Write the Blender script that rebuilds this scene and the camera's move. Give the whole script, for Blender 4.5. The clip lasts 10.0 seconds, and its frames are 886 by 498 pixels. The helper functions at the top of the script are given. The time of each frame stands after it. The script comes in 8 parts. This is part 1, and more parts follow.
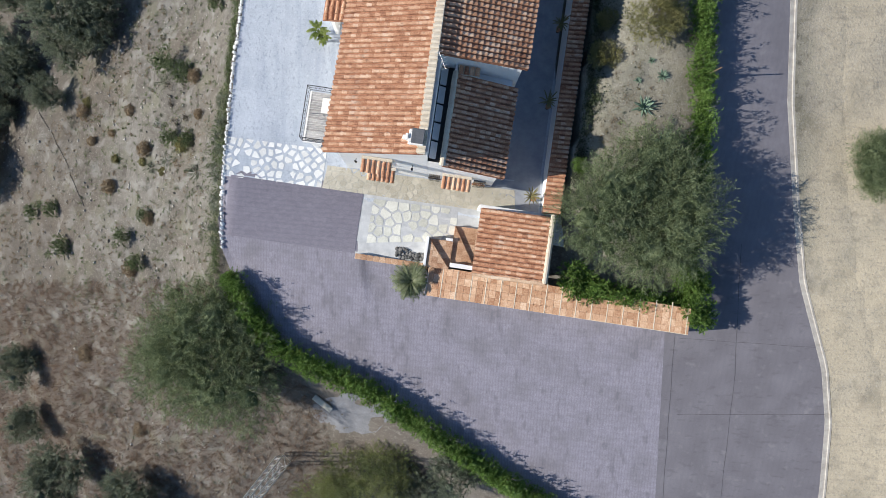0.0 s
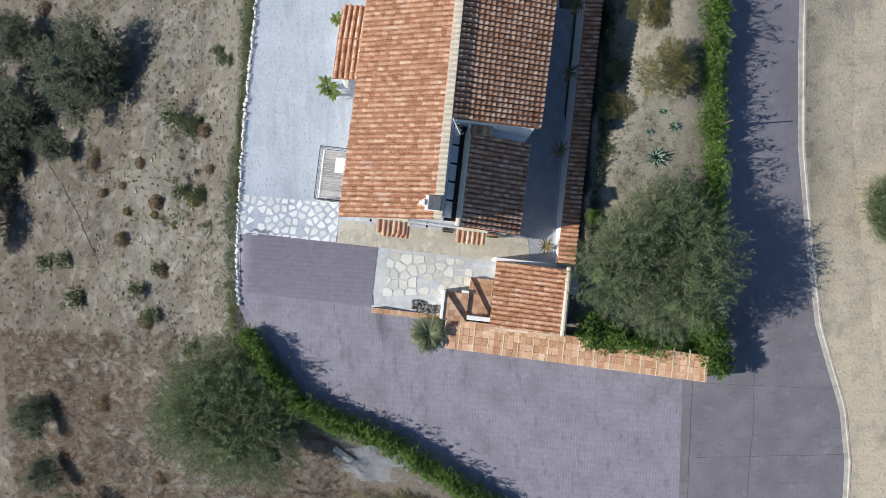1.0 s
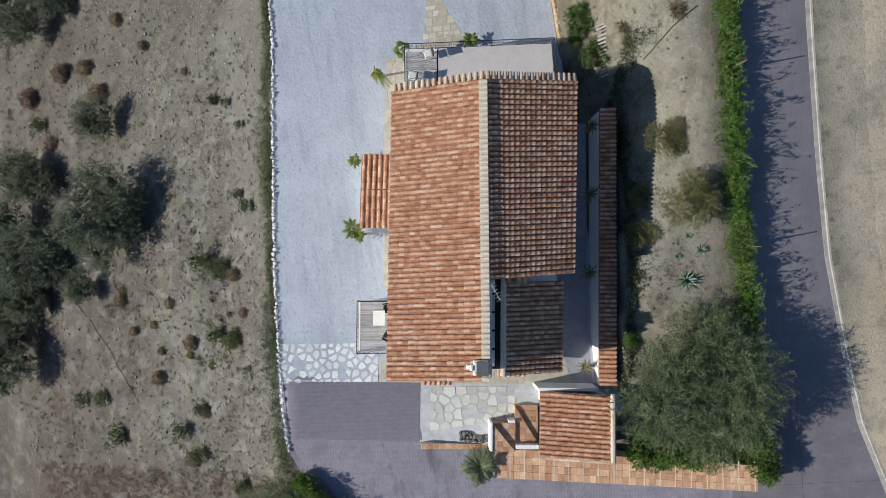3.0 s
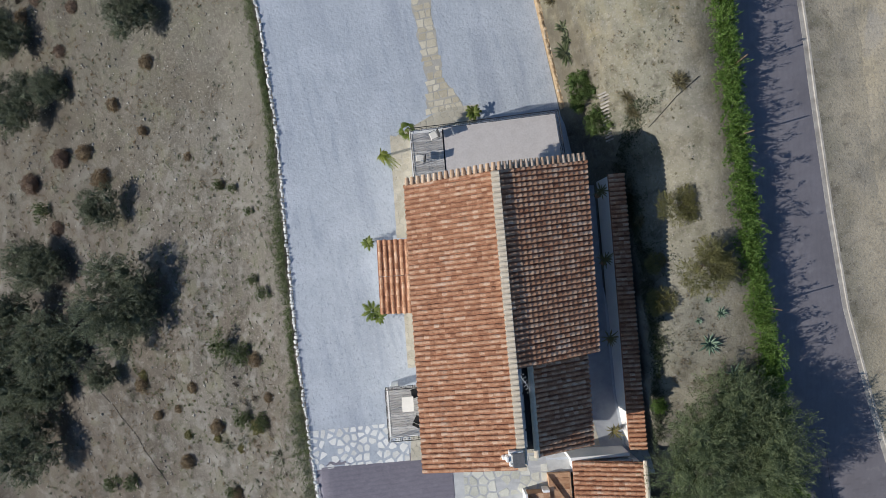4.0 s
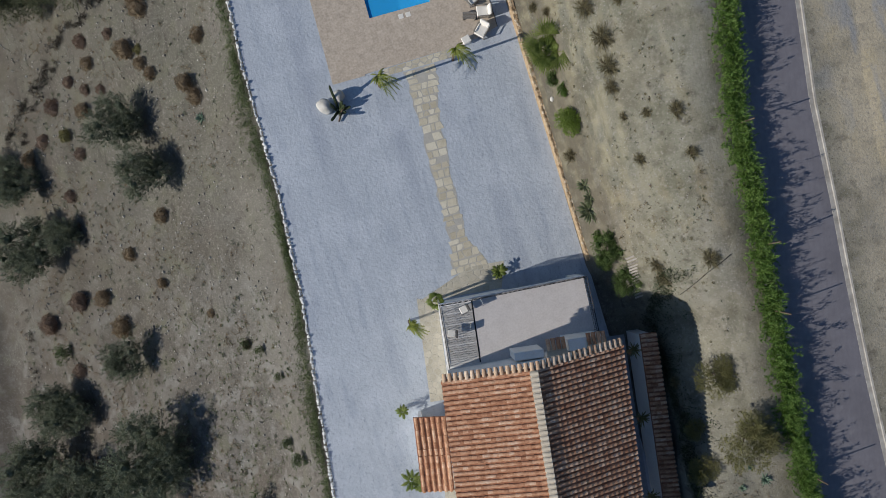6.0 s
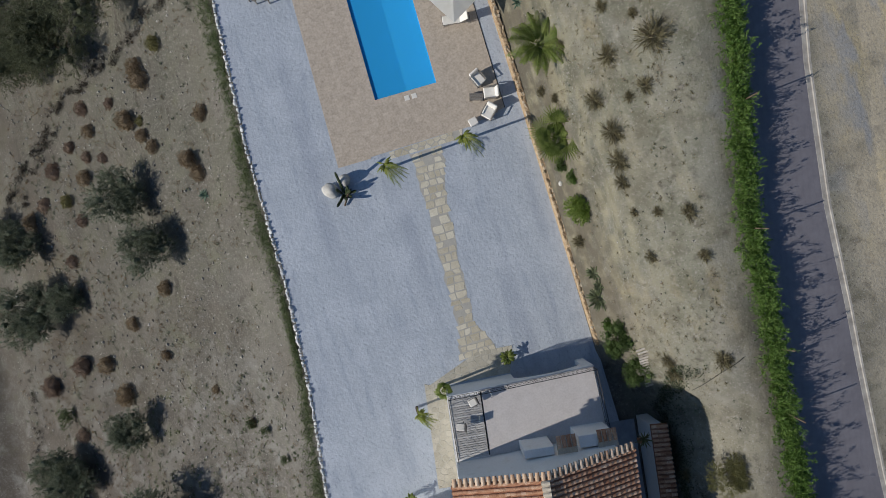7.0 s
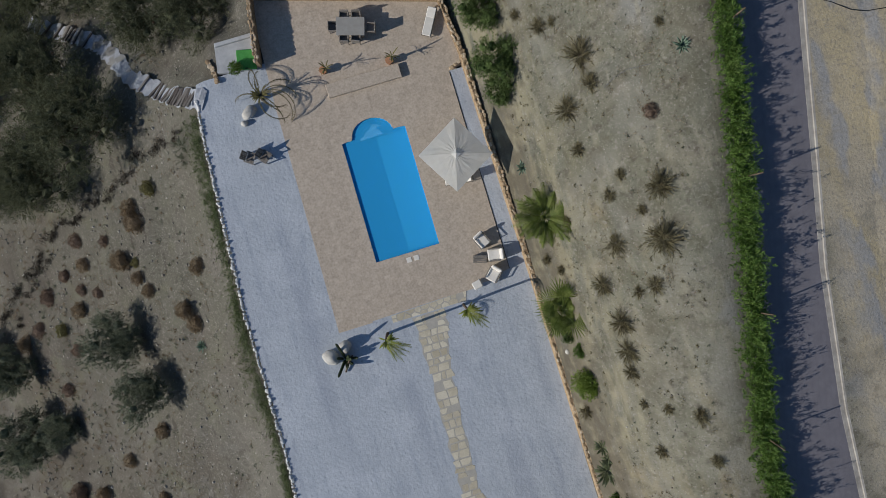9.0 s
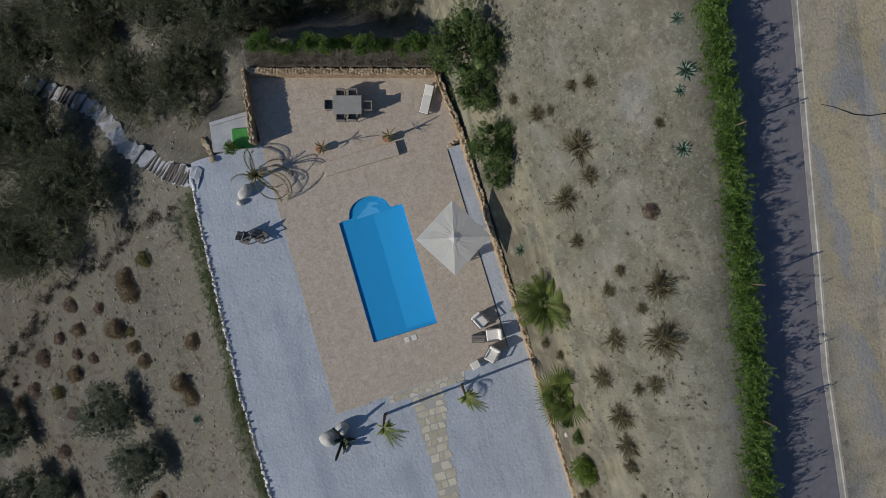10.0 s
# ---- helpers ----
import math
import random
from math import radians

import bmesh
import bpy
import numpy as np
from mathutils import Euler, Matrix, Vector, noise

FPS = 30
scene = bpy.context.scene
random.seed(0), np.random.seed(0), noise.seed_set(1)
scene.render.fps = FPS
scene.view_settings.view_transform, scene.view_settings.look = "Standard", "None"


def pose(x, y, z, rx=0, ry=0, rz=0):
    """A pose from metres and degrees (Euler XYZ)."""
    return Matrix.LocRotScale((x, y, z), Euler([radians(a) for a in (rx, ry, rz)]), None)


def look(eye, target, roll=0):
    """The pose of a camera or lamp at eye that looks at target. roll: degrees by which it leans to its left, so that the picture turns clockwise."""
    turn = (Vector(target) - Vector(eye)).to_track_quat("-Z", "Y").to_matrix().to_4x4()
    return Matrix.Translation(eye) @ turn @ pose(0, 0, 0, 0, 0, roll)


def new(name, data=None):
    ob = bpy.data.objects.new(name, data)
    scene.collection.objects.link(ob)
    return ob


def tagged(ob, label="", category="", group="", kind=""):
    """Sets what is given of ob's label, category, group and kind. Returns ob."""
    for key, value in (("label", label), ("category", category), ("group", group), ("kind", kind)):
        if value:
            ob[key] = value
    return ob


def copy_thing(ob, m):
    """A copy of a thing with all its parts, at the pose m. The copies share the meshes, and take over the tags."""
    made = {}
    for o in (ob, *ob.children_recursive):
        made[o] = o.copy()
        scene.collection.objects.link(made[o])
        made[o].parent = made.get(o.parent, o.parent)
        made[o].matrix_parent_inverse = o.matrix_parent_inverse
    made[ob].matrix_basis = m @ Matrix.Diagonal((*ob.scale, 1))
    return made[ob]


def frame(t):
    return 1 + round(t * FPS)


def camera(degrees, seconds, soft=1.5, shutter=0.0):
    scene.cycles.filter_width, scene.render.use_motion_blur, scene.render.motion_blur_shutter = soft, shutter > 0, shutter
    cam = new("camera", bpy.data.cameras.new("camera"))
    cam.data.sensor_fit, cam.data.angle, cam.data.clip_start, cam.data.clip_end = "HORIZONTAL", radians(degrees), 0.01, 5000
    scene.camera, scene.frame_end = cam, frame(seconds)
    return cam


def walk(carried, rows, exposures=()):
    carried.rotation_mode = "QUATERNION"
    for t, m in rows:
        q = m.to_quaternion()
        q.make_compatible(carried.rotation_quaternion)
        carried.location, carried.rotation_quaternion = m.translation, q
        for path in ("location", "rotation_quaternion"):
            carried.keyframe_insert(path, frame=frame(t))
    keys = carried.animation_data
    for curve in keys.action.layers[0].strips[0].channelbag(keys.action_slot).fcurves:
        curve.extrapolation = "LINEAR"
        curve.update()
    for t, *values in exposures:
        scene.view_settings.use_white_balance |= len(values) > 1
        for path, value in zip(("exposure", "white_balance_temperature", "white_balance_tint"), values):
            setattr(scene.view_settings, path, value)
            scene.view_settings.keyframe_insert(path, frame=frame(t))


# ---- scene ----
cam = camera(71.2, 10.0, soft=0.6)
# seconds, place in metres, turn in degrees: a drone that looks straight down
PATH = [
    (0, -1.036, -0.852, 40.057, 2.751, -1.413, 0.000),
    (0.5, -1.479, 0.731, 40.257, 2.732, -1.366, -0.870),
    (1, -1.963, 2.491, 40.401, 2.690, -1.335, -1.849),
    (1.5, -2.456, 4.445, 40.602, 2.634, -1.317, -2.821),
    (2, -2.903, 6.622, 40.855, 2.551, -1.306, -4.401),
    (2.5, -3.261, 8.974, 41.094, 2.440, -1.286, -5.896),
    (4, -4.025, 17.000, 41.736, 1.896, -1.501, -12.723),
    (4.5, -4.038, 19.733, 41.820, 1.853, -1.508, -14.341),
    (5, -3.903, 22.533, 41.919, 1.773, -1.527, -15.248),
    (5.5, -3.641, 25.423, 41.911, 1.677, -1.538, -15.960),
    (7, -2.028, 34.265, 41.502, 1.121, -1.591, -16.671),
    (7.5, -1.336, 37.027, 41.293, 1.051, -1.592, -16.709),
    (8, -0.580, 39.727, 41.080, 0.977, -1.571, -16.773),
    (8.5, 0.201, 42.385, 40.875, 0.861, -1.569, -16.864),
    (9, 1.007, 45.000, 40.628, 0.744, -1.578, -16.961),
    (9.5, 1.845, 47.571, 40.403, 0.644, -1.580, -17.005),
    (10, 2.680, 50.028, 40.302, 0.577, -1.586, -16.989),
]
EXPOSURES = [
    (0.0, 0.52), (1.0, 0.44), (2.5, 0.19), (4.5, -0.06), (5.5, -0.20), (7.5, -0.31), (9.0, -0.45), (10.0, -0.57),
]
walk(cam, [(t, pose(x, y, z, rx, ry, rz)) for t, x, y, z, rx, ry, rz in PATH], EXPOSURES)
# ---- end of path ----
# ---- world and sun ----
SUN_EL, SUN_AZ = 24.5, 265.5          # degrees: height, compass bearing of the sun (y is north)
world = bpy.data.worlds.new("sky")
scene.world = world
world.use_nodes = True
wn = world.node_tree.nodes
sky = wn.new("ShaderNodeTexSky")
sky.sky_type, sky.sun_disc = "NISHITA", False
sky.air_density, sky.dust_density, sky.ozone_density = 1.0, 0.1, 4.0      # clear, deep blue autumn air
sky.sun_elevation, sky.sun_rotation = radians(SUN_EL), radians(SUN_AZ)
wn["Background"].inputs[1].default_value = 0.105
world.node_tree.links.new(sky.outputs[0], wn["Background"].inputs[0])
sun_data = bpy.data.lights.new("sun", "SUN")
sun_data.energy, sun_data.angle, sun_data.color = 5.0, radians(0.55), (1.0, 0.945, 0.855)
sun = new("sun", sun_data)
se, sa = radians(SUN_EL), radians(SUN_AZ)
sun.matrix_world = look((0, 0, 60), (-math.sin(sa) * math.cos(se), -math.cos(sa) * math.cos(se), 60 - math.sin(se)))

# ---- materials ----
MATS = {}


def material(name, stops, scale=4.0, rough=0.85, bump=0.3, bump_scale=30.0, detail=6.0, metal=0.0, fine=None, vary=0.0,
             island=0.0, dist=0.02, spec=0.3):
    """Noise-mottled surface: stops are colours from dark to light; fine is the scale of a second, smaller grain;
    vary and island: how far the tone differs from object to object and from piece to piece."""
    mat = bpy.data.materials.new(name)
    mat.use_nodes = True
    nt = mat.node_tree
    nd, ln = nt.nodes, nt.links
    bsdf = nd["Principled BSDF"]
    bsdf.inputs["Roughness"].default_value = rough
    bsdf.inputs["Metallic"].default_value = metal
    bsdf.inputs["Specular IOR Level"].default_value = spec
    geo = nd.new("ShaderNodeNewGeometry")
    noi = nd.new("ShaderNodeTexNoise")
    noi.inputs["Scale"].default_value, noi.inputs["Detail"].default_value = scale, detail
    noi.inputs["Roughness"].default_value = 0.65
    ln.new(geo.outputs["Position"], noi.inputs["Vector"])
    fac = noi.outputs["Fac"]
    if fine:
        n2 = nd.new("ShaderNodeTexNoise")
        n2.inputs["Scale"].default_value, n2.inputs["Detail"].default_value = fine, 3.0
        ln.new(geo.outputs["Position"], n2.inputs["Vector"])
        mx = nd.new("ShaderNodeMix")
        mx.inputs[0].default_value = 0.5
        ln.new(fac, mx.inputs[2])
        ln.new(n2.outputs["Fac"], mx.inputs[3])
        fac = mx.outputs[0]
    for amount, source in ((vary, "object"), (island, "island")):
        if amount:
            if source == "object":
                r = nd.new("ShaderNodeObjectInfo").outputs["Random"]
            else:
                r = geo.outputs["Random Per Island"]
            ma = nd.new("ShaderNodeMath")
            ma.operation = "MULTIPLY_ADD"
            ma.inputs[1].default_value, ma.inputs[2].default_value = amount, -amount / 2
            ln.new(r, ma.inputs[0])
            ad = nd.new("ShaderNodeMath")
            ln.new(fac, ad.inputs[0])
            ln.new(ma.outputs[0], ad.inputs[1])
            fac = ad.outputs[0]
    ramp = nd.new("ShaderNodeValToRGB")
    el = ramp.color_ramp.elements
    lo, hi = 0.3, 0.7
    while len(el) < len(stops):
        el.new(0.5)
    for i, c in enumerate(stops):
        el[i].position = lo + (hi - lo) * i / max(1, len(stops) - 1)
        el[i].color = (*c, 1)
    ln.new(fac, ramp.inputs[0])
    ln.new(ramp.outputs[0], bsdf.inputs["Base Color"])
    if bump:
        n3 = nd.new("ShaderNodeTexNoise")
        n3.inputs["Scale"].default_value, n3.inputs["Detail"].default_value = bump_scale, 7.0
        ln.new(geo.outputs["Position"], n3.inputs["Vector"])
        bp = nd.new("ShaderNodeBump")
        bp.inputs["Strength"].default_value, bp.inputs["Distance"].default_value = bump, dist
        ln.new(n3.outputs["Fac"], bp.inputs["Height"])
        ln.new(bp.outputs[0], bsdf.inputs["Normal"])
    MATS[name] = mat
    return mat


def layer(mat, colour, scale, lo, hi, amount=1.0, axis=None, detail=5.0, stretch=(1, 1, 1), turn=0.0):
    """Lay patches of a second colour over a material, where a noise lies between lo and hi; axis=(n, a, b) fades it in along x or y."""
    nt = mat.node_tree
    nd, ln = nt.nodes, nt.links
    bsdf = nd["Principled BSDF"]
    old = bsdf.inputs["Base Color"].links[0].from_socket
    geo = nd.new("ShaderNodeNewGeometry")
    mp = nd.new("ShaderNodeMapping")
    mp.inputs["Scale"].default_value = stretch
    mp.inputs["Rotation"].default_value = (0, 0, radians(turn))
    ln.new(geo.outputs["Position"], mp.inputs["Vector"])
    noi = nd.new("ShaderNodeTexNoise")
    noi.inputs["Scale"].default_value, noi.inputs["Detail"].default_value = scale, detail
    ln.new(mp.outputs[0], noi.inputs["Vector"])
    mr = nd.new("ShaderNodeMapRange")
    mr.inputs["From Min"].default_value, mr.inputs["From Max"].default_value = lo, hi
    mr.inputs["To Max"].default_value = amount
    ln.new(noi.outputs["Fac"], mr.inputs["Value"])
    fac = mr.outputs[0]
    for n_axis, a0, a1 in (() if not axis else axis if isinstance(axis[0], tuple) else (axis,)):
        sp = nd.new("ShaderNodeSeparateXYZ")
        ln.new(geo.outputs["Position"], sp.inputs[0])
        m2 = nd.new("ShaderNodeMapRange")
        m2.inputs["From Min"].default_value, m2.inputs["From Max"].default_value = a0, a1
        ln.new(sp.outputs[n_axis], m2.inputs["Value"])
        mu = nd.new("ShaderNodeMath")
        mu.operation = "MULTIPLY"
        ln.new(fac, mu.inputs[0])
        ln.new(m2.outputs[0], mu.inputs[1])
        fac = mu.outputs[0]
    mx = nd.new("ShaderNodeMix")
    mx.data_type = "RGBA"
    mx.inputs[7].default_value = (*colour, 1)
    ln.new(fac, mx.inputs[0])
    ln.new(old, mx.inputs[6])
    ln.new(mx.outputs[2], bsdf.inputs["Base Color"])
    return mat


def specks(mat, colour, scale, radius, share, amount=0.9, soft=0.06, axis=None):
    """Strew single grains or pebbles of a colour over a material: a share of the cells of a fine mesh hold one."""
    nt = mat.node_tree
    nd, ln = nt.nodes, nt.links
    bsdf = nd["Principled BSDF"]
    old = bsdf.inputs["Base Color"].links[0].from_socket
    geo = nd.new("ShaderNodeNewGeometry")
    vor = nd.new("ShaderNodeTexVoronoi")
    vor.inputs["Scale"].default_value = scale
    ln.new(geo.outputs["Position"], vor.inputs["Vector"])
    near = nd.new("ShaderNodeMapRange")
    near.inputs["From Min"].default_value, near.inputs["From Max"].default_value = radius + soft, radius
    ln.new(vor.outputs["Distance"], near.inputs["Value"])
    sep = nd.new("ShaderNodeSeparateColor")
    ln.new(vor.outputs["Color"], sep.inputs[0])
    pick = nd.new("ShaderNodeMath")
    pick.operation = "LESS_THAN"
    pick.inputs[1].default_value = share
    ln.new(sep.outputs[0], pick.inputs[0])
    mu = nd.new("ShaderNodeMath")
    mu.operation = "MULTIPLY"
    ln.new(near.outputs[0], mu.inputs[0])
    ln.new(pick.outputs[0], mu.inputs[1])
    tone = nd.new("ShaderNodeMath")
    tone.operation = "MULTIPLY"
    tone.inputs[1].default_value = amount
    ln.new(mu.outputs[0], tone.inputs[0])
    fac = tone.outputs[0]
    if axis:
        sp = nd.new("ShaderNodeSeparateXYZ")
        ln.new(geo.outputs["Position"], sp.inputs[0])
        m2 = nd.new("ShaderNodeMapRange")
        m2.inputs["From Min"].default_value, m2.inputs["From Max"].default_value = axis[1], axis[2]
        ln.new(sp.outputs[axis[0]], m2.inputs["Value"])
        m3 = nd.new("ShaderNodeMath")
        m3.operation = "MULTIPLY"
        ln.new(fac, m3.inputs[0])
        ln.new(m2.outputs[0], m3.inputs[1])
        fac = m3.outputs[0]
    mx = nd.new("ShaderNodeMix")
    mx.data_type = "RGBA"
    mx.inputs[7].default_value = (*colour, 1)
    ln.new(fac, mx.inputs[0])
    ln.new(old, mx.inputs[6])
    ln.new(mx.outputs[2], bsdf.inputs["Base Color"])
    return mat


soil = material("soil", [(0.068, 0.060, 0.050), (0.122, 0.111, 0.096), (0.178, 0.165, 0.147)], 0.32, 0.95, 0.6, 7.0, detail=14.0, fine=11.0, dist=0.05)
layer(soil, (0.095, 0.074, 0.055), 0.16, 0.50, 0.68, 0.6, detail=9.0)                                  # dry brown grass
layer(soil, (0.215, 0.205, 0.185), 0.11, 0.5, 0.7, 0.6, detail=8.0)                                    # grey stony ground
layer(soil, (0.225, 0.203, 0.152), 0.5, 0.30, 0.62, 0.8, axis=(0, 7.0, 9.0), detail=9.0)               # yellow earth on the upper bank
layer(soil, (0.19, 0.186, 0.145), 0.10, 0.42, 0.60, 0.8, axis=(0, 7.0, 9.0), detail=9.0)
layer(soil, (0.27, 0.215, 0.125), 0.6, 0.56, 0.68, 0.55, axis=((0, 8.0, 9.0), (0, 14.5, 12.5), (1, 20.0, 28.0)), detail=13.0, stretch=(1.3, 0.6, 1), turn=30.0)     # ochre patches on the bank               # grey-olive earth
layer(soil, (0.07, 0.058, 0.047), 0.25, 0.3, 0.6, 0.75, axis=(0, -17.0, -31.0), detail=9.0)              # darker down the slope
layer(soil, (0.108, 0.104, 0.08), 0.4, 0.22, 0.55, 0.8, axis=((1, 22.0, 44.0), (0, 6.0, 2.0)), detail=9.0)
layer(soil, (0.122, 0.124, 0.094), 0.4, 0.22, 0.55, 0.8, axis=((1, 22.0, 44.0), (0, 2.0, 6.0)), detail=9.0)               # greyer to the north
layer(soil, (0.105, 0.082, 0.067), 0.5, 0.25, 0.55, 0.5, axis=(1, -2.0, -9.0), detail=9.0)             # reddish hollow
layer(soil, (0.35, 0.312, 0.245), 0.45, 0.25, 0.6, 0.85, axis=(0, 19.0, 21.0), detail=9.0)            # sandy cut beside the road
layer(soil, (0.385, 0.335, 0.245), 0.28, 0.52, 0.68, 0.5, axis=(0, 19.5, 22.0), detail=13.0, stretch=(1.6, 0.6, 1))
layer(soil, (0.24, 0.245, 0.25), 0.30, 0.60, 0.70, 0.6, axis=(0, 12.0, 15.0), detail=11.0)            # grey shale
layer(soil, (0.26, 0.243, 0.185), 1.1, 0.54, 0.66, 0.5, axis=(0, 8.0, 9.5), detail=13.0, stretch=(1.6, 0.45, 1), turn=35.0)
layer(soil, (0.085, 0.083, 0.055), 0.6, 0.52, 0.66, 0.55, axis=(0, 8.0, 9.5), detail=13.0)
layer(soil, (0.06, 0.052, 0.042), 1.7, 0.56, 0.70, 0.6, detail=14.0)
layer(soil, (0.25, 0.235, 0.21), 4.0, 0.57, 0.70, 0.6, detail=12.0)
layer(soil, (0.045, 0.038, 0.03), 9.0, 0.60, 0.70, 0.7, detail=6.0)
layer(soil, (0.43, 0.37, 0.275), 0.5, 0.2, 0.52, 0.78, axis=(0, 20.3, 22.3), detail=10.0)
layer(soil, (0.41, 0.34, 0.205), 0.42, 0.46, 0.60, 0.65, axis=((0, 20.3, 22.3), (1, 18.0, 34.0)), detail=14.0, stretch=(1.7, 0.5, 1), turn=20.0)
layer(soil, (0.27, 0.275, 0.285), 0.45, 0.52, 0.60, 0.8, axis=((0, 20.3, 22.3), (1, 18.0, 34.0)), detail=14.0, stretch=(1.7, 0.6, 1), turn=20.0)
layer(soil, (0.25, 0.225, 0.18), 2.2, 0.52, 0.66, 0.4, axis=(0, 20.3, 22.3), detail=12.0, stretch=(0.5, 2.2, 1), turn=12.0)   # ripples of wash
layer(soil, (0.18, 0.165, 0.135), 1.1, 0.60, 0.70, 0.35, axis=(0, 20.3, 22.3), detail=12.0)
layer(soil, (0.29, 0.262, 0.175), 1.2, 0.42, 0.58, 0.75, axis=((0, 11.5, 8.6), (0, 6.8, 7.6), (1, 22.0, 32.0)), detail=13.0, stretch=(1.5, 0.4, 1), turn=28.0)   # rock bands above the wall
layer(soil, (0.095, 0.088, 0.058), 1.6, 0.56, 0.64, 0.6, axis=((0, 11.5, 8.6), (0, 6.8, 7.6), (1, 22.0, 32.0)), detail=13.0, stretch=(1.5, 0.3, 1), turn=28.0)
layer(soil, (0.105, 0.096, 0.07), 0.7, 0.53, 0.63, 0.5, axis=((0, 8.0, 9.0), (0, 19.0, 17.0)), detail=14.0)
layer(soil, (0.22, 0.217, 0.195), 0.33, 0.54, 0.66, 0.35, axis=((0, 9.0, 11.0), (0, 19.0, 17.0)), detail=14.0)
layer(soil, (0.052, 0.044, 0.036), 0.9, 0.60, 0.68, 0.6, axis=(0, -14.0, -17.0), detail=9.0, stretch=(2.6, 0.35, 1), turn=6.0)     # dark rills
layer(soil, (0.13, 0.128, 0.085), 0.55, 0.54, 0.66, 0.5, axis=(0, -13.0, -16.0), detail=13.0)                               # olive film of weeds
layer(soil, (0.23, 0.222, 0.205), 0.9, 0.52, 0.64, 0.55, axis=((0, -14.0, -16.0), (1, 40.0, 26.0)), detail=14.0)             # pale stony patches
layer(soil, (0.20, 0.185, 0.16), 6.5, 0.55, 0.66, 0.5, detail=10.0)
specks(soil, (0.40, 0.385, 0.355), 16.0, 0.20, 0.16, 0.7, 0.14)
specks(soil, (0.38, 0.36, 0.325), 9.0, 0.18, 0.08, 0.55, 0.14)
specks(soil, (0.48, 0.47, 0.44), 5.5, 0.09, 0.009, 0.5, 0.08)
gravel = material("gravel", [(0.365, 0.40, 0.452), (0.435, 0.475, 0.53), (0.50, 0.54, 0.59)], 1.6, 0.95, 0.5, 5.0, detail=9.0, fine=26.0, dist=0.055)
layer(gravel, (0.33, 0.37, 0.44), 1.3, 0.53, 0.66, 0.65, stretch=(1.5, 0.22, 1), turn=-10.0, detail=8.0)   # tracks
layer(gravel, (0.34, 0.375, 0.44), 0.45, 0.50, 0.64, 0.75, stretch=(1.4, 0.14, 1), turn=-9.0, detail=10.0)
layer(gravel, (0.55, 0.59, 0.65), 0.35, 0.5, 0.68, 0.45, detail=9.0)
layer(gravel, (0.25, 0.28, 0.335), 5.0, 0.57, 0.68, 0.6, detail=8.0, stretch=(1.3, 0.8, 1), turn=35.0)
specks(gravel, (0.26, 0.29, 0.35), 14.0, 0.22, 0.25, 0.6, 0.25)
layer(gravel, (0.62, 0.65, 0.70), 10.0, 0.58, 0.72, 0.55, detail=6.0)
layer(soil, (0.075, 0.060, 0.048), 0.5, 0.34, 0.60, 0.55, axis=(0, -22.0, -34.0), detail=12.0)                # darker brown earth far down the slope
layer(soil, (0.10, 0.086, 0.064), 1.4, 0.25, 0.55, 0.8, axis=((0, 9.3, 8.5), (0, 6.8, 7.4), (1, 24.0, 28.0), (1, 58.0, 50.0)), detail=11.0)    # dug earth of the planting strip
step_gravel = material("earthy_gravel", [(0.27, 0.29, 0.33), (0.34, 0.36, 0.40), (0.42, 0.44, 0.48)], 2.0, 0.95, 0.6, 6.0, detail=9.0, fine=22.0, dist=0.08)
layer(step_gravel, (0.17, 0.155, 0.125), 0.9, 0.46, 0.58, 0.85, axis=(1, 61.0, 68.0), detail=11.0)       # earth washed over the upper gravel
asphalt = material("asphalt", [(0.135, 0.129, 0.146), (0.17, 0.162, 0.182), (0.208, 0.2, 0.222)], 1.6, 0.9, 0.35, 45.0, detail=11.0, fine=24.0)
layer(asphalt, (0.11, 0.104, 0.115), 0.5, 0.52, 0.70, 0.45, detail=11.0, stretch=(1.0, 0.35, 1))
layer(asphalt, (0.115, 0.108, 0.122), 0.8, 0.30, 0.62, 0.6, axis=(1, 6.0, 0.0), detail=12.0)             # old darker concrete at the junction
layer(asphalt, (0.09, 0.085, 0.095), 2.6, 0.56, 0.68, 0.35, axis=(1, 4.0, -1.0), detail=12.0, stretch=(0.6, 1.6, 1))
layer(asphalt, (0.235, 0.225, 0.235), 2.2, 0.60, 0.78, 0.5, detail=11.0)
printed = material("printed_concrete", [(0.18, 0.169, 0.203), (0.23, 0.218, 0.26), (0.28, 0.268, 0.315)], 2.6, 0.8, 0.5, 9.0, detail=10.0, fine=13.0, dist=0.02)
layer(printed, (0.155, 0.147, 0.165), 0.5, 0.46, 0.66, 0.6, detail=12.0)
layer(printed, (0.125, 0.118, 0.135), 1.6, 0.56, 0.68, 0.5, detail=12.0, stretch=(1.4, 0.5, 1))
layer(printed, (0.27, 0.258, 0.29), 3.5, 0.58, 0.7, 0.4, detail=10.0)


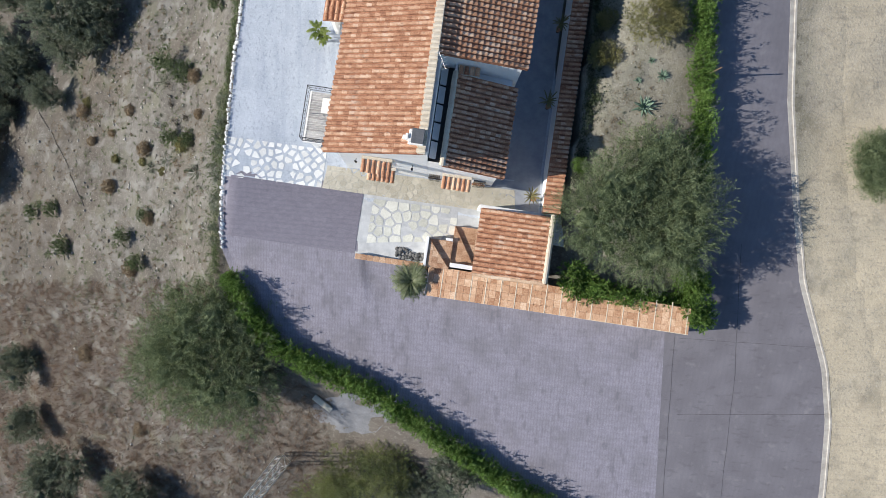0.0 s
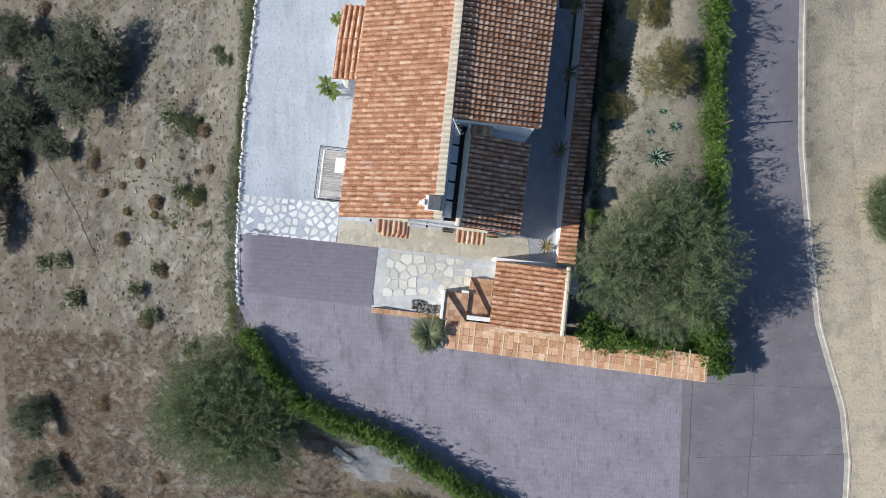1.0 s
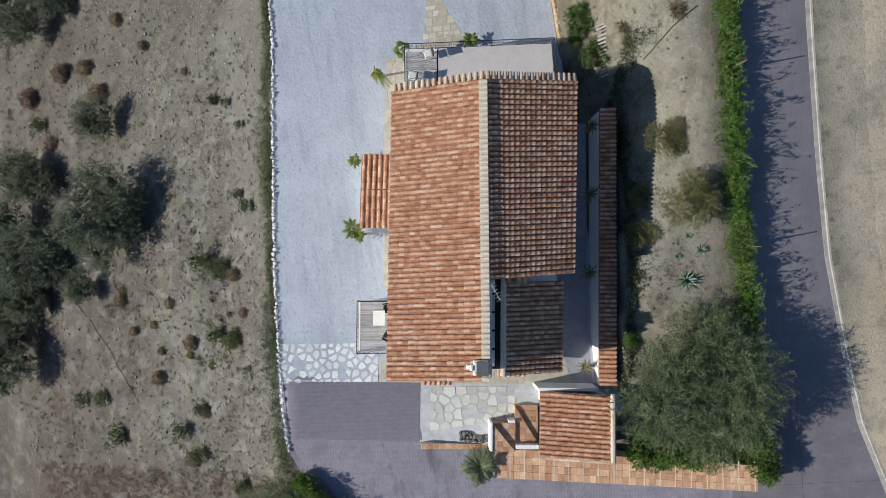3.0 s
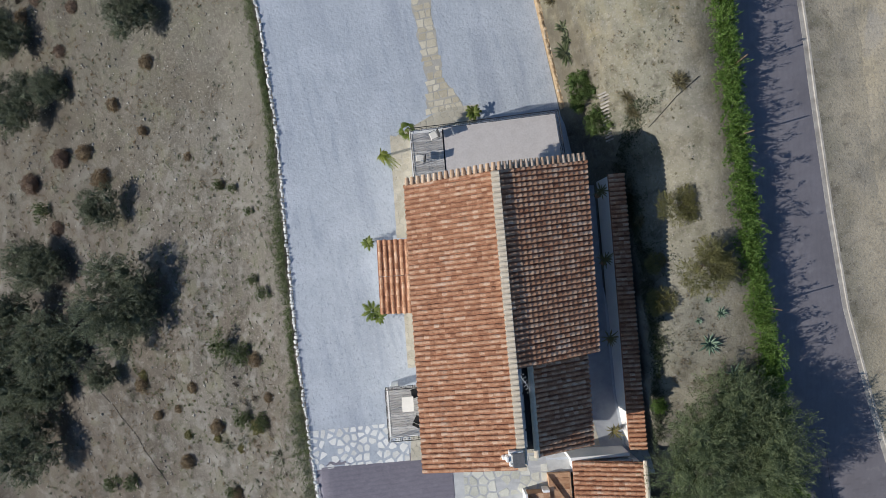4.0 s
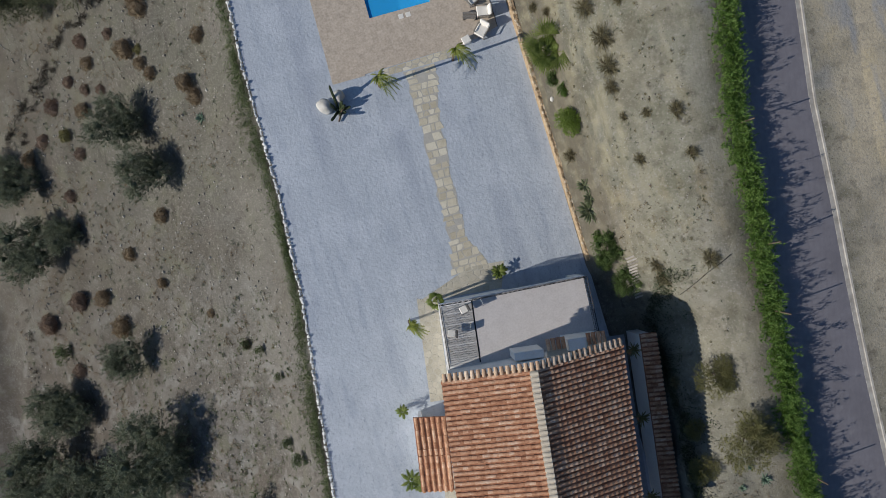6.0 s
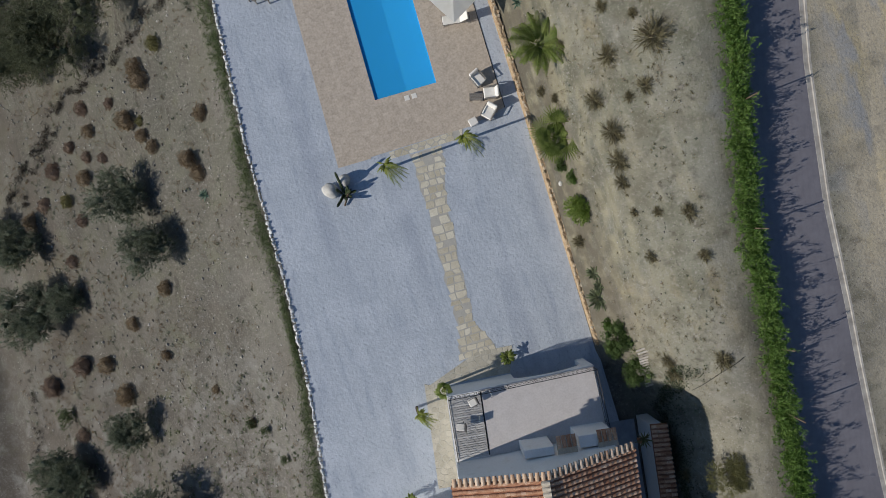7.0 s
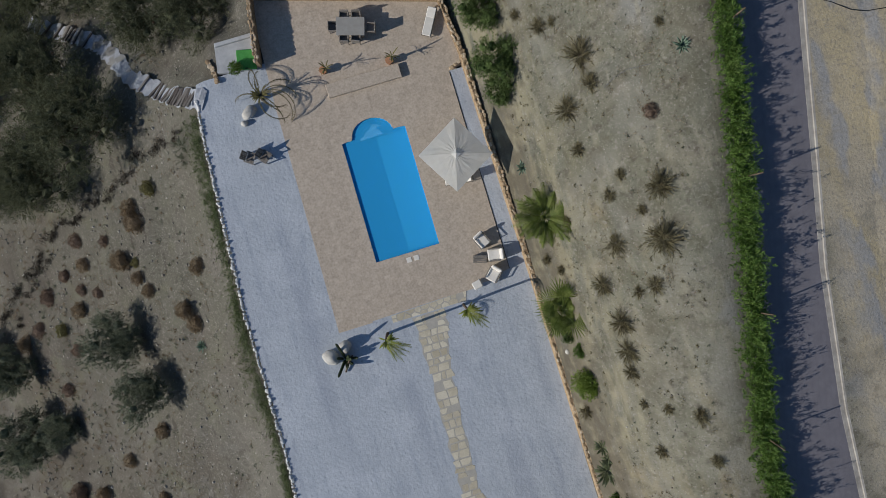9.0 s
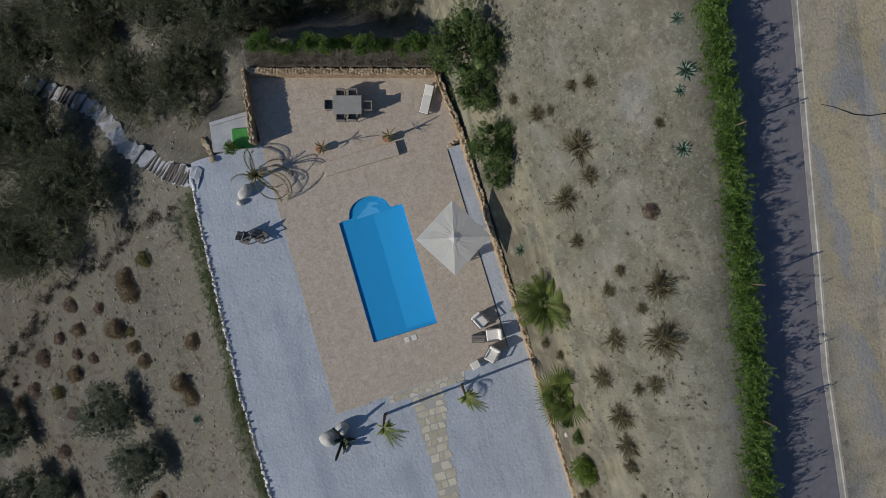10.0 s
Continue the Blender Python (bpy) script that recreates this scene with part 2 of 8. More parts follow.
def ribs(mat, per_metre, strength, turn):
    """Fine parallel grooves in a paved surface."""
    nt = mat.node_tree
    nd, ln = nt.nodes, nt.links
    bsdf = nd["Principled BSDF"]
    geo = nd.new("ShaderNodeNewGeometry")
    mp = nd.new("ShaderNodeMapping")
    mp.inputs["Rotation"].default_value = (0, 0, radians(turn))
    ln.new(geo.outputs["Position"], mp.inputs["Vector"])
    wv = nd.new("ShaderNodeTexWave")
    wv.inputs["Scale"].default_value = per_metre * 0.31416
    wv.inputs["Distortion"].default_value, wv.inputs["Detail"].default_value, wv.inputs["Detail Scale"].default_value = 4.0, 4.0, 3.0
    ln.new(mp.outputs[0], wv.inputs["Vector"])
    old = bsdf.inputs["Base Color"].links[0].from_socket
    mr = nd.new("ShaderNodeMapRange")
    mr.inputs["From Min"].default_value, mr.inputs["From Max"].default_value, mr.inputs["To Max"].default_value = 0.45, 0.05, strength
    ln.new(wv.outputs["Fac"], mr.inputs["Value"])
    mx = nd.new("ShaderNodeMix")
    mx.data_type = "RGBA"
    mx.inputs[7].default_value = (0.10, 0.095, 0.11, 1)
    ln.new(mr.outputs[0], mx.inputs[0])
    ln.new(old, mx.inputs[6])
    ln.new(mx.outputs[2], bsdf.inputs["Base Color"])


parking = material("bay_concrete", [(0.135, 0.126, 0.155), (0.175, 0.164, 0.20), (0.215, 0.203, 0.24)], 2.6, 0.85, 0.4, 9.0, detail=10.0, fine=16.0, dist=0.02)
ribs(parking, 3.4, 0.18, 95.0)
ribs(printed, 5.4, 0.2, 3.0)
ribs(printed, 2.7, 0.10, 95.0)
ribs(asphalt, 3.1, 0.10, 8.0)
joint_dark = material("joint_filler", [(0.06, 0.057, 0.065), (0.10, 0.095, 0.105)], 3.0, 0.9, 0.3, 30)
kerb_mat = material("kerb_concrete", [(0.23, 0.215, 0.195), (0.33, 0.31, 0.285), (0.42, 0.40, 0.365)], 1.5, 0.9, 0.3, 30)
white = material("white_render", [(0.74, 0.73, 0.71), (0.80, 0.79, 0.775), (0.85, 0.845, 0.83)], 1.2, 0.9, 0.25, 25, fine=12)
layer(white, (0.60, 0.57, 0.52), 1.8, 0.6, 0.75, 0.4)
tile = material("clay_tile", [(0.27, 0.12, 0.07), (0.445, 0.228, 0.132), (0.555, 0.325, 0.205), (0.69, 0.50, 0.36)], 2.2, 0.85, 0.4, 40, fine=18, vary=0.26)
layer(tile, (0.12, 0.08, 0.06), 3.5, 0.6, 0.72, 0.5)
layer(tile, (0.62, 0.50, 0.40), 1.1, 0.58, 0.72, 0.45, detail=10.0)                                   # pale lichen and lime
tile_joined = material("clay_tile_field", [(0.27, 0.12, 0.07), (0.445, 0.228, 0.132), (0.555, 0.325, 0.205), (0.69, 0.50, 0.36)], 2.2, 0.85, 0.4, 40, fine=18, island=0.26)
layer(tile_joined, (0.12, 0.08, 0.06), 3.5, 0.6, 0.72, 0.5)
layer(tile_joined, (0.62, 0.50, 0.40), 1.1, 0.58, 0.72, 0.45, detail=10.0)
cap_clay = material("limed_clay", [(0.38, 0.24, 0.155), (0.52, 0.375, 0.26), (0.63, 0.51, 0.395)], 2.4, 0.9, 0.4, 40, fine=18, vary=0.3)
tile_pan = material("clay_pan", [(0.19, 0.085, 0.052), (0.33, 0.155, 0.092), (0.44, 0.23, 0.145)], 2.5, 0.9, 0.4, 40, island=0.2)
mortar = material("cream_mortar", [(0.42, 0.35, 0.27), (0.56, 0.49, 0.39), (0.66, 0.60, 0.50)], 3.0, 0.95, 0.4, 30, fine=20)
terracotta = material("terracotta_slab", [(0.30, 0.15, 0.085), (0.43, 0.25, 0.15), (0.53, 0.335, 0.215), (0.66, 0.48, 0.34)], 1.4, 0.8, 0.2, 40, fine=14, vary=0.26)
flag = material("pale_flagstone", [(0.42, 0.42, 0.37), (0.54, 0.54, 0.48), (0.64, 0.635, 0.58)], 2.0, 0.85, 0.4, 25, fine=14, vary=0.3)
flag_white = material("white_flagstone", [(0.56, 0.56, 0.54), (0.70, 0.70, 0.68), (0.80, 0.80, 0.78)], 2.0, 0.85, 0.4, 25, fine=14, vary=0.3)
flag_tan = material("tan_flagstone", [(0.37, 0.34, 0.275), (0.47, 0.435, 0.355), (0.56, 0.525, 0.44)], 2.0, 0.85, 0.4, 25, fine=14, vary=0.22)
joint_pale = material("pale_joint", [(0.38, 0.36, 0.30), (0.46, 0.435, 0.37), (0.54, 0.515, 0.45)], 3.0, 0.95, 0.4, 40, fine=20)
grout = material("grey_joint", [(0.33, 0.34, 0.35), (0.42, 0.43, 0.45), (0.50, 0.51, 0.53)], 3.0, 0.95, 0.4, 40, fine=20)
deck_mat = material("pink_beige_paving", [(0.37, 0.312, 0.256), (0.485, 0.412, 0.336), (0.595, 0.517, 0.430)], 3.2, 0.85, 0.15, 40, fine=7.0, vary=0.10)
terrace_mat = material("grey_beige_tile", [(0.47, 0.44, 0.43), (0.54, 0.51, 0.50), (0.60, 0.57, 0.56)], 1.6, 0.8, 0.08, 40, fine=9.0)
water = material("pool_water", [(0.80, 0.95, 1.0), (0.86, 0.97, 1.0)], 0.5, 0.03, 0.06, 5.0, spec=0.5)
water.node_tree.nodes["Principled BSDF"].inputs["Transmission Weight"].default_value = 1.0
water.node_tree.nodes["Principled BSDF"].inputs["IOR"].default_value = 1.33


def cloudy(mat, colour, share):
    """Mix a share of scattered colour into a clear material, as in pool water that glows in the sun."""
    nd, ln = mat.node_tree.nodes, mat.node_tree.links
    dif = nd.new("ShaderNodeBsdfDiffuse")
    dif.inputs["Color"].default_value = (*colour, 1)
    mx = nd.new("ShaderNodeMixShader")
    mx.inputs[0].default_value = share
    ln.new(nd["Principled BSDF"].outputs[0], mx.inputs[1])
    ln.new(dif.outputs[0], mx.inputs[2])
    ln.new(mx.outputs[0], nd["Material Output"].inputs["Surface"])


cloudy(water, (0.035, 0.385, 0.77), 0.8)
pool_tile = material("pool_lining", [(0.05, 0.46, 0.80), (0.065, 0.50, 0.86)], 2.0, 0.5, 0.05, 30)
pool_step = material("pool_step_lining", [(0.30, 0.66, 0.90), (0.48, 0.78, 0.95)], 6.0, 0.5, 0.05, 30)
wood = material("grey_wood", [(0.20, 0.175, 0.15), (0.33, 0.30, 0.265), (0.45, 0.41, 0.37)], 3.0, 0.85, 0.3, 40, fine=25, vary=0.3)
sleeper_wood = material("weathered_sleeper", [(0.10, 0.085, 0.075), (0.175, 0.155, 0.14), (0.25, 0.23, 0.21)], 3.0, 0.9, 0.4, 40, fine=25, vary=0.4)
iron = material("black_iron", [(0.02, 0.02, 0.022), (0.04, 0.04, 0.042)], 8.0, 0.5, 0.1, 60, metal=0.6)
stone = material("dry_stone", [(0.22, 0.155, 0.095), (0.37, 0.265, 0.165), (0.47, 0.36, 0.235), (0.58, 0.50, 0.39)], 3.0, 0.95, 0.9, 12, fine=13, vary=0.34, dist=0.05)
rock_white = material("whitewashed_stone", [(0.36, 0.36, 0.355), (0.54, 0.54, 0.53), (0.70, 0.70, 0.69)], 3.0, 0.9, 0.5, 18, island=0.3)
rock_grey = material("pale_boulder", [(0.36, 0.34, 0.30), (0.52, 0.50, 0.46), (0.64, 0.62, 0.58)], 2.0, 0.9, 0.6, 12, fine=20)
bark = material("bark", [(0.07, 0.05, 0.035), (0.14, 0.10, 0.07), (0.20, 0.16, 0.12)], 6.0, 0.95, 0.8, 20)
leaf_olive = material("olive_leaf", [(0.105, 0.135, 0.066), (0.17, 0.21, 0.105), (0.25, 0.295, 0.165)], 1.2, 0.7, 0, island=0.5)
leaf_scrub = material("scrub_leaf", [(0.09, 0.11, 0.075), (0.155, 0.18, 0.125), (0.235, 0.26, 0.19)], 1.0, 0.75, 0, island=0.5)
leaf_dark = material("dark_leaf", [(0.065, 0.105, 0.03), (0.12, 0.18, 0.055), (0.19, 0.26, 0.095)], 1.0, 0.7, 0, island=0.4)
# near black: puts shade into the leaves behind the yard wall; also the cactus
leaf_shade_cactus = material("shade_cactus_leaf", [(0.02, 0.03, 0.014), (0.035, 0.05, 0.022), (0.06, 0.08, 0.035)], 1.0, 0.6, 0, island=0.5)
leaf_wild = material("wild_leaf", [(0.065, 0.075, 0.043), (0.11, 0.122, 0.07), (0.17, 0.18, 0.11)], 1.0, 0.75, 0, island=0.5)
leaf_hedge = material("hedge_leaf", [(0.062, 0.125, 0.022), (0.122, 0.215, 0.042), (0.21, 0.315, 0.085)], 0.9, 0.55, 0, island=0.5)
leaf_dry = material("dry_leaf", [(0.17, 0.125, 0.08), (0.25, 0.19, 0.125), (0.34, 0.27, 0.185)], 1.0, 0.8, 0, island=0.5)
leaf_red = material("rusty_leaf", [(0.155, 0.108, 0.082), (0.225, 0.165, 0.128), (0.305, 0.23, 0.18)], 1.0, 0.8, 0, island=0.4)
leaf_yellow = material("yellow_leaf", [(0.14, 0.14, 0.05), (0.22, 0.21, 0.085), (0.31, 0.29, 0.14)], 1.0, 0.75, 0, island=0.5)
leaf_bright = material("feathery_leaf", [(0.13, 0.20, 0.03), (0.21, 0.30, 0.055), (0.31, 0.40, 0.10)], 1.0, 0.7, 0, island=0.5)
leaf_bushy = material("bushy_palm_leaf", [(0.08, 0.105, 0.05), (0.14, 0.17, 0.085), (0.27, 0.29, 0.18)], 2.0, 0.6, 0, island=0.6)
leaf_sapling = material("sapling_leaf", [(0.12, 0.145, 0.05), (0.19, 0.215, 0.085), (0.27, 0.295, 0.135)], 1.0, 0.75, 0, island=0.5)
leaf_palm = material("palm_frond", [(0.075, 0.115, 0.02), (0.145, 0.195, 0.042), (0.265, 0.305, 0.088)], 2.0, 0.55, 0, island=0.5)
leaf_young = material("young_frond", [(0.15, 0.185, 0.03), (0.24, 0.285, 0.05), (0.35, 0.355, 0.12)], 2.0, 0.6, 0, island=0.5)
leaf_arch = material("arching_frond", [(0.10, 0.09, 0.05), (0.15, 0.135, 0.075), (0.21, 0.185, 0.11)], 2.0, 0.6, 0, island=0.5)
leaf_spiky = material("spiky_leaf", [(0.13, 0.11, 0.06), (0.21, 0.185, 0.105), (0.31, 0.275, 0.165)], 1.0, 0.8, 0, island=0.5)
leaf_moss = material("olive_bush_leaf", [(0.12, 0.115, 0.045), (0.19, 0.175, 0.075), (0.27, 0.25, 0.12)], 1.0, 0.8, 0, island=0.5)
pale_wood = material("pale_planks", [(0.36, 0.345, 0.33), (0.47, 0.455, 0.44), (0.58, 0.565, 0.55)], 3.0, 0.8, 0.3, 40, fine=25, vary=0.35)
flag_cream = material("cream_flagstone", [(0.45, 0.40, 0.30), (0.57, 0.52, 0.405), (0.68, 0.635, 0.52)], 2.0, 0.85, 0.4, 25, fine=14, vary=0.35)
joint_tan = material("tan_joint", [(0.36, 0.345, 0.31), (0.43, 0.41, 0.37), (0.50, 0.48, 0.435)], 3.0, 0.95, 0.4, 40, fine=20)
leaf_agave = material("agave_leaf", [(0.10, 0.155, 0.11), (0.175, 0.245, 0.175)], 3.0, 0.55, 0, island=0.3)
ground_cover = material("ground_cover_leaf", [(0.075, 0.105, 0.045), (0.135, 0.175, 0.08), (0.21, 0.25, 0.13)], 1.2, 0.8, 0, island=0.5)
canvas = material("white_canvas", [(0.82, 0.81, 0.77), (0.88, 0.87, 0.83)], 3.0, 0.9, 0.1, 60)
cushion = material("white_cushion", [(0.72, 0.69, 0.63), (0.80, 0.77, 0.72)], 3.0, 0.9, 0.15, 30)
rattan = material("grey_rattan", [(0.13, 0.12, 0.105), (0.22, 0.20, 0.18), (0.28, 0.26, 0.235)], 30.0, 0.75, 0.4, 80)
grey_top = material("grey_table_top", [(0.30, 0.29, 0.27), (0.36, 0.35, 0.33)], 3.0, 0.5, 0.05, 30)
green = material("green_mat", [(0.05, 0.24, 0.05), (0.08, 0.32, 0.08)], 4.0, 0.9, 0.3, 60)
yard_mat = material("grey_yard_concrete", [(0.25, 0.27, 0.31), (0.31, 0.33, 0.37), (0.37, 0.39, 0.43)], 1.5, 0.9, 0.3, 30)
concrete = material("pale_concrete", [(0.36, 0.37, 0.38), (0.45, 0.46, 0.47), (0.54, 0.55, 0.55)], 1.5, 0.9, 0.3, 30)
clay_pot = material("clay_pot", [(0.36, 0.17, 0.09), (0.48, 0.25, 0.14)], 5.0, 0.85, 0.2, 30)
plastic = material("pale_grey_metal", [(0.45, 0.45, 0.45), (0.55, 0.55, 0.55)], 5.0, 0.4, 0.05, 30, metal=0.3)
slate = material("dark_slate", [(0.07, 0.072, 0.08), (0.12, 0.122, 0.13), (0.17, 0.17, 0.175)], 4.0, 0.8, 0.3, 30, fine=20)
glass = material("dark_glass", [(0.03, 0.04, 0.06), (0.05, 0.06, 0.08)], 1.0, 0.05, 0, spec=0.6)



def thin(mat, share):
    """Let light through a leaf or a cloth: part of what falls on one side leaves by the other."""
    nd, ln = mat.node_tree.nodes, mat.node_tree.links
    tr = nd.new("ShaderNodeBsdfTranslucent")
    ln.new(nd["Principled BSDF"].inputs["Base Color"].links[0].from_socket, tr.inputs["Color"])
    mx = nd.new("ShaderNodeMixShader")
    mx.inputs[0].default_value = share
    ln.new(nd["Principled BSDF"].outputs[0], mx.inputs[1])
    ln.new(tr.outputs[0], mx.inputs[2])
    ln.new(mx.outputs[0], nd["Material Output"].inputs["Surface"])


for leafy in (leaf_olive, leaf_scrub, leaf_dark, leaf_wild, leaf_hedge, leaf_dry, leaf_red, leaf_yellow, leaf_palm, leaf_young, leaf_arch, leaf_spiky, leaf_moss, leaf_sapling, leaf_bushy, leaf_bright, ground_cover):
    thin(leafy, 0.45)
thin(canvas, 0.22)

# ---- mesh helpers ----


def mesh_of(bm, name, mat, smooth=False):
    me = bpy.data.meshes.new(name)
    bm.normal_update()
    bm.to_mesh(me)
    bm.free()
    me.materials.append(mat)
    if smooth:
        me.polygons.foreach_set("use_smooth", [True] * len(me.polygons))
    return me


def part(name, bm, mat, parent=None, label="", smooth=False, at=None):
    """Link a bmesh as one mesh object under its thing (or part)."""
    ob = new(name, mesh_of(bm, name, mat, smooth))
    if parent:
        ob.parent = parent
    if at is not None:
        ob.matrix_basis = at
    if label:
        ob["label"] = label
    return ob


def piece(name, me, parent, m):
    ob = new(name, me)
    ob.parent = parent
    ob.matrix_basis = m
    return ob


def thing(name, m, label, category, group="", kind=""):
    ob = new(name)
    ob.matrix_world = m
    ob.empty_display_size = 0.2
    return tagged(ob, label, category, group, kind)


def raw(name, verts, faces, mat, parent=None, smooth=False):
    me = bpy.data.meshes.new(name)
    me.from_pydata([tuple(v) for v in verts], [], [tuple(f) for f in faces])
    me.materials.append(mat)
    if smooth:
        me.polygons.foreach_set("use_smooth", [True] * len(me.polygons))
    me.update()
    ob = new(name, me)
    if parent:
        ob.parent = parent
    return ob


def add_box(bm, x0, x1, y0, y1, z0, z1, bevel=0.0, m=None):
    mat4 = Matrix.Translation(((x0 + x1) / 2, (y0 + y1) / 2, (z0 + z1) / 2)) @ Matrix.Diagonal((x1 - x0, y1 - y0, z1 - z0, 1))
    out = bmesh.ops.create_cube(bm, size=1.0, matrix=(m @ mat4) if m else mat4)
    if bevel:
        es = list({e for v in out["verts"] for e in v.link_edges})
        bmesh.ops.bevel(bm, geom=es, offset=bevel, segments=1, affect="EDGES")
    return bm


def box(x0, x1, y0, y1, z0, z1, bevel=0.0, m=None):
    return add_box(bmesh.new(), x0, x1, y0, y1, z0, z1, bevel, m)


def add_rod(bm, a, b, r, r2=None, n=6):
    a, b = Vector(a), Vector(b)
    d = b - a
    m = Matrix.Translation((a + b) / 2) @ d.to_track_quat("Z", "Y").to_matrix().to_4x4()
    bmesh.ops.create_cone(bm, cap_ends=True, segments=n, radius1=r, radius2=r if r2 is None else r2, depth=d.length, matrix=m)
    return bm


def prism(outline, z0, z1, bevel=0.0):
    """Upright block over an outline of (x, y), counter-clockwise."""
    bm = bmesh.new()
    lo = [bm.verts.new((x, y, z0)) for x, y in outline]
    hi = [bm.verts.new((x, y, z1)) for x, y in outline]
    n = len(outline)
    bm.faces.new(lo[::-1])
    top = bm.faces.new(hi)
    for i in range(n):
        bm.faces.new((lo[i], lo[(i + 1) % n], hi[(i + 1) % n], hi[i]))
    if bevel:
        bmesh.ops.bevel(bm, geom=list(top.edges), offset=bevel, segments=1, affect="EDGES")
    return bm


def solid(bottom, top):
    """Block between two rings of points (x, y, z)."""
    bm = bmesh.new()
    lo = [bm.verts.new(p) for p in bottom]
    hi = [bm.verts.new(p) for p in top]
    n = len(lo)
    bm.faces.new(lo[::-1])
    bm.faces.new(hi)
    for i in range(n):
        bm.faces.new((lo[i], lo[(i + 1) % n], hi[(i + 1) % n], hi[i]))
    return bm


def lerp(a, b, t):
    return a + (b - a) * t


# ---- lie of the land ----
RIM_Y = (-6, 1, 6, 13.5, 20.5, 28.5, 36, 45, 56, 60)
RIM_X = (-14.7, -14.5, -14.3, -13.8, -13.0, -12.0, -11.55, -11.5, -10.8, -10.4)
KERB_Y = (-40, -14, -9.6, -6.2, -1.1, 3.5, 9.3, 15, 22, 31, 38.6, 44, 49.4, 56.3, 75, 120)
KERB_X = (22.1, 23.45, 23.4, 22.9, 21.25, 20.5, 19.8, 19.62, 19.58, 19.68, 20.3, 21.1, 21.85, 22.85, 25.6, 33)
HEDGE_Y = (-4, 0, 7, 16, 25, 31, 37, 43, 50, 56.5, 75, 120)
HEDGE_X = (14.1, 14.3, 14.4, 14.3, 14.7, 14.9, 15.8, 16.7, 17.8, 18.5, 21.2, 28.5)
SOUTH = ((-13.9, -0.4), (-12.7, -2.4), (-11.3, -4.8), (-8.3, -6.5), (-5.4, -7.6), (-3.2, -9.0), (-0.3, -11.0), (2.6, -12.8), (4.8, -14.3), (7.2, -15.6), (13, -20), (24, -30))
EDGE = [(24, -30), (13, -20.6), (7.2, -16.2), (2.6, -13.4), (-3.2, -9.6), (-8.3, -7.1), (-11.6, -5.4), (-13.4, -3), (-14.7, 0.5), (-14.3, 6),
        (-13.8, 13.5), (-13.0, 20.5), (-12.0, 28.5), (-11.5, 37), (-11.5, 45), (-10.8, 56), (-10.3, 60), (-8.8, 60.7), (-8.3, 62.2), (-5.7, 62.6), (-5.3, 67.0), (7.6, 63.7), (9, 70), (16, 110), (30, 1500)]


def smooth(a, b, v):
    t = np.clip((v - a) / (b - a), 0, 1)
    return t * t * (3 - 2 * t)


def from_edge(x, y):
    """Distance to the outer edge of the levelled ground, positive outside it (down the slope)."""
    best = np.full(np.shape(x), 1e9)
    for (ax, ay), (bx, by) in zip(EDGE, EDGE[1:]):
        dx, dy = bx - ax, by - ay
        t = np.clip(((x - ax) * dx + (y - ay) * dy) / (dx * dx + dy * dy), 0, 1)
        best = np.minimum(best, np.hypot(x - ax - t * dx, y - ay - t * dy))
    ring = EDGE + [(3000, 1500), (3000, -1500), (600, -1500)]
    inside = np.zeros(np.shape(x), bool)
    for (ax, ay), (bx, by) in zip(ring, ring[1:] + ring[:1]):
        cross = ((ay > y) != (by > y)) & (x < (bx - ax) * (y - ay) / (by - ay + 1e-12) + ax)
        inside ^= cross
    return np.where(inside, -best, best)


def drive_z(x, y):
    return -0.5 + 0.136 * (np.clip(x, -20, 30) + 14.5) + 0.1925 * (np.clip(y, -40, 20) - 1.4)


def road_z(x, y):
    up = np.where(y < 25, 4.6 + 0.155 * (y - 3.2), 7.98 + 0.12 * (np.minimum(y, 110) - 25))
    return lerp(drive_z(x, y), up, smooth(0, 6, y))


def strip_y(x):
    return -1.1 - 0.15 * x


def foot(y):
    """Where the eastern bank begins: behind the yard wall, then behind the garden wall."""
    return np.interp(y, (1, 4, 20.5, 23, 25), (7.6, 7.4, 9.75, 8.8, 7.5))


def land(x, y):
    """Height of the finished ground at (x, y)."""
    x, y = np.asarray(x, float), np.asarray(y, float)
    yard = 0.35 * (1 - smooth(6, 18, y))
    base = lerp(drive_z(x, y), yard, np.clip((y - 0.5) / 5.5, 0, 1))
    hx = np.interp(y, HEDGE_Y, HEDGE_X) - 0.9
    x0 = foot(y)
    s = np.clip((x - x0) / (hx - x0), 0, 1)
    low = np.where(y > 6, yard, base) + np.interp(y, (2, 4.5, 6, 8, 11, 14, 16, 18, 20, 25), (0.25, 2.6, 3.3, 4.2, 4.0, 3.6, 3.2, 2.4, 1.0, 0.38))
    hill = low + (road_z(hx, y) - low) * (1 - (1 - s) ** np.interp(y, (4, 8, 18, 26, 38, 42, 50, 57), (1.6, 1.8, 1.8, 1.95, 1.95, 1.6, 1.35, 1.05)))
    z = np.where(x > x0, np.where(x > hx, road_z(x, y), hill), base)
    z = np.where(y < strip_y(x), drive_z(x, y), z)
    kx = np.interp(y, KERB_Y, KERB_X)
    z = z + np.where(x > kx + 0.2, 0.05 + 0.06 * np.clip(x - kx, 0, 60), 0)
    d = from_edge(x, y)
    rimz = lerp(-0.75, -0.15, smooth(-3, 7, y))
    fall = 0.95 * np.clip(d, 0, 4) + 0.6 * np.clip(d - 4, 0, 30)
    return np.where(d > 0, rimz - fall, z)


def zat(x, y):
    return float(land(np.array([x]), np.array([y]))[0])


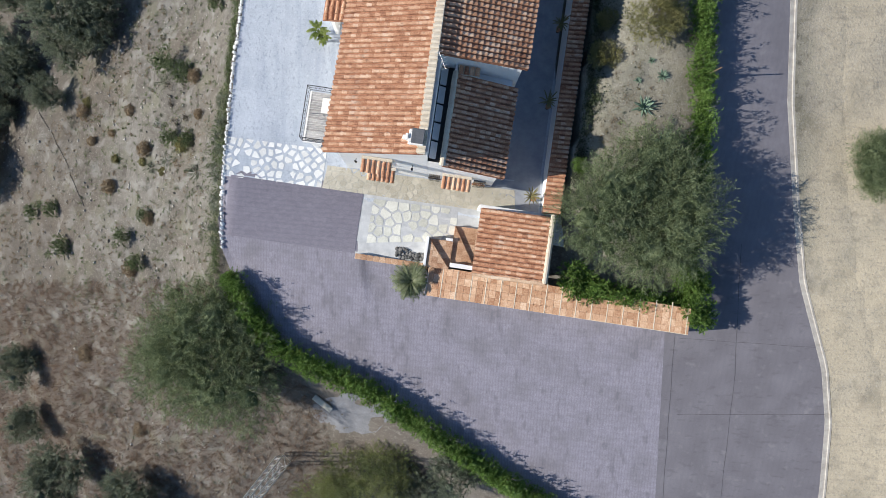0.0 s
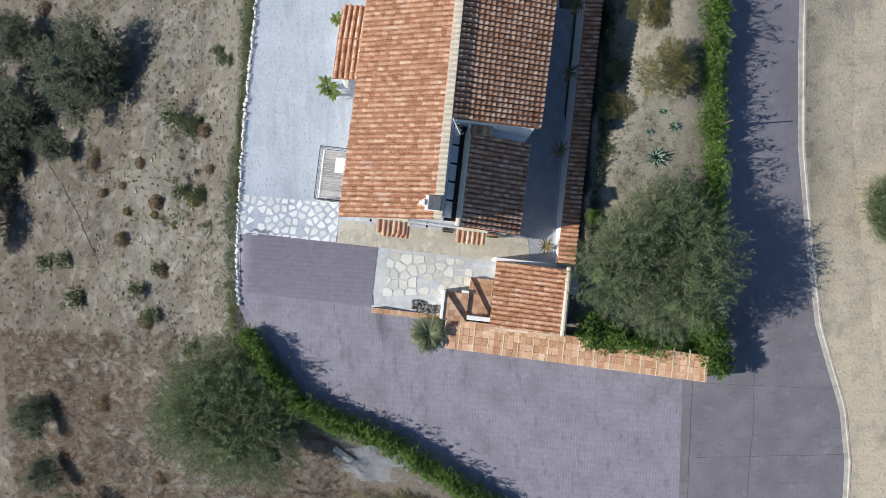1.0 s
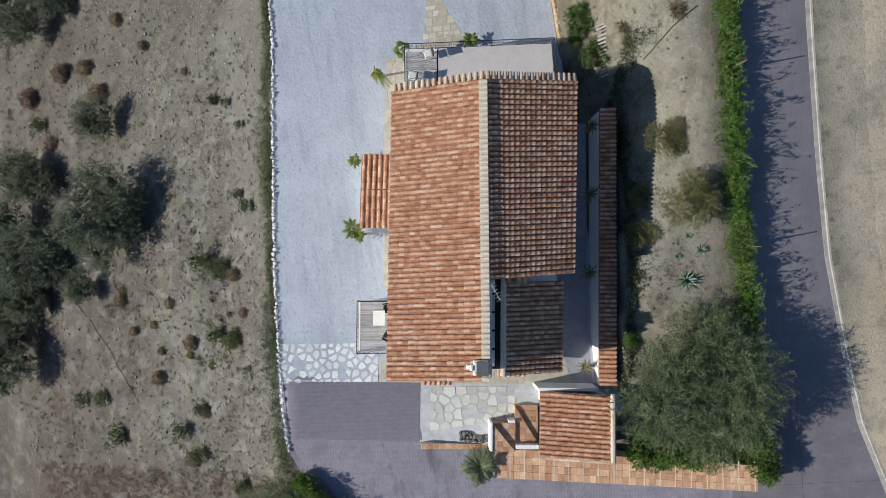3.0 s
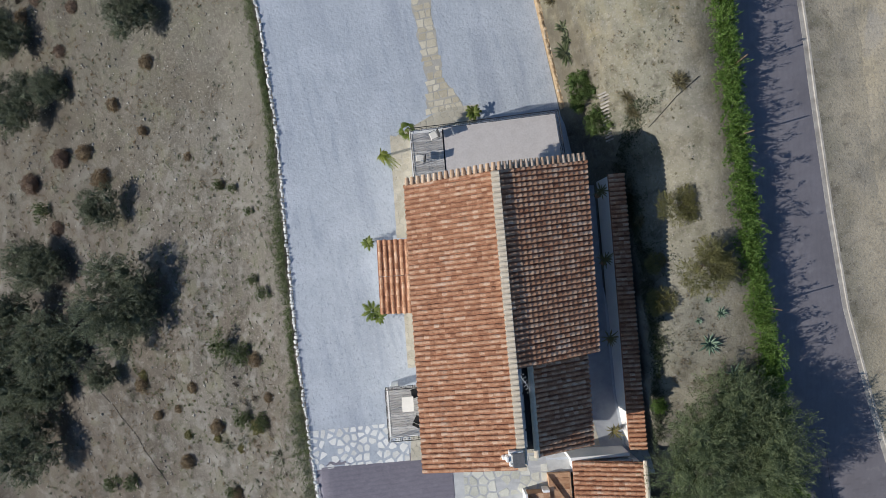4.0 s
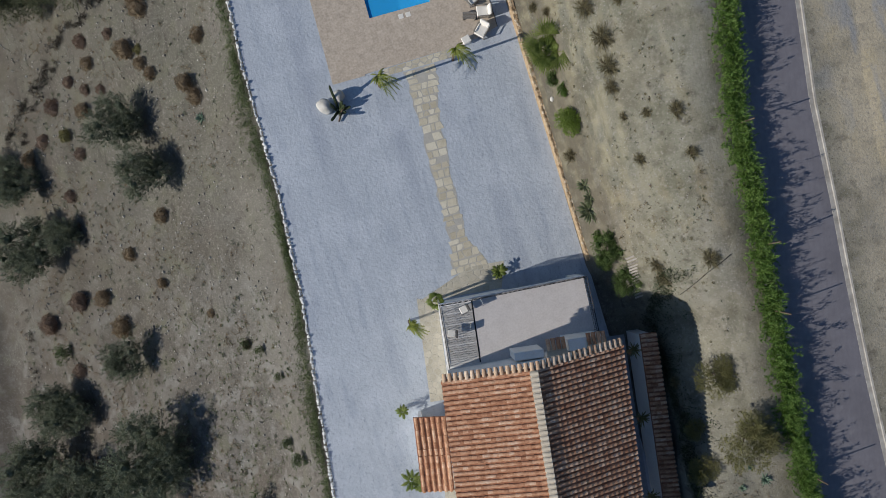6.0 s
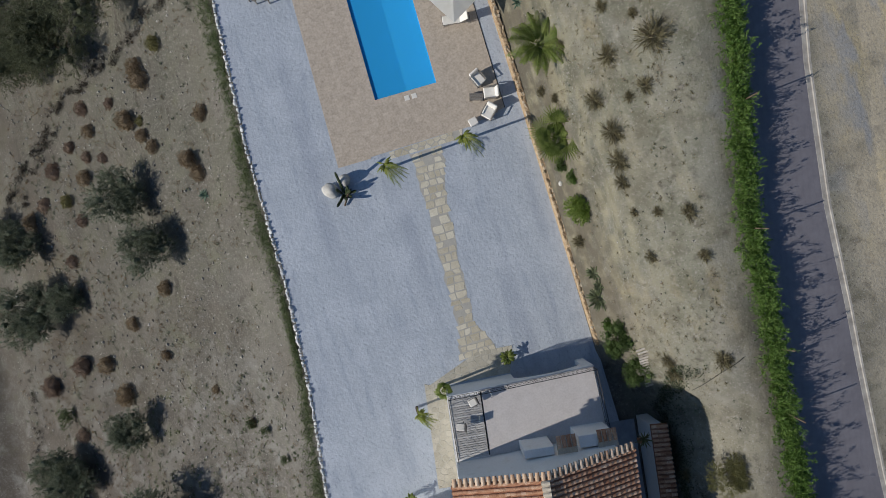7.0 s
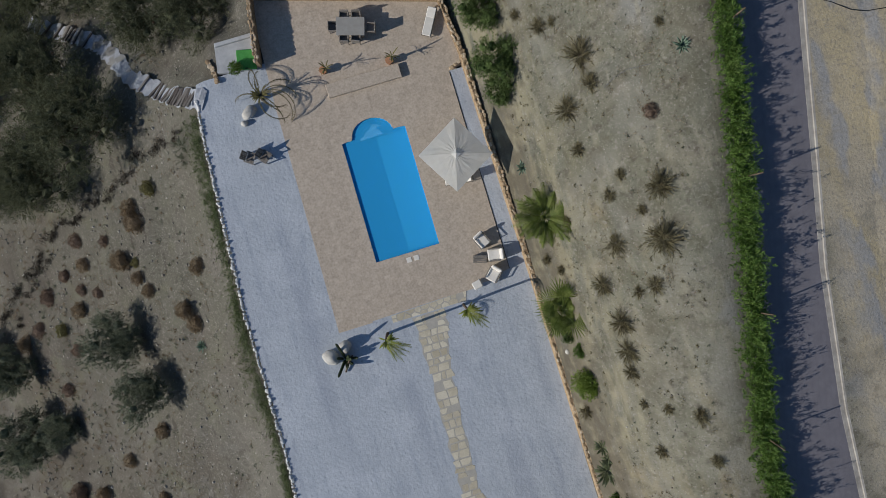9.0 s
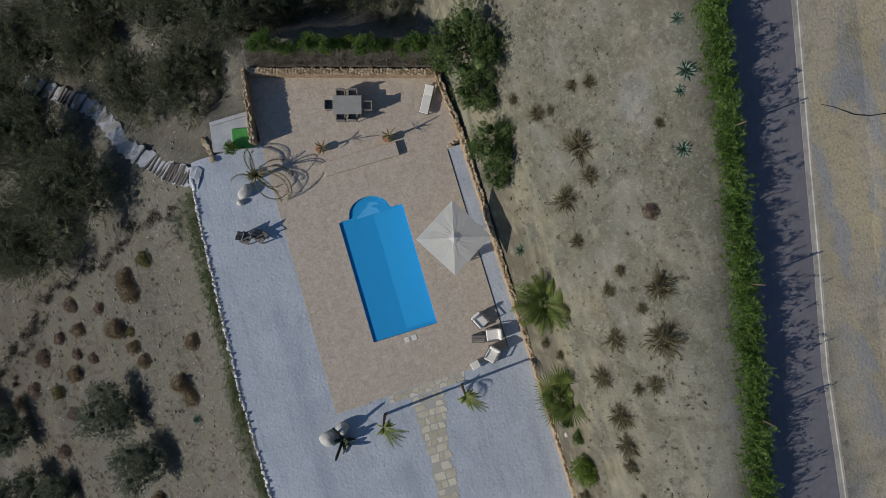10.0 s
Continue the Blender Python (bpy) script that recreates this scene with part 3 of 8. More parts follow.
def rough(x, y):
    """Lumps of the natural slopes."""
    return sum(a * np.sin(k * (x * c + y * s) + p) for a, k, c, s, p in (
        (0.16, 0.55, 0.8, 0.6, 0.3), (0.13, 0.9, -0.5, 0.85, 1.7), (0.08, 1.9, 0.95, -0.3, 2.2), (0.06, 2.7, 0.2, 1.0, 4.0), (0.05, 3.6, -0.8, 0.6, 5.1)))


def natural(x, y):
    """1 on wild ground, 0 on levelled or paved ground."""
    d = from_edge(x, y)
    hx, kx = np.interp(y, HEDGE_Y, HEDGE_X), np.interp(y, KERB_Y, KERB_X)
    hill = smooth(foot(y) + 0.4, foot(y) + 1.4, x) * (1 - smooth(hx - 2.6, hx - 0.9, x)) * smooth(0.3, 1.5, y - strip_y(x))
    out = smooth(kx + 0.9, kx + 4, x)
    return np.maximum(np.maximum(smooth(0.3, 2.0, d), hill * 0.7), out * 0.5)


def wild(x, y):
    x, y = np.asarray(x, float), np.asarray(y, float)
    return land(x, y) + rough(x, y) * natural(x, y)


def zw(x, y):
    return float(wild(np.array([x]), np.array([y]))[0])


# ---- ground ----
def spread(a, b, step, far):
    core = list(np.arange(a, b + step / 2, step))
    lo, hi, s = [], [], step
    while (b + sum(hi)) < far:
        s *= 1.35
        hi.append(s)
    up = list(b + np.cumsum(hi))
    down = list(a - np.cumsum(hi))[::-1]
    return np.array(down + core + up)


gx, gy = spread(-46, 40, 0.7, 1800), spread(-30, 82, 0.7, 1800)
GX, GY = np.meshgrid(gx, gy)
flat = natural(GX, GY)
beside = (GX > foot(GY) - np.where(GY > 25, 0.5, 0.0)) & (GX < np.interp(GY, HEDGE_Y, HEDGE_X) + 0.1) & (GY > 2)
GZ = wild(GX, GY) - 0.22 * (1 - np.clip(flat * 3, 0, 1)) * (from_edge(GX, GY) < 0.4) * ~beside
pool_hole = (np.abs(GX - 0.0) < 3.2) & (GY > 44.6) & (GY < 56.0)
GZ = np.where(pool_hole, GZ - 2.2, GZ)
n_r, n_c = GX.shape
verts = np.stack([GX, GY, GZ], -1).reshape(-1, 3)
i = np.arange((n_r - 1) * (n_c - 1))
a = (i // (n_c - 1)) * n_c + i % (n_c - 1)
ground = raw("ground", verts.tolist(), np.stack([a, a + 1, a + n_c + 1, a + n_c], -1).tolist(), soil, smooth=True)
tagged(ground, "stony grey-brown hillside earth with dry grass patches", "ground", kind="structure")


def sheet(name, rows, mat, lift, label, category):
    """A paved sheet laid on the land: rows of (x, y) points, all of one length."""
    pts = np.array(rows, float)
    z = land(pts[..., 0], pts[..., 1]) + lift
    nr, nc = z.shape
    vs = np.concatenate([pts, z[..., None]], -1).reshape(-1, 3)
    k = np.arange((nr - 1) * (nc - 1))
    b = (k // (nc - 1)) * nc + k % (nc - 1)
    ob = raw(name, vs.tolist(), np.stack([b, b + 1, b + nc + 1, b + nc], -1).tolist(), mat, smooth=True)
    return tagged(ob, label, category, kind="structure")


HOUSE = pose(0, 10, 0, 0, 0, -8.3)
HOUSE_INV = HOUSE.inverted()


def uv(u, v, z=0.0):
    p = HOUSE @ Vector((u, v, z))
    return p.x, p.y, p.z


# gravel yard from the drive to the far end of the pool terrace; the pool terrace stays open
def row_gravel(y, x0, x1, n):
    return [(lerp(x0, x1, k / n), y) for k in range(n + 1)]


rows = []
for y in np.arange(3.4, 43.4, 0.7):
    xl = float(np.interp(y, RIM_Y, RIM_X)) + 0.25
    rows.append([(lerp(xl, 7.35, k / 30), y + (0.145 * (-4 - lerp(xl, 7.35, k / 30)) if y < 9 else 0) * (9 - y) / 4) for k in range(31)])
sheet("gravel_yard", rows, gravel, 0.0, "pale blue-grey raked gravel yard with faint wheel tracks", "gravel")
sheet("gravel_strip", [row_gravel(y, float(np.interp(y, RIM_Y, RIM_X)) + 0.25, -5.15, 8) for y in np.arange(41.6, 60.3, 0.6)], gravel, 0.004, "pale blue-grey gravel strip beside the pool terrace", "gravel")
sheet("gravel_border", [row_gravel(y, 5.9, 7.4, 3) for y in np.arange(41.6, 56.6, 0.7)], gravel, 0.004, "narrow gravel border along the stone wall", "gravel")

# drive apron and road
s_x, s_y = [p[0] for p in SOUTH], [p[1] for p in SOUTH]
rows = []
for x in np.concatenate([np.arange(-14.5, -4.3, 0.5), np.arange(-4.3, 14.11, 0.6)]):
    lo = float(np.interp(x, s_x, s_y)) if x > -13.9 else -0.4 + (-13.9 - x) * 3
    hi = uv(x, -6.2)[1] + 0.0 if x < -5.3 else (0.6 - 0.145 * (x + 5.6) if x < -0.8 else strip_y(x))
    if x < -5.3:
        hi = 4.1 - 0.146 * (x + 4.7) + 0.9
    rows.append([(x, lerp(lo, hi, k / 24)) for k in range(25)])
sheet("drive", [[r[k] for r in rows] for k in range(25)], printed, 0.004, "grey printed concrete drive with fine cross ribs", "drive")
rows = []
for y in np.concatenate([np.arange(-34, 82, 0.8), np.arange(84, 140, 4)]):
    xl = 13.5 if y < -3.3 else float(np.interp(y, HEDGE_Y, HEDGE_X)) + 0.15
    if y < -20:
        xl = 14.1 + (-20 - y) * 0.75
    xk = float(np.interp(y, KERB_Y, KERB_X))
    rows.append([(lerp(xl, xk, k / 10), y) for k in range(11)])
sheet("road", rows, asphalt, 0.008, "worn dark grey asphalt lane", "road")

# kerb: a low concrete channel along the outer side of the road
verts, faces = [], []
prof = ((-0.26, -0.02), (-0.25, 0.02), (-0.02, 0.03), (0.0, 0.10), (0.10, 0.11), (0.12, -0.1))
ky = np.arange(-34, 84, 0.6)
for y in ky:
    x = float(np.interp(y, KERB_Y, KERB_X))
    x2 = float(np.interp(y + 0.5, KERB_Y, KERB_X))
    t = Vector((x2 - x, 0.5)).normalized()
    for o, h in prof:
        px, py = x + o * t.y, y - o * t.x
        verts.append((px, py, zat(min(px, x - 0.01), py) + h))
m = len(prof)
for r in range(len(ky) - 1):
    for k in range(m - 1):
        faces.append((r * m + k, r * m + k + 1, (r + 1) * m + k + 1, (r + 1) * m + k))
tagged(raw("kerb", verts, faces, kerb_mat), "pale concrete kerb with a shallow gutter", "kerb", kind="structure")

# earth verge behind the kerb
rows = []
for y in ky:
    xk = float(np.interp(y, KERB_Y, KERB_X))
    rows.append([(xk + o, y) for o in (0.10, 0.5, 1.0, 1.6, 2.4, 3.4)])
pts = np.array(rows, float)
pz = wild(np.maximum(pts[..., 0], np.interp(pts[..., 1], KERB_Y, KERB_X) + 0.21), pts[..., 1]) + np.array([0.05, 0.05, 0.05, 0.04, 0.02, -0.05])
k = np.arange((len(rows) - 1) * 5)
b = (k // 5) * 6 + k % 5
tagged(raw("verge", np.concatenate([pts, pz[..., None]], -1).reshape(-1, 3).tolist(), np.stack([b, b + 1, b + 7, b + 6], -1).tolist(), soil, smooth=True), "sandy earth verge behind the kerb", "verge", kind="structure")

# joints sawn into the concrete of the junction
def joint(a, b, w=0.014):
    a, b = Vector(a), Vector(b)
    n = max(2, int((b - a).length / 0.7))
    d = (b - a).normalized() * w
    vs = []
    for k in range(n + 1):
        p = a.lerp(b, k / n) + Vector((-d.y, d.x)) * 1.2 * math.sin(k * 1.3)
        for sg in (-1, 1):
            x, y = p.x - d.y * sg, p.y + d.x * sg
            vs.append((x, y, zat(x, y) + 0.014))
    return tagged(raw("joint", vs, [(2 * k, 2 * k + 1, 2 * k + 3, 2 * k + 2) for k in range(n)], joint_dark), "dark filled joint in the road concrete", "joint", kind="structure")


joint((17.55, 1.2), (17.75, -6.8))
joint((17.75, -6.8), (17.4, -16.0), 0.012)
joint((14.4, -4.5), (22.7, -5.0), 0.01)
joint((14.5, -9.3), (23.1, -9.1))
joint((14.1, -3.6), (13.9, -19.5), 0.014)

# dark concrete parking bay beside the house
rows = [[uv(lerp(-13.55, -4.3, k / 14), lerp(-9.95, -6.12, j / 8))[:2] for k in range(15)] for j in range(9)]
sheet("parking_bay", rows, parking, 0.02, "smooth dark grey concrete parking bay", "parking bay")


# ---- roofs ----
def barrel(length, w0, w1, h, n=5, th=0.014):
    """A tapered clay barrel tile, its low end at y = 0."""
    bm = bmesh.new()
    rings = []
    for y, w, dz in ((0.0, w0, 0.0), (length, w1, 0.0)):
        rings.append([bm.verts.new((-w / 2 * math.cos(math.pi * k / n), y, h * (w / w0) * math.sin(math.pi * k / n) + dz)) for k in range(n + 1)])
    for k in range(n):
        bm.faces.new((rings[0][k], rings[0][k + 1], rings[1][k + 1], rings[1][k]))
    lip = [bm.verts.new((-(w0 / 2 - th) * math.cos(math.pi * k / n), 0.004, (h - th) * math.sin(math.pi * k / n))) for k in range(n + 1)]
    for k in range(n):
        bm.faces.new((lip[k], lip[k + 1], rings[0][k + 1], rings[0][k]))
    return bm


TILE = mesh_of(barrel(0.375, 0.215, 0.158, 0.10), "roof_tile", tile)
CREAM = mesh_of(barrel(0.46, 0.235, 0.19, 0.10), "end_tile", mortar)
CAP = mesh_of(barrel(0.46, 0.27, 0.22, 0.16), "ridge_tile", cap_clay)
RIDGE = mesh_of(barrel(0.46, 0.36, 0.29, 0.13), "ridge_tile", mortar)


def roof_field(parent, e0, e1, r0, r1, spacing, expose, limit, rng):
    """Barrel tiles on a slope whose eave runs e0-e1 and whose top runs r0-r1 (points in the parent's space)."""
    e0, e1, r0, r1 = (Vector(p) for p in (e0, e1, r0, r1))
    slab = solid([e0 - Vector((0, 0, 0.16)), e1 - Vector((0, 0, 0.16)), r1 - Vector((0, 0, 0.16)), r0 - Vector((0, 0, 0.16))], [e0, e1, r1, r0])
    bmesh.ops.recalc_face_normals(slab, faces=slab.faces)
    roof = part("roof", slab, tile_pan, parent, "clay barrel tile roof")
    n_row = max(2, round((e1 - e0).length / spacing))
    n_up = max(2, round((r0 - e0).length / expose))
    up = ((r0 + r1) - (e0 + e1)).normalized()
    along = (e1 - e0).normalized()
    nor = along.cross(up)
    if nor.z < 0:
        nor = -nor
    side = up.cross(nor)
    turn = Matrix((side, up, nor)).transposed()
    spots = []
    pv, pf = [], []
    for i in range(n_row):
        for j in range(n_up):
            fa, fb = (i + 0.5) / n_row, j / n_up
            p = e0.lerp(e1, fa).lerp(r0.lerp(r1, fa), fb)
            jit = Vector((rng.uniform(-0.01, 0.01), rng.uniform(-0.018, 0.018), 0))
            tw = Matrix.Rotation(rng.uniform(-0.035, 0.035), 3, "Z") @ Matrix.Rotation(-0.085, 3, "X")
            spots.append(Matrix.Translation(p + nor * 0.07 + turn @ jit) @ (turn @ tw).to_4x4())
            # the channel tile between two covers
            fc = (i + 1.0) / n_row
            if i < n_row - 1:
                q0 = e0.lerp(e1, fc).lerp(r0.lerp(r1, fc), fb)
                q1 = e0.lerp(e1, fc).lerp(r0.lerp(r1, fc), min(1, fb + 1.1 / n_up))
                k = len(pv)
                for q, lift in ((q0, 0.025), (q1, 0.004)):
                    for s, h in ((-0.095, 0.035), (-0.045, 0.0), (0.045, 0.0), (0.095, 0.035)):
                        pv.append(q + along * s + nor * (h + lift))
                pf += [(k + c, k + c + 1, k + 5 + c, k + 4 + c) for c in range(3)]
    pans = raw("channel_tiles", pv, pf, tile_pan, roof)
    pans["kind"] = "stuff"
    mid = len(spots) // 2
    order = sorted(range(len(spots)), key=lambda k: abs(k - mid))
    for k in order[:limit]:
        piece("roof_tile", TILE, roof, spots[k])
    rest = order[limit:]
    if rest:
        tv, tf = [], []
        co = [v.co.copy() for v in TILE.vertices]
        fs = [tuple(p.vertices) for p in TILE.polygons]
        for k in rest:
            b = len(tv)
            tv += [spots[k] @ c for c in co]
            tf += [tuple(b + c for c in f) for f in fs]
        ob = raw("roof_tiles", tv, tf, tile_joined, roof)
        ob["kind"] = "stuff"
    return roof


def tile_row(parent, a, b, step, me, name, cross=None, lift=0.0, rng=random):
    """A single row of barrel tiles from a to b; lengthwise, or laid across it along the vector cross."""
    a, b = Vector(a), Vector(b)
    n = max(1, round((b - a).length / step))
    d = (b - a).normalized()
    y = Vector(cross).normalized() if cross else d
    z = Vector((0, 0, 1))
    x = y.cross(z).normalized()
    z = x.cross(y)
    turn = Matrix((x, y, z)).transposed()
    for k in range(n):
        p = a + (b - a) * ((k + (0.5 if cross else 0.0)) / n) + Vector((0, 0, lift))
        piece(name, me, parent, Matrix.Translation(p) @ (turn @ Matrix.Rotation(rng.uniform(-0.03, 0.03), 3, "Z")).to_4x4())


# ---- house ----
rng = random.Random(4)
house = thing("house", HOUSE, "white two-storey villa with clay barrel tile roofs", "house")
G = 0.0
wall_n = solid([(-5.55, 1.0, G), (-0.8, 1.0, G), (3.95, 1.0, G), (3.95, 11.35, G), (-0.8, 11.2, G), (-5.45, 11.0, G)],
               [(-5.55, 1.0, 6.95), (-0.8, 1.0, 8.55), (3.95, 1.0, 7.2), (3.95, 11.35, 7.2), (-0.8, 11.2, 8.55), (-5.45, 11.0, 6.95)])
part("wall", wall_n, white, house)
wall_s = solid([(-5.55, -4.55, G), (-0.42, -4.45, G), (-0.42, 0.995, G), (-5.55, 0.995, G)],
               [(-5.55, -4.55, 6.95), (-0.42, -4.45, 8.55), (-0.42, 0.995, 8.55), (-5.55, 0.995, 6.95)])
part("wall", wall_s, white, house)
wall_l = solid([(-0.415, -4.45, G), (0.40, -4.45, G), (3.72, -4.4, G), (3.72, 0.995, G), (0.40, 0.995, G), (-0.415, 0.995, G)],
               [(-0.415, -4.45, 5.9), (0.40, -4.45, 5.9), (3.72, -4.4, 5.2), (3.72, 0.995, 5.2), (0.40, 0.995, 5.9), (-0.415, 0.995, 5.9)])
part("wall", wall_l, white, house)
part("wall", box(0.36, 0.50, -4.45, 0.99, 5.9, 6.62), white, house)
roof_field(house, (-6.05, -4.95, 6.93), (-5.9, 11.2, 6.93), (-0.62, -4.65, 8.72), (-0.85, 11.45, 8.72), 0.285, 0.31, 300, rng)
roof_field(house, (4.25, 1.03, 7.27), (4.42, 11.85, 7.27), (-0.72, 0.66, 8.72), (-0.85, 11.45, 8.72), 0.285, 0.30, 300, rng)
roof_low = roof_field(house, (3.98, -4.7, 5.28), (4.05, 0.62, 5.28), (0.40, -4.72, 6.62), (0.42, 0.5, 6.62), 0.285, 0.31, 300, rng)
crest = part("ridge", box(-0.30, 0.12, 0, 16.0, -0.10, 0.11, 0.02), mortar, house, "cream mortared ridge", at=pose(-0.63, -4.65, 8.76, 0, 0, 0.78))
tile_row(crest, (-0.34, 0, 0.05), (-0.34, 16.0, 0.05), 0.285, CREAM, "end_tile", cross=(1, 0, 0.22))
bm = bmesh.new()
add_rod(bm, (-5.9, 11.30, 6.93), (-0.85, 11.55, 8.72), 0.07)
add_rod(bm, (-0.85, 11.55, 8.72), (4.42, 11.95, 7.27), 0.07)
verge = part("verge", bm, mortar, house, "cream mortared gable edge")
tile_row(verge, (-5.9, 11.10, 6.98), (-0.85, 11.35, 8.77), 0.33, CAP, "verge_tile", cross=(0.02, 1, -0.06))
tile_row(verge, (-0.85, 11.35, 8.77), (4.42, 11.75, 7.32), 0.33, CAP, "verge_tile", cross=(0.02, 1, -0.06))
tile_row(part("ridge", box(0.33, 0.5, -4.7, 0.5, 6.56, 6.66, 0.02), mortar, house, "cream mortared ridge"), (0.42, -4.7, 6.66), (0.42, 0.5, 6.66), 0.36, RIDGE, "ridge_tile")

# ---- porch roof, west side ----
part("porch_wall", box(-7.75, -7.55, 4.1, 8.1, 0, 2.75), white, house)
porch = roof_field(house, (-6.05, 3.75, 3.35), (-8.1, 3.8, 2.85), (-5.98, 6.1, 3.75), (-8.02, 6.1, 3.25), 0.36, 0.42, 80, rng)
roof_field(house, (-8.0, 8.4, 2.85), (-5.95, 8.3, 3.35), (-8.02, 6.12, 3.25), (-5.98, 6.12, 3.75), 0.36, 0.42, 80, rng)

# ---- yard wall with tile coping, east side ----
yard_wall = thing("yard_wall", HOUSE, "tall white yard wall with a clay tile coping", "wall")
part("wall", solid([(6.98, -5.9, 0), (7.75, -5.9, 0), (7.75, 11.4, 0), (6.98, 11.4, 0)], [(6.98, -5.9, 2.75), (7.75, -5.9, 2.85), (7.75, 11.4, 2.85), (6.98, 11.4, 2.75)]), white, yard_wall)
roof_field(yard_wall, (6.85, -5.95, 2.82), (6.95, 11.5, 2.82), (7.85, -5.95, 3.05), (7.9, 11.5, 3.05), 0.285, 0.33, 200, rng)

# ---- terrace over the ground floor, north side ----
terrace = thing("terrace", HOUSE, "beige-tiled roof terrace on white walls beside the house", "terrace")
TZ = 2.7      # height of the terrace floor
rim_lo = [(-5.4, 11.02), (4.3, 11.38), (3.98, 15.72), (-5.45, 15.18)]


def terrace_wall(name, ring, z0, z1):
    part(name, solid([(u, v, z0) for u, v in ring], [(u, v, z1) for u, v in ring]), white, terrace)


# a broad arched porch opens under the terrace towards the yard
rim_n = lambda u: 15.18 + (u + 5.45) * 0.0573
ARCH_W, ARCH_E, SPRING, RISE = -1.0, 3.42, 1.4, 0.92
terrace_wall("slab", rim_lo, TZ - 0.18, TZ)
terrace_wall("wall", [(-5.4, 11.02), (-1.12, 11.19), (-1.12, rim_n(-1.12)), (-5.45, 15.18)], 0, TZ - 0.18)
terrace_wall("wall", [(-1.12, 11.19), (4.3, 11.38), (4.17, 13.2), (-1.12, 13.0)], 0, TZ - 0.18)
terrace_wall("wall", [(3.84, 13.2), (4.17, 13.2), (4.0, rim_n(3.98) - 0.3), (3.68, rim_n(3.7) - 0.3)], 0, TZ - 0.18)
edge = [(3.98, TZ - 0.18), (-1.12, TZ - 0.18), (-1.12, 0), (ARCH_W, 0)]
for k in range(25):
    th = math.pi * (1 - k / 24)
    edge.append(((ARCH_W + ARCH_E) / 2 + (ARCH_E - ARCH_W) / 2 * math.cos(th), SPRING + RISE * math.sin(th)))
edge += [(ARCH_E, 0), (3.98, 0)]
bm = bmesh.new()
face_n = [bm.verts.new((u, rim_n(u), z)) for u, z in edge]
face_s = [bm.verts.new((u, rim_n(u) - 0.3, z)) for u, z in edge]
bm.faces.new(face_n)
bm.faces.new(face_s[::-1])
for k in range(len(edge)):
    q = (k + 1) % len(edge)
    bm.faces.new((face_n[k], face_s[k], face_s[q], face_n[q]))
bmesh.ops.recalc_face_normals(bm, faces=bm.faces)
part("arch", bm, white, terrace, "white rendered wall with a broad arch")
rim_in = [(-3.3, 11.12), (4.2, 11.42), (3.92, 15.64), (-3.3, 15.25)]
part("floor", solid([(u, v, TZ) for u, v in rim_in], [(u, v, TZ + 0.06) for u, v in rim_in]), terrace_mat, terrace)

# ---- gatehouse ----
gate = thing("gatehouse", HOUSE, "small white entrance porch with a clay tile roof", "gatehouse")
part("wall", box(6.85, 7.15, -9.8, -6.4, 0.2, 4.0), white, gate)
part("wall", box(3.3, 6.84, -6.65, -6.4, 0.2, 3.1), white, gate)
part("wall", box(3.3, 6.84, -9.85, -9.6, 0.2, 3.1), white, gate)
part("parapet", box(3.0, 6.74, -6.22, -6.0, 0.2, 3.1, 0.02), white, gate)
part("pillar", box(3.3, 3.6, -7.0, -6.55, 0.2, 3.1), white, gate)
roof_field(gate, (3.1, -10.25, 3.1), (3.12, -6.2, 3.1), (7.25, -10.25, 4.25), (7.35, -6.3, 4.25), 0.29, 0.32, 220, rng)
tile_row(part("ridge", box(7.18, 7.38, -10.2, -6.25, 4.15, 4.3, 0.02), mortar, gate, "cream mortared ridge"), (7.28, -10.2, 4.3), (7.28, -6.25, 4.3), 0.36, RIDGE, "ridge_tile")
tile_row(part("verge", add_rod(bmesh.new(), (3.12, -10.24, 3.09), (7.25, -10.22, 4.24), 0.06), mortar, gate, "cream mortared roof edge"), (3.12, -10.22, 3.12), (7.25, -10.2, 4.27), 0.40, CAP, "verge_tile")

# ---- boundary wall with a broad terracotta coping, along the drive ----
strip = thing("drive_wall", HOUSE, "retaining wall with a broad terracotta slab coping", "wall")


def strip_top(u):
    return 1.72 + (u - 0.5) * 0.163


part("wall", solid([(0.5, -11.9, -0.8), (16.0, -11.95, -0.8), (16.0, -10.4, -0.8), (0.5, -10.05, -0.8)],
                   [(0.5, -11.9, strip_top(0.5) - 0.05), (16.0, -11.95, strip_top(16) - 0.05), (16.0, -10.4, strip_top(16) - 0.05), (0.5, -10.05, strip_top(0.5) - 0.05)]), mortar, strip)

# ---- pool ----
pool = thing("swimming_pool", pose(0, 0, 0), "blue rectangular pool with a rounded step end", "pool")
arc = [(0.0 + 1.36 * math.cos(a), 53.75 + 1.05 * math.sin(a)) for a in np.linspace(0.05, math.pi - 0.05, 14)]
POOL = [(-2.2, 45.6), (2.1, 45.6), (2.2, 53.65)] + arc + [(-2.1, 53.65)]
DEPTH = 1.0
bm = bmesh.new()
lo = [bm.verts.new((x, y, -DEPTH)) for x, y in POOL]
hi = [bm.verts.new((x, y, 0.0)) for x, y in POOL]
bm.faces.new(lo)
for k in range(len(POOL)):
    q = (k + 1) % len(POOL)
    bm.faces.new((lo[q], lo[k], hi[k], hi[q]))
part("basin", bm, pool_tile, pool)
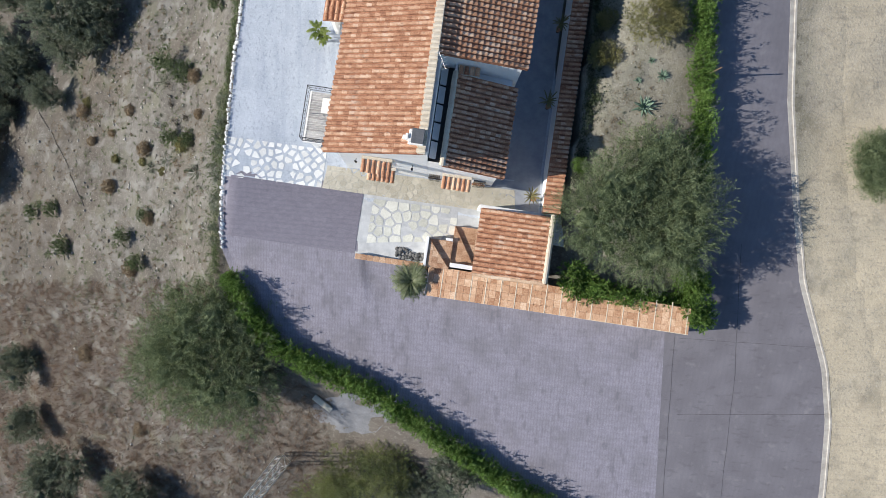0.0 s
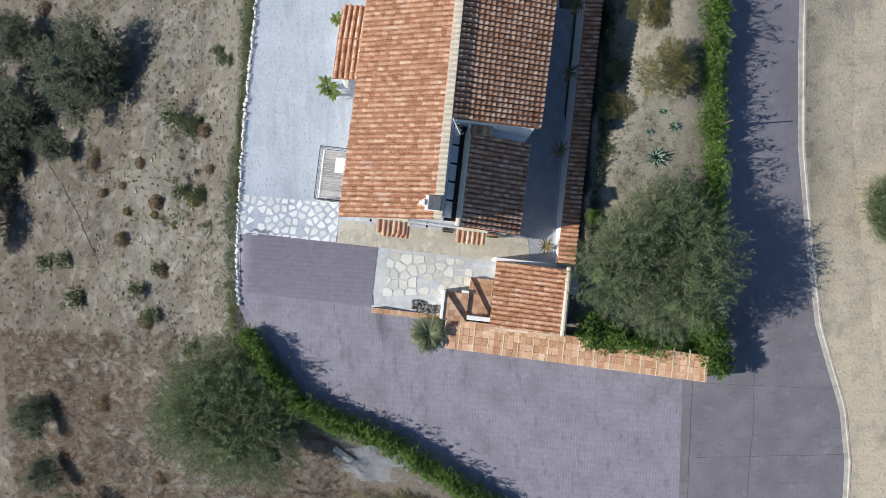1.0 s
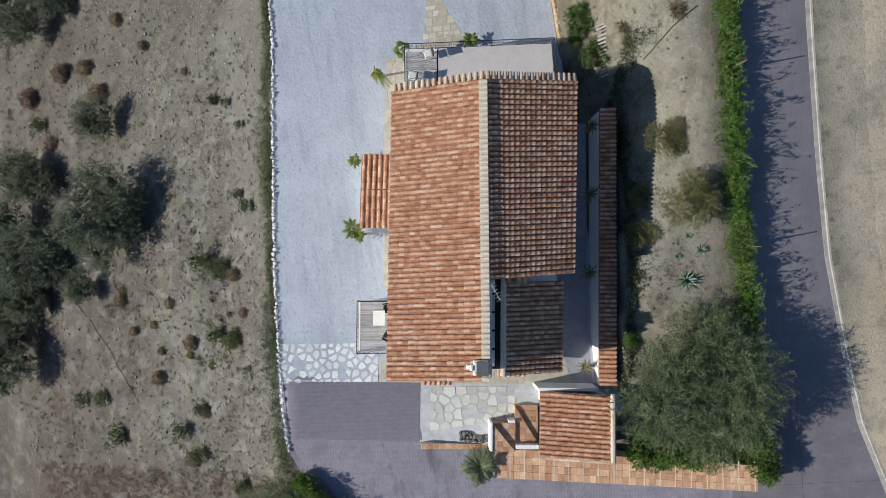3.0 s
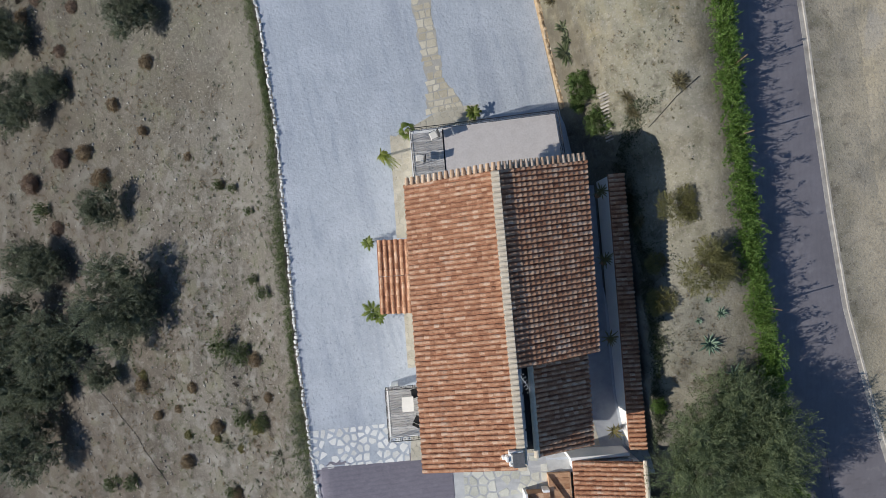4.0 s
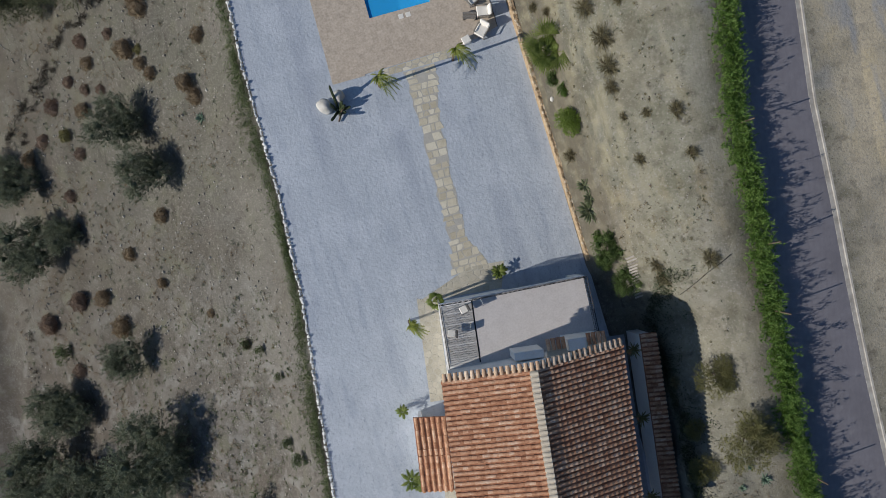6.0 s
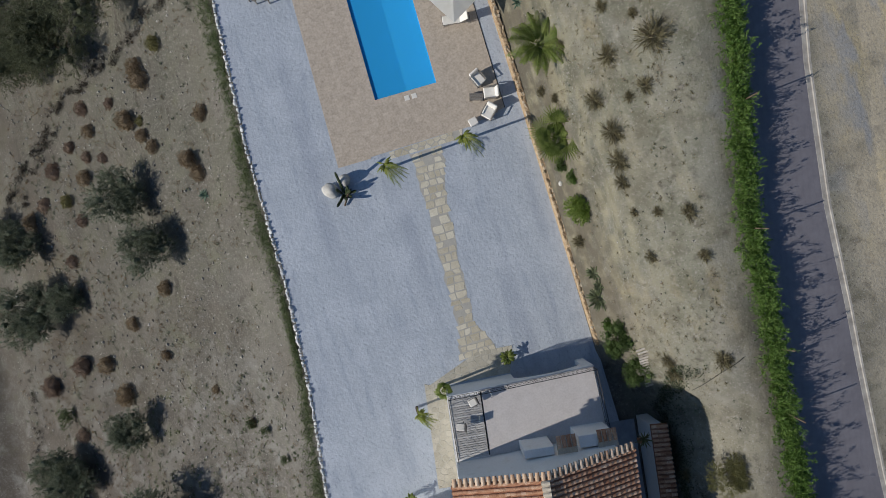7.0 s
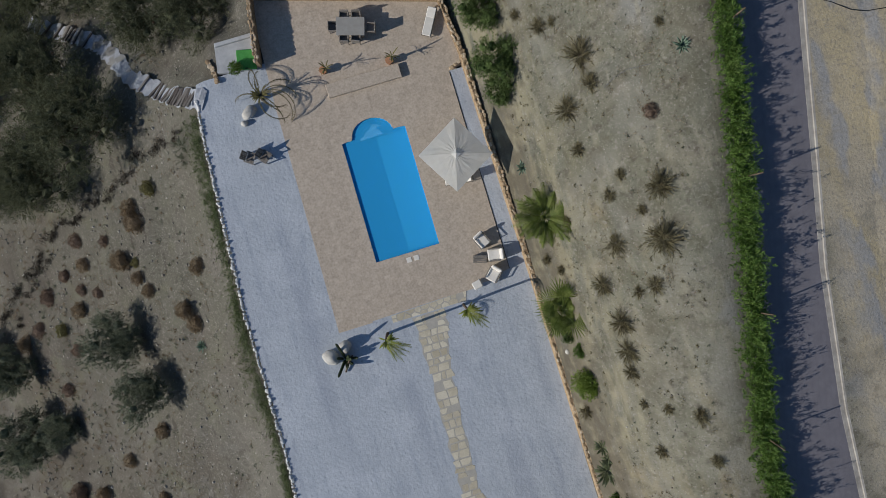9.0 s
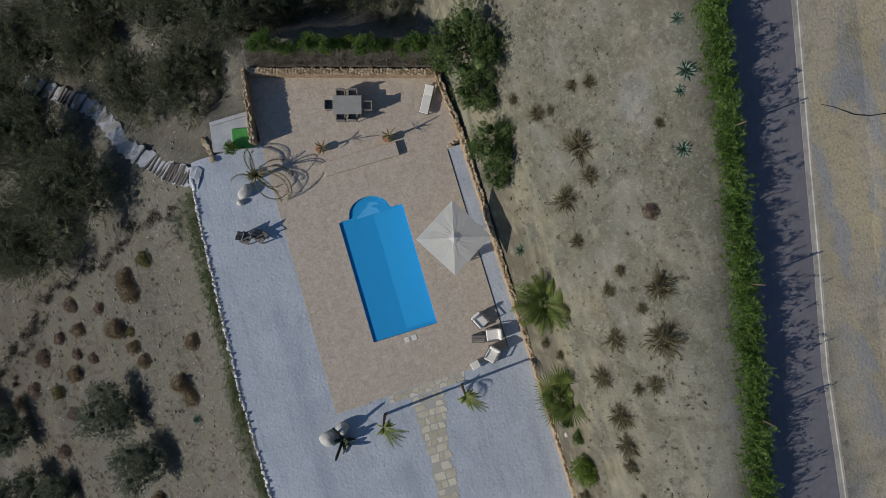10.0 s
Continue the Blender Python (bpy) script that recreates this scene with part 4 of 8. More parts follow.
for rad, top in ((1.34, -0.78), (1.0, -0.52), (0.64, -0.28)):
    ring = [(rad * math.cos(a), 53.6 + rad * 0.86 * math.sin(a)) for a in np.linspace(0.0, math.pi, 14)]
    part("step", prism(ring, -DEPTH + 0.01, top), pool_step, pool)
bm = bmesh.new()
bm.faces.new([bm.verts.new((x, y, -0.07)) for x, y in POOL])
surface = part("water", bm, water, pool)
surface.visible_shadow = False


# ---- leaves ----
def leaf_mesh(name, centres, outward, length, width, mat, rs, droop=0.0, spread_=0.8, heart=None):
    """Many small pointed leaves: each a blade at a centre, leaning along outward."""
    n = len(centres)
    d = outward + rs.normal(0, spread_, (n, 3))
    d[:, 2] -= droop
    d /= np.linalg.norm(d, axis=1)[:, None] + 1e-9
    s = np.cross(d, rs.normal(0, 1, (n, 3)))
    s /= np.linalg.norm(s, axis=1)[:, None] + 1e-9
    L = length * rs.uniform(0.6, 1.3, (n, 1))
    W = width * rs.uniform(0.7, 1.3, (n, 1))
    v = np.stack([centres - s * W, centres + s * W, centres + d * L], 1).reshape(-1, 3)
    f = np.arange(3 * n).reshape(-1, 3)
    if heart is not None:
        # shaded heart of each lobe, so that the crown is no lace
        cen, size = heart
        ico = bmesh.new()
        bmesh.ops.create_icosphere(ico, subdivisions=2, radius=1.0)
        base = np.array([q.co[:] for q in ico.verts])
        tri = np.array([[q.index for q in t.verts] for t in ico.faces])
        ico.free()
        vs, fs, b = [v], [f], len(v)
        for c, r in zip(cen, size):
            k = 1 + 0.16 * np.sin(base @ rs.normal(0, 4.0, 3) + 1)[:, None] + 0.16 * np.sin(base @ rs.normal(0, 6.5, 3))[:, None]
            vs.append(c + base * k * r * np.array([1, 1, 0.8]))
            fs.append(tri + b)
            b += len(base)
        v, f = np.concatenate(vs), np.concatenate(fs)
    me = bpy.data.meshes.new(name)
    me.from_pydata(v.tolist(), [], f.tolist())
    me.materials.append(mat)
    me.update()
    return me


def clumps(rs, n, radius, height, base, lumps, open_=1.0):
    """Twig centres of an uneven crown: several lobes, denser at their skin, with gaps."""
    out, nor = [], []
    a = rs.uniform(0, 2 * math.pi, lumps)
    r = radius * open_ * np.sqrt(rs.uniform(0.05, 0.62, lumps))
    cz = base + height * rs.uniform(0.35, 0.75, lumps)
    cen = np.stack([r * np.cos(a), r * np.sin(a), cz], -1)
    size = radius * rs.uniform(0.28, 0.5, lumps) * (2.1 - 1.1 * open_)
    pick = rs.choice(lumps, n, p=size ** 2 / (size ** 2).sum())
    d = rs.normal(0, 1, (n, 3))
    d /= np.linalg.norm(d, axis=1)[:, None]
    rr = size[pick][:, None] * rs.uniform(0.35, 1.08, (n, 1)) ** 0.6
    p = cen[pick] + d * rr * np.array([1, 1, min(1.0, height / radius * 0.75)])
    d[:, 2] = np.abs(d[:, 2]) * 0.6 + 0.15
    return p, d, cen, size


def make_tree(name, radius, height, mat, seed, n=900, per=11, leaf=(0.26, 0.035), lumps=16, trunk=0.16, label="", category="tree", droop=0.1, shoot=0.1, heart=0.0, open_=1.0):
    rs = np.random.RandomState(seed)
    tree = thing(name, pose(0, 0, 0), label, category)
    p, d, cen, size = clumps(rs, n, radius, height * 0.75, height * 0.22, lumps, open_)
    # leaves sit along short shoots that point outward
    d = d + rs.normal(0, 0.35, d.shape)
    d /= np.linalg.norm(d, axis=1)[:, None]
    cc = np.repeat(p, per, 0) + np.repeat(d, per, 0) * (radius * shoot * rs.uniform(-0.4, 1.6, (n * per, 1))) + rs.normal(0, radius * 0.016, (n * per, 3))
    crown = new("crown", leaf_mesh("crown", cc, np.repeat(d, per, 0), leaf[0], leaf[1], mat, rs, droop, 0.6, (cen, size * heart) if heart else None))
    crown.parent = tree
    bm = bmesh.new()
    add_rod(bm, (0, 0, -0.5), (0.05, 0.03, height * 0.32), trunk, trunk * 0.75, 8)
    for c in cen[:9]:
        mid = Vector((c[0] * 0.4, c[1] * 0.4, height * 0.42))
        add_rod(bm, (0.05, 0.03, height * 0.3), mid, trunk * 0.55, trunk * 0.35, 6)
        add_rod(bm, mid, Vector(c), trunk * 0.35, trunk * 0.12, 5)
    part("trunk", bm, bark, tree)
    return tree


def put(tree, x, y, s=1.0, turn=0.0, sz=None, dz=0.0, label="", first=[]):
    """Stand a copy of a plant on the ground."""
    m = pose(x, y, zw(x, y) + dz, 0, 0, turn) @ Matrix.Diagonal((s, s, sz or s, 1))
    if tree in first:
        ob = copy_thing(tree, m)
        ob.scale = (s, s, sz or s)
    else:
        first.append(tree)
        tree.matrix_world = m
        ob = tree
    if label:
        ob["label"] = label
    return ob


def hedge_run(name, line, width, height, mat, seed, per_m, label, step=0.25, leaf=(0.16, 0.022), spike=0.45):
    """A clipped but shaggy hedge along a line of (x, y)."""
    rs = np.random.RandomState(seed)
    pts = []
    for (ax, ay), (bx, by) in zip(line, line[1:]):
        ln = math.hypot(bx - ax, by - ay)
        n = max(2, int(ln * per_m))
        t = rs.uniform(0, 1, n)
        off = np.clip(rs.normal(0, 0.36, n), -0.9, 0.9) * width
        nx, ny = -(by - ay) / ln, (bx - ax) / ln
        x, y = ax + (bx - ax) * t + nx * off, ay + (by - ay) * t + ny * off
        lump = 1 + 0.22 * np.sin(1.7 * x + 0.6 * y) * np.sin(1.3 * y - 0.4 * x) + 0.12 * np.sin(4.1 * y + 2.3 * x)
        tall = height * np.interp(y, (-20, 8, 14, 28, 42), (1.1, 1.1, 1.0, 1.0, 1.0)) if name == "road_hedge" else height
        h = tall * lump * np.sqrt(np.clip(1 - (off / width) ** 2 * 0.9, 0.05, 1)) * rs.uniform(0.25, 1.0, n) ** 0.35
        h = h * np.where(rs.uniform(0, 1, n) < 0.10, rs.uniform(1.3, 2.3, n), 1.0)      # longer shoots above the rest
        pts.append(np.stack([x, y, land(x, y) + h], -1))
    p = np.concatenate(pts)
    per = 14
    d = rs.normal(0, 0.55, p.shape) + np.array([0, 0, spike])
    cc = np.repeat(p, per, 0) + np.repeat(d, per, 0) * rs.uniform(-0.15, 0.22, (len(p) * per, 1)) + rs.normal(0, 0.03, (len(p) * per, 3))
    hedge = thing(name, pose(0, 0, 0), label, "hedge")
    fo = new("foliage", leaf_mesh("foliage", cc, np.repeat(d, per, 0), leaf[0], leaf[1], mat, rs, 0.0, 0.6))
    fo.parent = hedge
    bm = bmesh.new()
    for (ax, ay), (bx, by) in zip(line, line[1:]):
        n = max(1, int(math.hypot(bx - ax, by - ay) / 0.9))
        for k in range(n):
            x, y = lerp(ax, bx, (k + 0.5) / n), lerp(ay, by, (k + 0.5) / n)
            z = zat(x, y)
            add_rod(bm, (x, y, z - 0.3), (x + rng.uniform(-0.1, 0.1), y + rng.uniform(-0.1, 0.1), z + height * 0.8), 0.03, 0.012, 5)
    part("branchwork", bm, bark, hedge)
    return hedge


hy = np.arange(-3.2, 84, 2.0)
hedge_run("road_hedge", [(float(np.interp(y, HEDGE_Y, HEDGE_X)), float(y)) for y in hy], 0.92, 0.78, leaf_hedge, 3, 200, "long bright green oleander hedge along the lane")
hedge_run("corner_hedge", [(14.2, -2.9), (12.5, -2.35), (10.5, -1.9), (8.4, -1.5)], 0.95, 1.1, leaf_hedge, 5, 230, "green hedge on the retained corner beside the drive")
hedge_run("drive_hedge", [(p[0] - 0.1, p[1] - 0.1) for p in SOUTH[:11]], 0.95, 0.85, leaf_hedge, 7, 250, "green oleander hedge edging the drive")

olive = make_tree("olive_tree", 3.6, 4.6, leaf_olive, 11, 3600, 26, (0.17, 0.016), 40, 0.2, "grey-green olive tree with a broad shaggy crown", heart=0.3)
scrub = make_tree("scrub_tree", 2.2, 2.6, leaf_scrub, 12, 1150, 22, (0.13, 0.017), 16, 0.1, "dark low scrub tree on the dry slope", heart=0.3)


# ---- crazy paving ----
def clip_poly(poly, px, py, nx, ny):
    """The part of a polygon on the side of the line through (px, py) that lies against the normal (nx, ny)."""
    out = []
    for (ax, ay), (bx, by) in zip(poly, poly[1:] + poly[:1]):
        da, db = (ax - px) * nx + (ay - py) * ny, (bx - px) * nx + (by - py) * ny
        if da <= 0:
            out.append((ax, ay))
        if (da < 0 < db) or (db < 0 < da):
            t = da / (da - db)
            out.append((ax + (bx - ax) * t, ay + (by - ay) * t))
    return out


def crazy_paving(name, outline, size, gap, mat, bed, label, seed, tops=0.035, keep=1.0, frame_=None):
    """Irregular flagstones in a convex outline, each a stone of its own on a bed of joint."""
    rnd = random.Random(seed)
    fr = frame_ or Matrix.Identity(4)
    world_of = lambda q: (fr @ Vector((q[0], q[1], 0))).to_2d()
    xs, ys = [p[0] for p in outline], [p[1] for p in outline]
    seeds = []
    tries = 0
    while tries < 4000:
        tries += 1
        q = (rnd.uniform(min(xs), max(xs)), rnd.uniform(min(ys), max(ys)))
        if len(clip_side(outline, q)) and all(math.hypot(q[0] - s[0], q[1] - s[1]) > size * 0.8 for s in seeds):
            seeds.append(q)
    nb = 7
    base_bm = bmesh.new()
    ring = []
    n = len(outline)
    for k in range(n):
        a, b = outline[k], outline[(k + 1) % n]
        for j in range(nb):
            ring.append((lerp(a[0], b[0], j / nb), lerp(a[1], b[1], j / nb)))
    cx, cy = sum(xs) / n, sum(ys) / n
    loops = []
    for f in (1.0, 0.66, 0.33):
        lp = []
        for q in ring:
            w = world_of((lerp(cx, q[0], f), lerp(cy, q[1], f)))
            lp.append(base_bm.verts.new((w.x, w.y, zat(w.x, w.y) + 0.006)))
        loops.append(lp)
    w = world_of((cx, cy))
    mid = base_bm.verts.new((w.x, w.y, zat(w.x, w.y) + 0.006))
    m_ = len(ring)
    for lo_, hi_ in zip(loops, loops[1:]):
        for k in range(m_):
            base_bm.faces.new((lo_[k], lo_[(k + 1) % m_], hi_[(k + 1) % m_], hi_[k]))
    for k in range(m_):
        base_bm.faces.new((loops[-1][k], loops[-1][(k + 1) % m_], mid))
    bmesh.ops.recalc_face_normals(base_bm, faces=base_bm.faces)
    pav = part(name, base_bm, bed)
    tagged(pav, label, "paving", kind="structure")
    for s in seeds:
        if rnd.random() > keep:
            continue
        poly = list(outline)
        for o in seeds:
            d = math.hypot(o[0] - s[0], o[1] - s[1])
            if 0 < d < size * 3.2:
                ux, uy = (o[0] - s[0]) / d, (o[1] - s[1]) / d
                g = gap * rnd.uniform(0.5, 1.5)
                poly = clip_poly(poly, (s[0] + o[0]) / 2 - ux * g / 2, (s[1] + o[1]) / 2 - uy * g / 2, ux, uy)
                if len(poly) < 3:
                    break
        if len(poly) < 3:
            continue
        w = world_of(s)
        if len(poly) > 8:
            poly = poly[::2]
        pts = [world_of(q) - w for q in poly]
        tilt = (rnd.uniform(-0.015, 0.015), rnd.uniform(-0.015, 0.015))
        zc = zat(w.x, w.y)
        lo = [(q.x, q.y, zat(q.x + w.x, q.y + w.y) - zc - 0.02) for q in pts]
        hi = [(q.x * 0.97, q.y * 0.97, zat(q.x + w.x, q.y + w.y) - zc + tops + q.x * tilt[0] + q.y * tilt[1]) for q in pts]
        bm = solid(lo, hi)
        bmesh.ops.recalc_face_normals(bm, faces=bm.faces)
        piece("flagstone", mesh_of(bm, "flagstone", mat), pav, Matrix.Translation((w.x, w.y, zc)))
    return pav


def clip_side(outline, q):
    """Non-empty where q lies inside a convex counter-clockwise outline."""
    for (ax, ay), (bx, by) in zip(outline, outline[1:] + outline[:1]):
        if (bx - ax) * (q[1] - ay) - (by - ay) * (q[0] - ax) < 0:
            return []
    return [q]


crazy_paving("white_paving", [(-13.4, -6.25), (-7.05, -6.1), (-7.1, -3.6), (-13.5, -3.7)], 0.52, 0.15, flag_white, gravel, "crazy paving of pale flagstones in grey joints", 1, 0.018, 0.92, HOUSE)
crazy_paving("patio_paving", [(-3.65, -9.2), (1.9, -8.3), (1.8, -6.3), (-3.6, -6.35)], 0.66, 0.10, flag, grout, "crazy-paved patio of pale flagstones", 2, 0.02, 0.94, HOUSE)
rows = [[uv(lerp(-4.3, 3.3, k / 8), lerp(-9.95, -6.0, j / 4))[:2] for k in range(9)] for j in range(5)]
sheet("patio", rows, concrete, 0.008, "pale grey stony concrete patio round the flagstones", "patio")
crazy_paving("house_path", [(-7.0, -6.12), (5.4, -6.15), (5.2, -4.5), (-6.9, -4.6)], 0.40, 0.06, flag_tan, joint_pale, "grey-tan crazy-paved path along the house wall", 3, 0.02, 1.0, HOUSE)
crazy_paving("side_path", [(-6.85, 8.6), (-5.5, 8.6), (-5.45, 15.2), (-6.8, 15.6)], 0.42, 0.06, flag_tan, joint_pale, "tan crazy-paved path beside the terrace", 4, 0.02, 1.0, HOUSE)
crazy_paving("side_path", [(-6.75, -0.1), (-5.6, -0.1), (-5.6, 3.7), (-6.75, 3.7)], 0.42, 0.06, flag_tan, joint_pale, "tan crazy-paved path along the house wall", 14, 0.02, 1.0, HOUSE)
crazy_paving("terrace_path", [(-6.8, 15.3), (-1.0, 15.5), (-0.6, 17.3), (-3.0, 17.2)], 0.45, 0.06, flag_tan, joint_pale, "tan crazy-paved path at the foot of the terrace", 5, 0.02, 1.0, HOUSE)
GARDEN = ((-1.7, 27.2, 0.9), (-1.25, 29.4, -0.05), (-1.1, 33.5, 0.2), (-0.95, 37.6, 0.5), (-0.95, 41.5, 1.35))
rnd = random.Random(63)
gy_rows = [27.2]
while gy_rows[-1] < 41.2:
    gy_rows.append(gy_rows[-1] + rnd.uniform(0.34, 0.62))
edge_w = lambda y: float(np.interp(y, [p[1] for p in GARDEN], [p[0] for p in GARDEN]))
edge_e = lambda y: float(np.interp(y, [p[1] for p in GARDEN], [p[2] for p in GARDEN]))
rows = []
for y in gy_rows:
    x0, x1 = edge_w(y) + rnd.uniform(-0.12, 0.12), edge_e(y) + rnd.uniform(-0.14, 0.10)
    rows.append([(lerp(x0, x1, k / 4), y + rnd.uniform(-0.05, 0.05)) for k in range(5)])
garden_path = sheet("garden_path", rows, joint_tan, 0.005, "pale tan stepping-stone path through the gravel", "paving")
for y0, y1 in zip(gy_rows, gy_rows[1:]):
    ym, slope, tops = (y0 + y1) / 2, rnd.uniform(-0.03, 0.03), rnd.uniform(0.010, 0.014)
    x0, x1 = edge_w(ym) + rnd.uniform(-0.15, 0.15), edge_e(ym) + rnd.uniform(-0.18, 0.12)
    n = max(2, round((x1 - x0) / rnd.uniform(0.36, 0.62)))
    cuts = [lerp(x0, x1, (k + (rnd.uniform(-0.28, 0.28) if 0 < k < n else 0)) / n) for k in range(n + 1)]
    lean = [rnd.uniform(-0.09, 0.09) for _ in cuts]
    for k in range(n):
        if rnd.random() > 0.94:
            continue
        ring = []
        for xa, ya, k_, sx, sy in ((cuts[k], y0, k, 1, 1), (cuts[k + 1], y0, k + 1, -1, 1), (cuts[k + 1], y1, k + 1, -1, -1), (cuts[k], y1, k, 1, -1)):
            ring.append((xa + sx * rnd.uniform(0.015, 0.045) + lean[k_] * (1 if ya == y1 else -1), ya + sy * rnd.uniform(0.025, 0.05) + slope * (xa - x0)))
        if rnd.random() < 0.6:      # a broken corner
            q = rnd.randrange(4)
            c0, c1, c2 = ring[q - 1], ring[q], ring[(q + 1) % 4]
            f = rnd.uniform(0.15, 0.4)
            ring[q:q + 1] = [(lerp(c1[0], c0[0], f), lerp(c1[1], c0[1], f)), (lerp(c1[0], c2[0], f), lerp(c1[1], c2[1], f))]
        cx, cy = sum(p[0] for p in ring) / len(ring), sum(p[1] for p in ring) / len(ring)
        zc = zat(cx, cy)
        bm = solid([(x - cx, y - cy, -0.02) for x, y in ring], [((x - cx) * 0.96, (y - cy) * 0.96, tops + rnd.uniform(0, 0.003)) for x, y in ring])
        bmesh.ops.recalc_face_normals(bm, faces=bm.faces)
        piece("flagstone", mesh_of(bm, "flagstone", flag_cream), garden_path, Matrix.Translation((cx, cy, zc)))
crazy_paving("garden_path", [(-2.3, 41.5), (2.7, 41.5), (2.9, 42.12), (-2.3, 41.96)], 0.5, 0.06, flag_cream, joint_tan, "row of pale flagstones along the edge of the pool paving", 77, 0.016, 0.9)
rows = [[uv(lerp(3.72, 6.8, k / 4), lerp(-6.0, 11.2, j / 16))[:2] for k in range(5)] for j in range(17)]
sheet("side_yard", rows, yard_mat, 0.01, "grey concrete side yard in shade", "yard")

# ---- house details ----


def window(parent, u0, u1, v, z0, z1):
    win = part("window", box(u0 - 0.06, u1 + 0.06, v - 0.05, v + 0.02, z0 - 0.06, z1 + 0.06), wood, parent, "dark-framed window")
    part("pane", box(u0, u1, v - 0.065, v - 0.045, z0, z1), glass, win)
    part("sill", box(u0 - 0.12, u1 + 0.12, v - 0.16, v - 0.06, z0 - 0.14, z0 - 0.07, 0.01), terracotta, win)
    return win


def hood(parent, u0, u1, v, z, reach=0.85):
    h = part("tile_hood", solid([(u0, v - reach, z - 0.28), (u1, v - reach, z - 0.28), (u1, v, z - 0.08), (u0, v, z - 0.08)],
                                [(u0, v - reach, z - 0.2), (u1, v - reach, z - 0.2), (u1, v, z), (u0, v, z)]), mortar, parent, "small clay tile hood over a window")
    n = 6
    for k in range(n):
        piece("hood_tile", TILE, h, Matrix.Translation((lerp(u0, u1, (k + 0.5) / n), v - reach - 0.06, z - 0.21)) @ Matrix.Rotation(0.23, 4, "X") @ Matrix.Diagonal((1.15, 2.0, 1.1, 1)))


def grille(parent, u0, u1, v, z0, z1):
    g = part("window_grille", box(u0, u1, v - 0.26, v - 0.24, z1 - 0.03, z1), iron, parent, "black iron window grille")
    for k in range(6):
        u = lerp(u0, u1, k / 5)
        part("bar", add_rod(add_rod(bmesh.new(), (u, v - 0.25, z0), (u, v - 0.25, z1), 0.012), (u, v - 0.25, z1), (u, v, z1), 0.012), iron, g)
    for k in range(4):
        z = lerp(z0, z1, k / 3)
        part("bar", add_rod(bmesh.new(), (u0, v - 0.25, z), (u1, v - 0.25, z), 0.012), iron, g)


hood(house, -4.15, -2.40, -4.53, 5.35)
hood(house, -4.05, -2.35, -4.53, 2.65)
hood(house, 0.50, 2.30, -4.44, 2.95)
window(house, -3.9, -2.7, -4.52, 3.7, 4.9)
window(house, -3.8, -2.7, -4.52, 1.0, 2.2)
window(house, 0.8, 2.0, -4.43, 1.1, 2.4)
for a, b in ((-0.30, 0.35), (2.50, 3.20)):
    window(house, a + 0.05, b - 0.05, -4.43, 1.1, 1.9)
    grille(house, a, b, -4.44, 1.0, 2.0)
part("lamp", add_rod(add_rod(bmesh.new(), (-4.6, -4.5, 4.2), (-4.6, -4.75, 4.25), 0.02), (-4.6, -4.75, 4.05), (-4.6, -4.75, 4.35), 0.07), iron, house, "small black wall lamp")
part("lamp", add_rod(add_rod(bmesh.new(), (-1.3, -4.48, 4.2), (-1.3, -4.72, 4.25), 0.02), (-1.3, -4.72, 4.05), (-1.3, -4.72, 4.35), 0.07), iron, house, "small black wall lamp")

# chimney
chimney = part("chimney", add_box(box(-1.42, -0.72, -4.25, -3.55, 7.9, 9.0, 0.03), -1.46, -0.68, -4.29, -3.51, 9.0, 9.08, 0.02), white, house, "white rendered chimney")
for cu, cv in ((-1.38, -4.21), (-0.84, -4.21), (-1.38, -3.67), (-0.84, -3.67)):
    part("cap_post", box(cu, cu + 0.10, cv, cv + 0.08, 9.08, 9.34), white, chimney)
# a solid black block is set where the flue opens
part("flue", box(-1.24, -0.90, -4.07, -3.73, 9.08, 9.22), iron, chimney, "solid black block at the flue opening")
part("chimney_top", box(-1.30, -0.66, -4.28, -3.52, 9.34, 9.42, 0.02), slate, chimney, "dark grey slate chimney cap")
part("chimney_scroll", add_box(box(-1.62, -1.44, -4.05, -3.75, 8.6, 9.15, 0.05), -1.78, -1.60, -4.0, -3.8, 8.45, 8.85, 0.04), white, chimney, "white rendered scroll beside the chimney")
# skylight strip between the two roofs; its black base paints the shaded void too
sky_frame = part("skylight", box(-0.41, 0.35, -4.42, 0.98, 5.9, 5.96), iron, house, "narrow glazed strip with dark frames and a black-painted void")
for k in range(5):
    v0 = lerp(-4.32, 0.9, k / 5)
    # white render on the panes stands in for the sky's reflection
    part("pane", solid([(-0.37, v0 + 0.06, 5.97), (0.0, v0 + 0.06, 5.97), (0.0, v0 + 0.98, 5.97), (-0.37, v0 + 0.98, 5.97)],
                       [(-0.37, v0 + 0.06, 6.25), (0.0, v0 + 0.06, 6.0), (0.0, v0 + 0.98, 6.0), (-0.37, v0 + 0.98, 6.25)]), white, sky_frame)
# television aerial
bm = bmesh.new()
add_rod(bm, (-0.35, 0.1, 6.0), (-0.35, 0.1, 9.6), 0.02)
add_rod(bm, (-0.55, 0.45, 9.5), (-0.1, -0.35, 9.5), 0.014)
for k in range(6):
    c = Vector((-0.55, 0.45, 9.5)).lerp(Vector((-0.1, -0.35, 9.5)), k / 5)
    add_rod(bm, c + Vector((-0.18, -0.1, 0)), c + Vector((0.18, 0.1, 0)), 0.01)
part("aerial", bm, plastic, house, "pale television aerial")
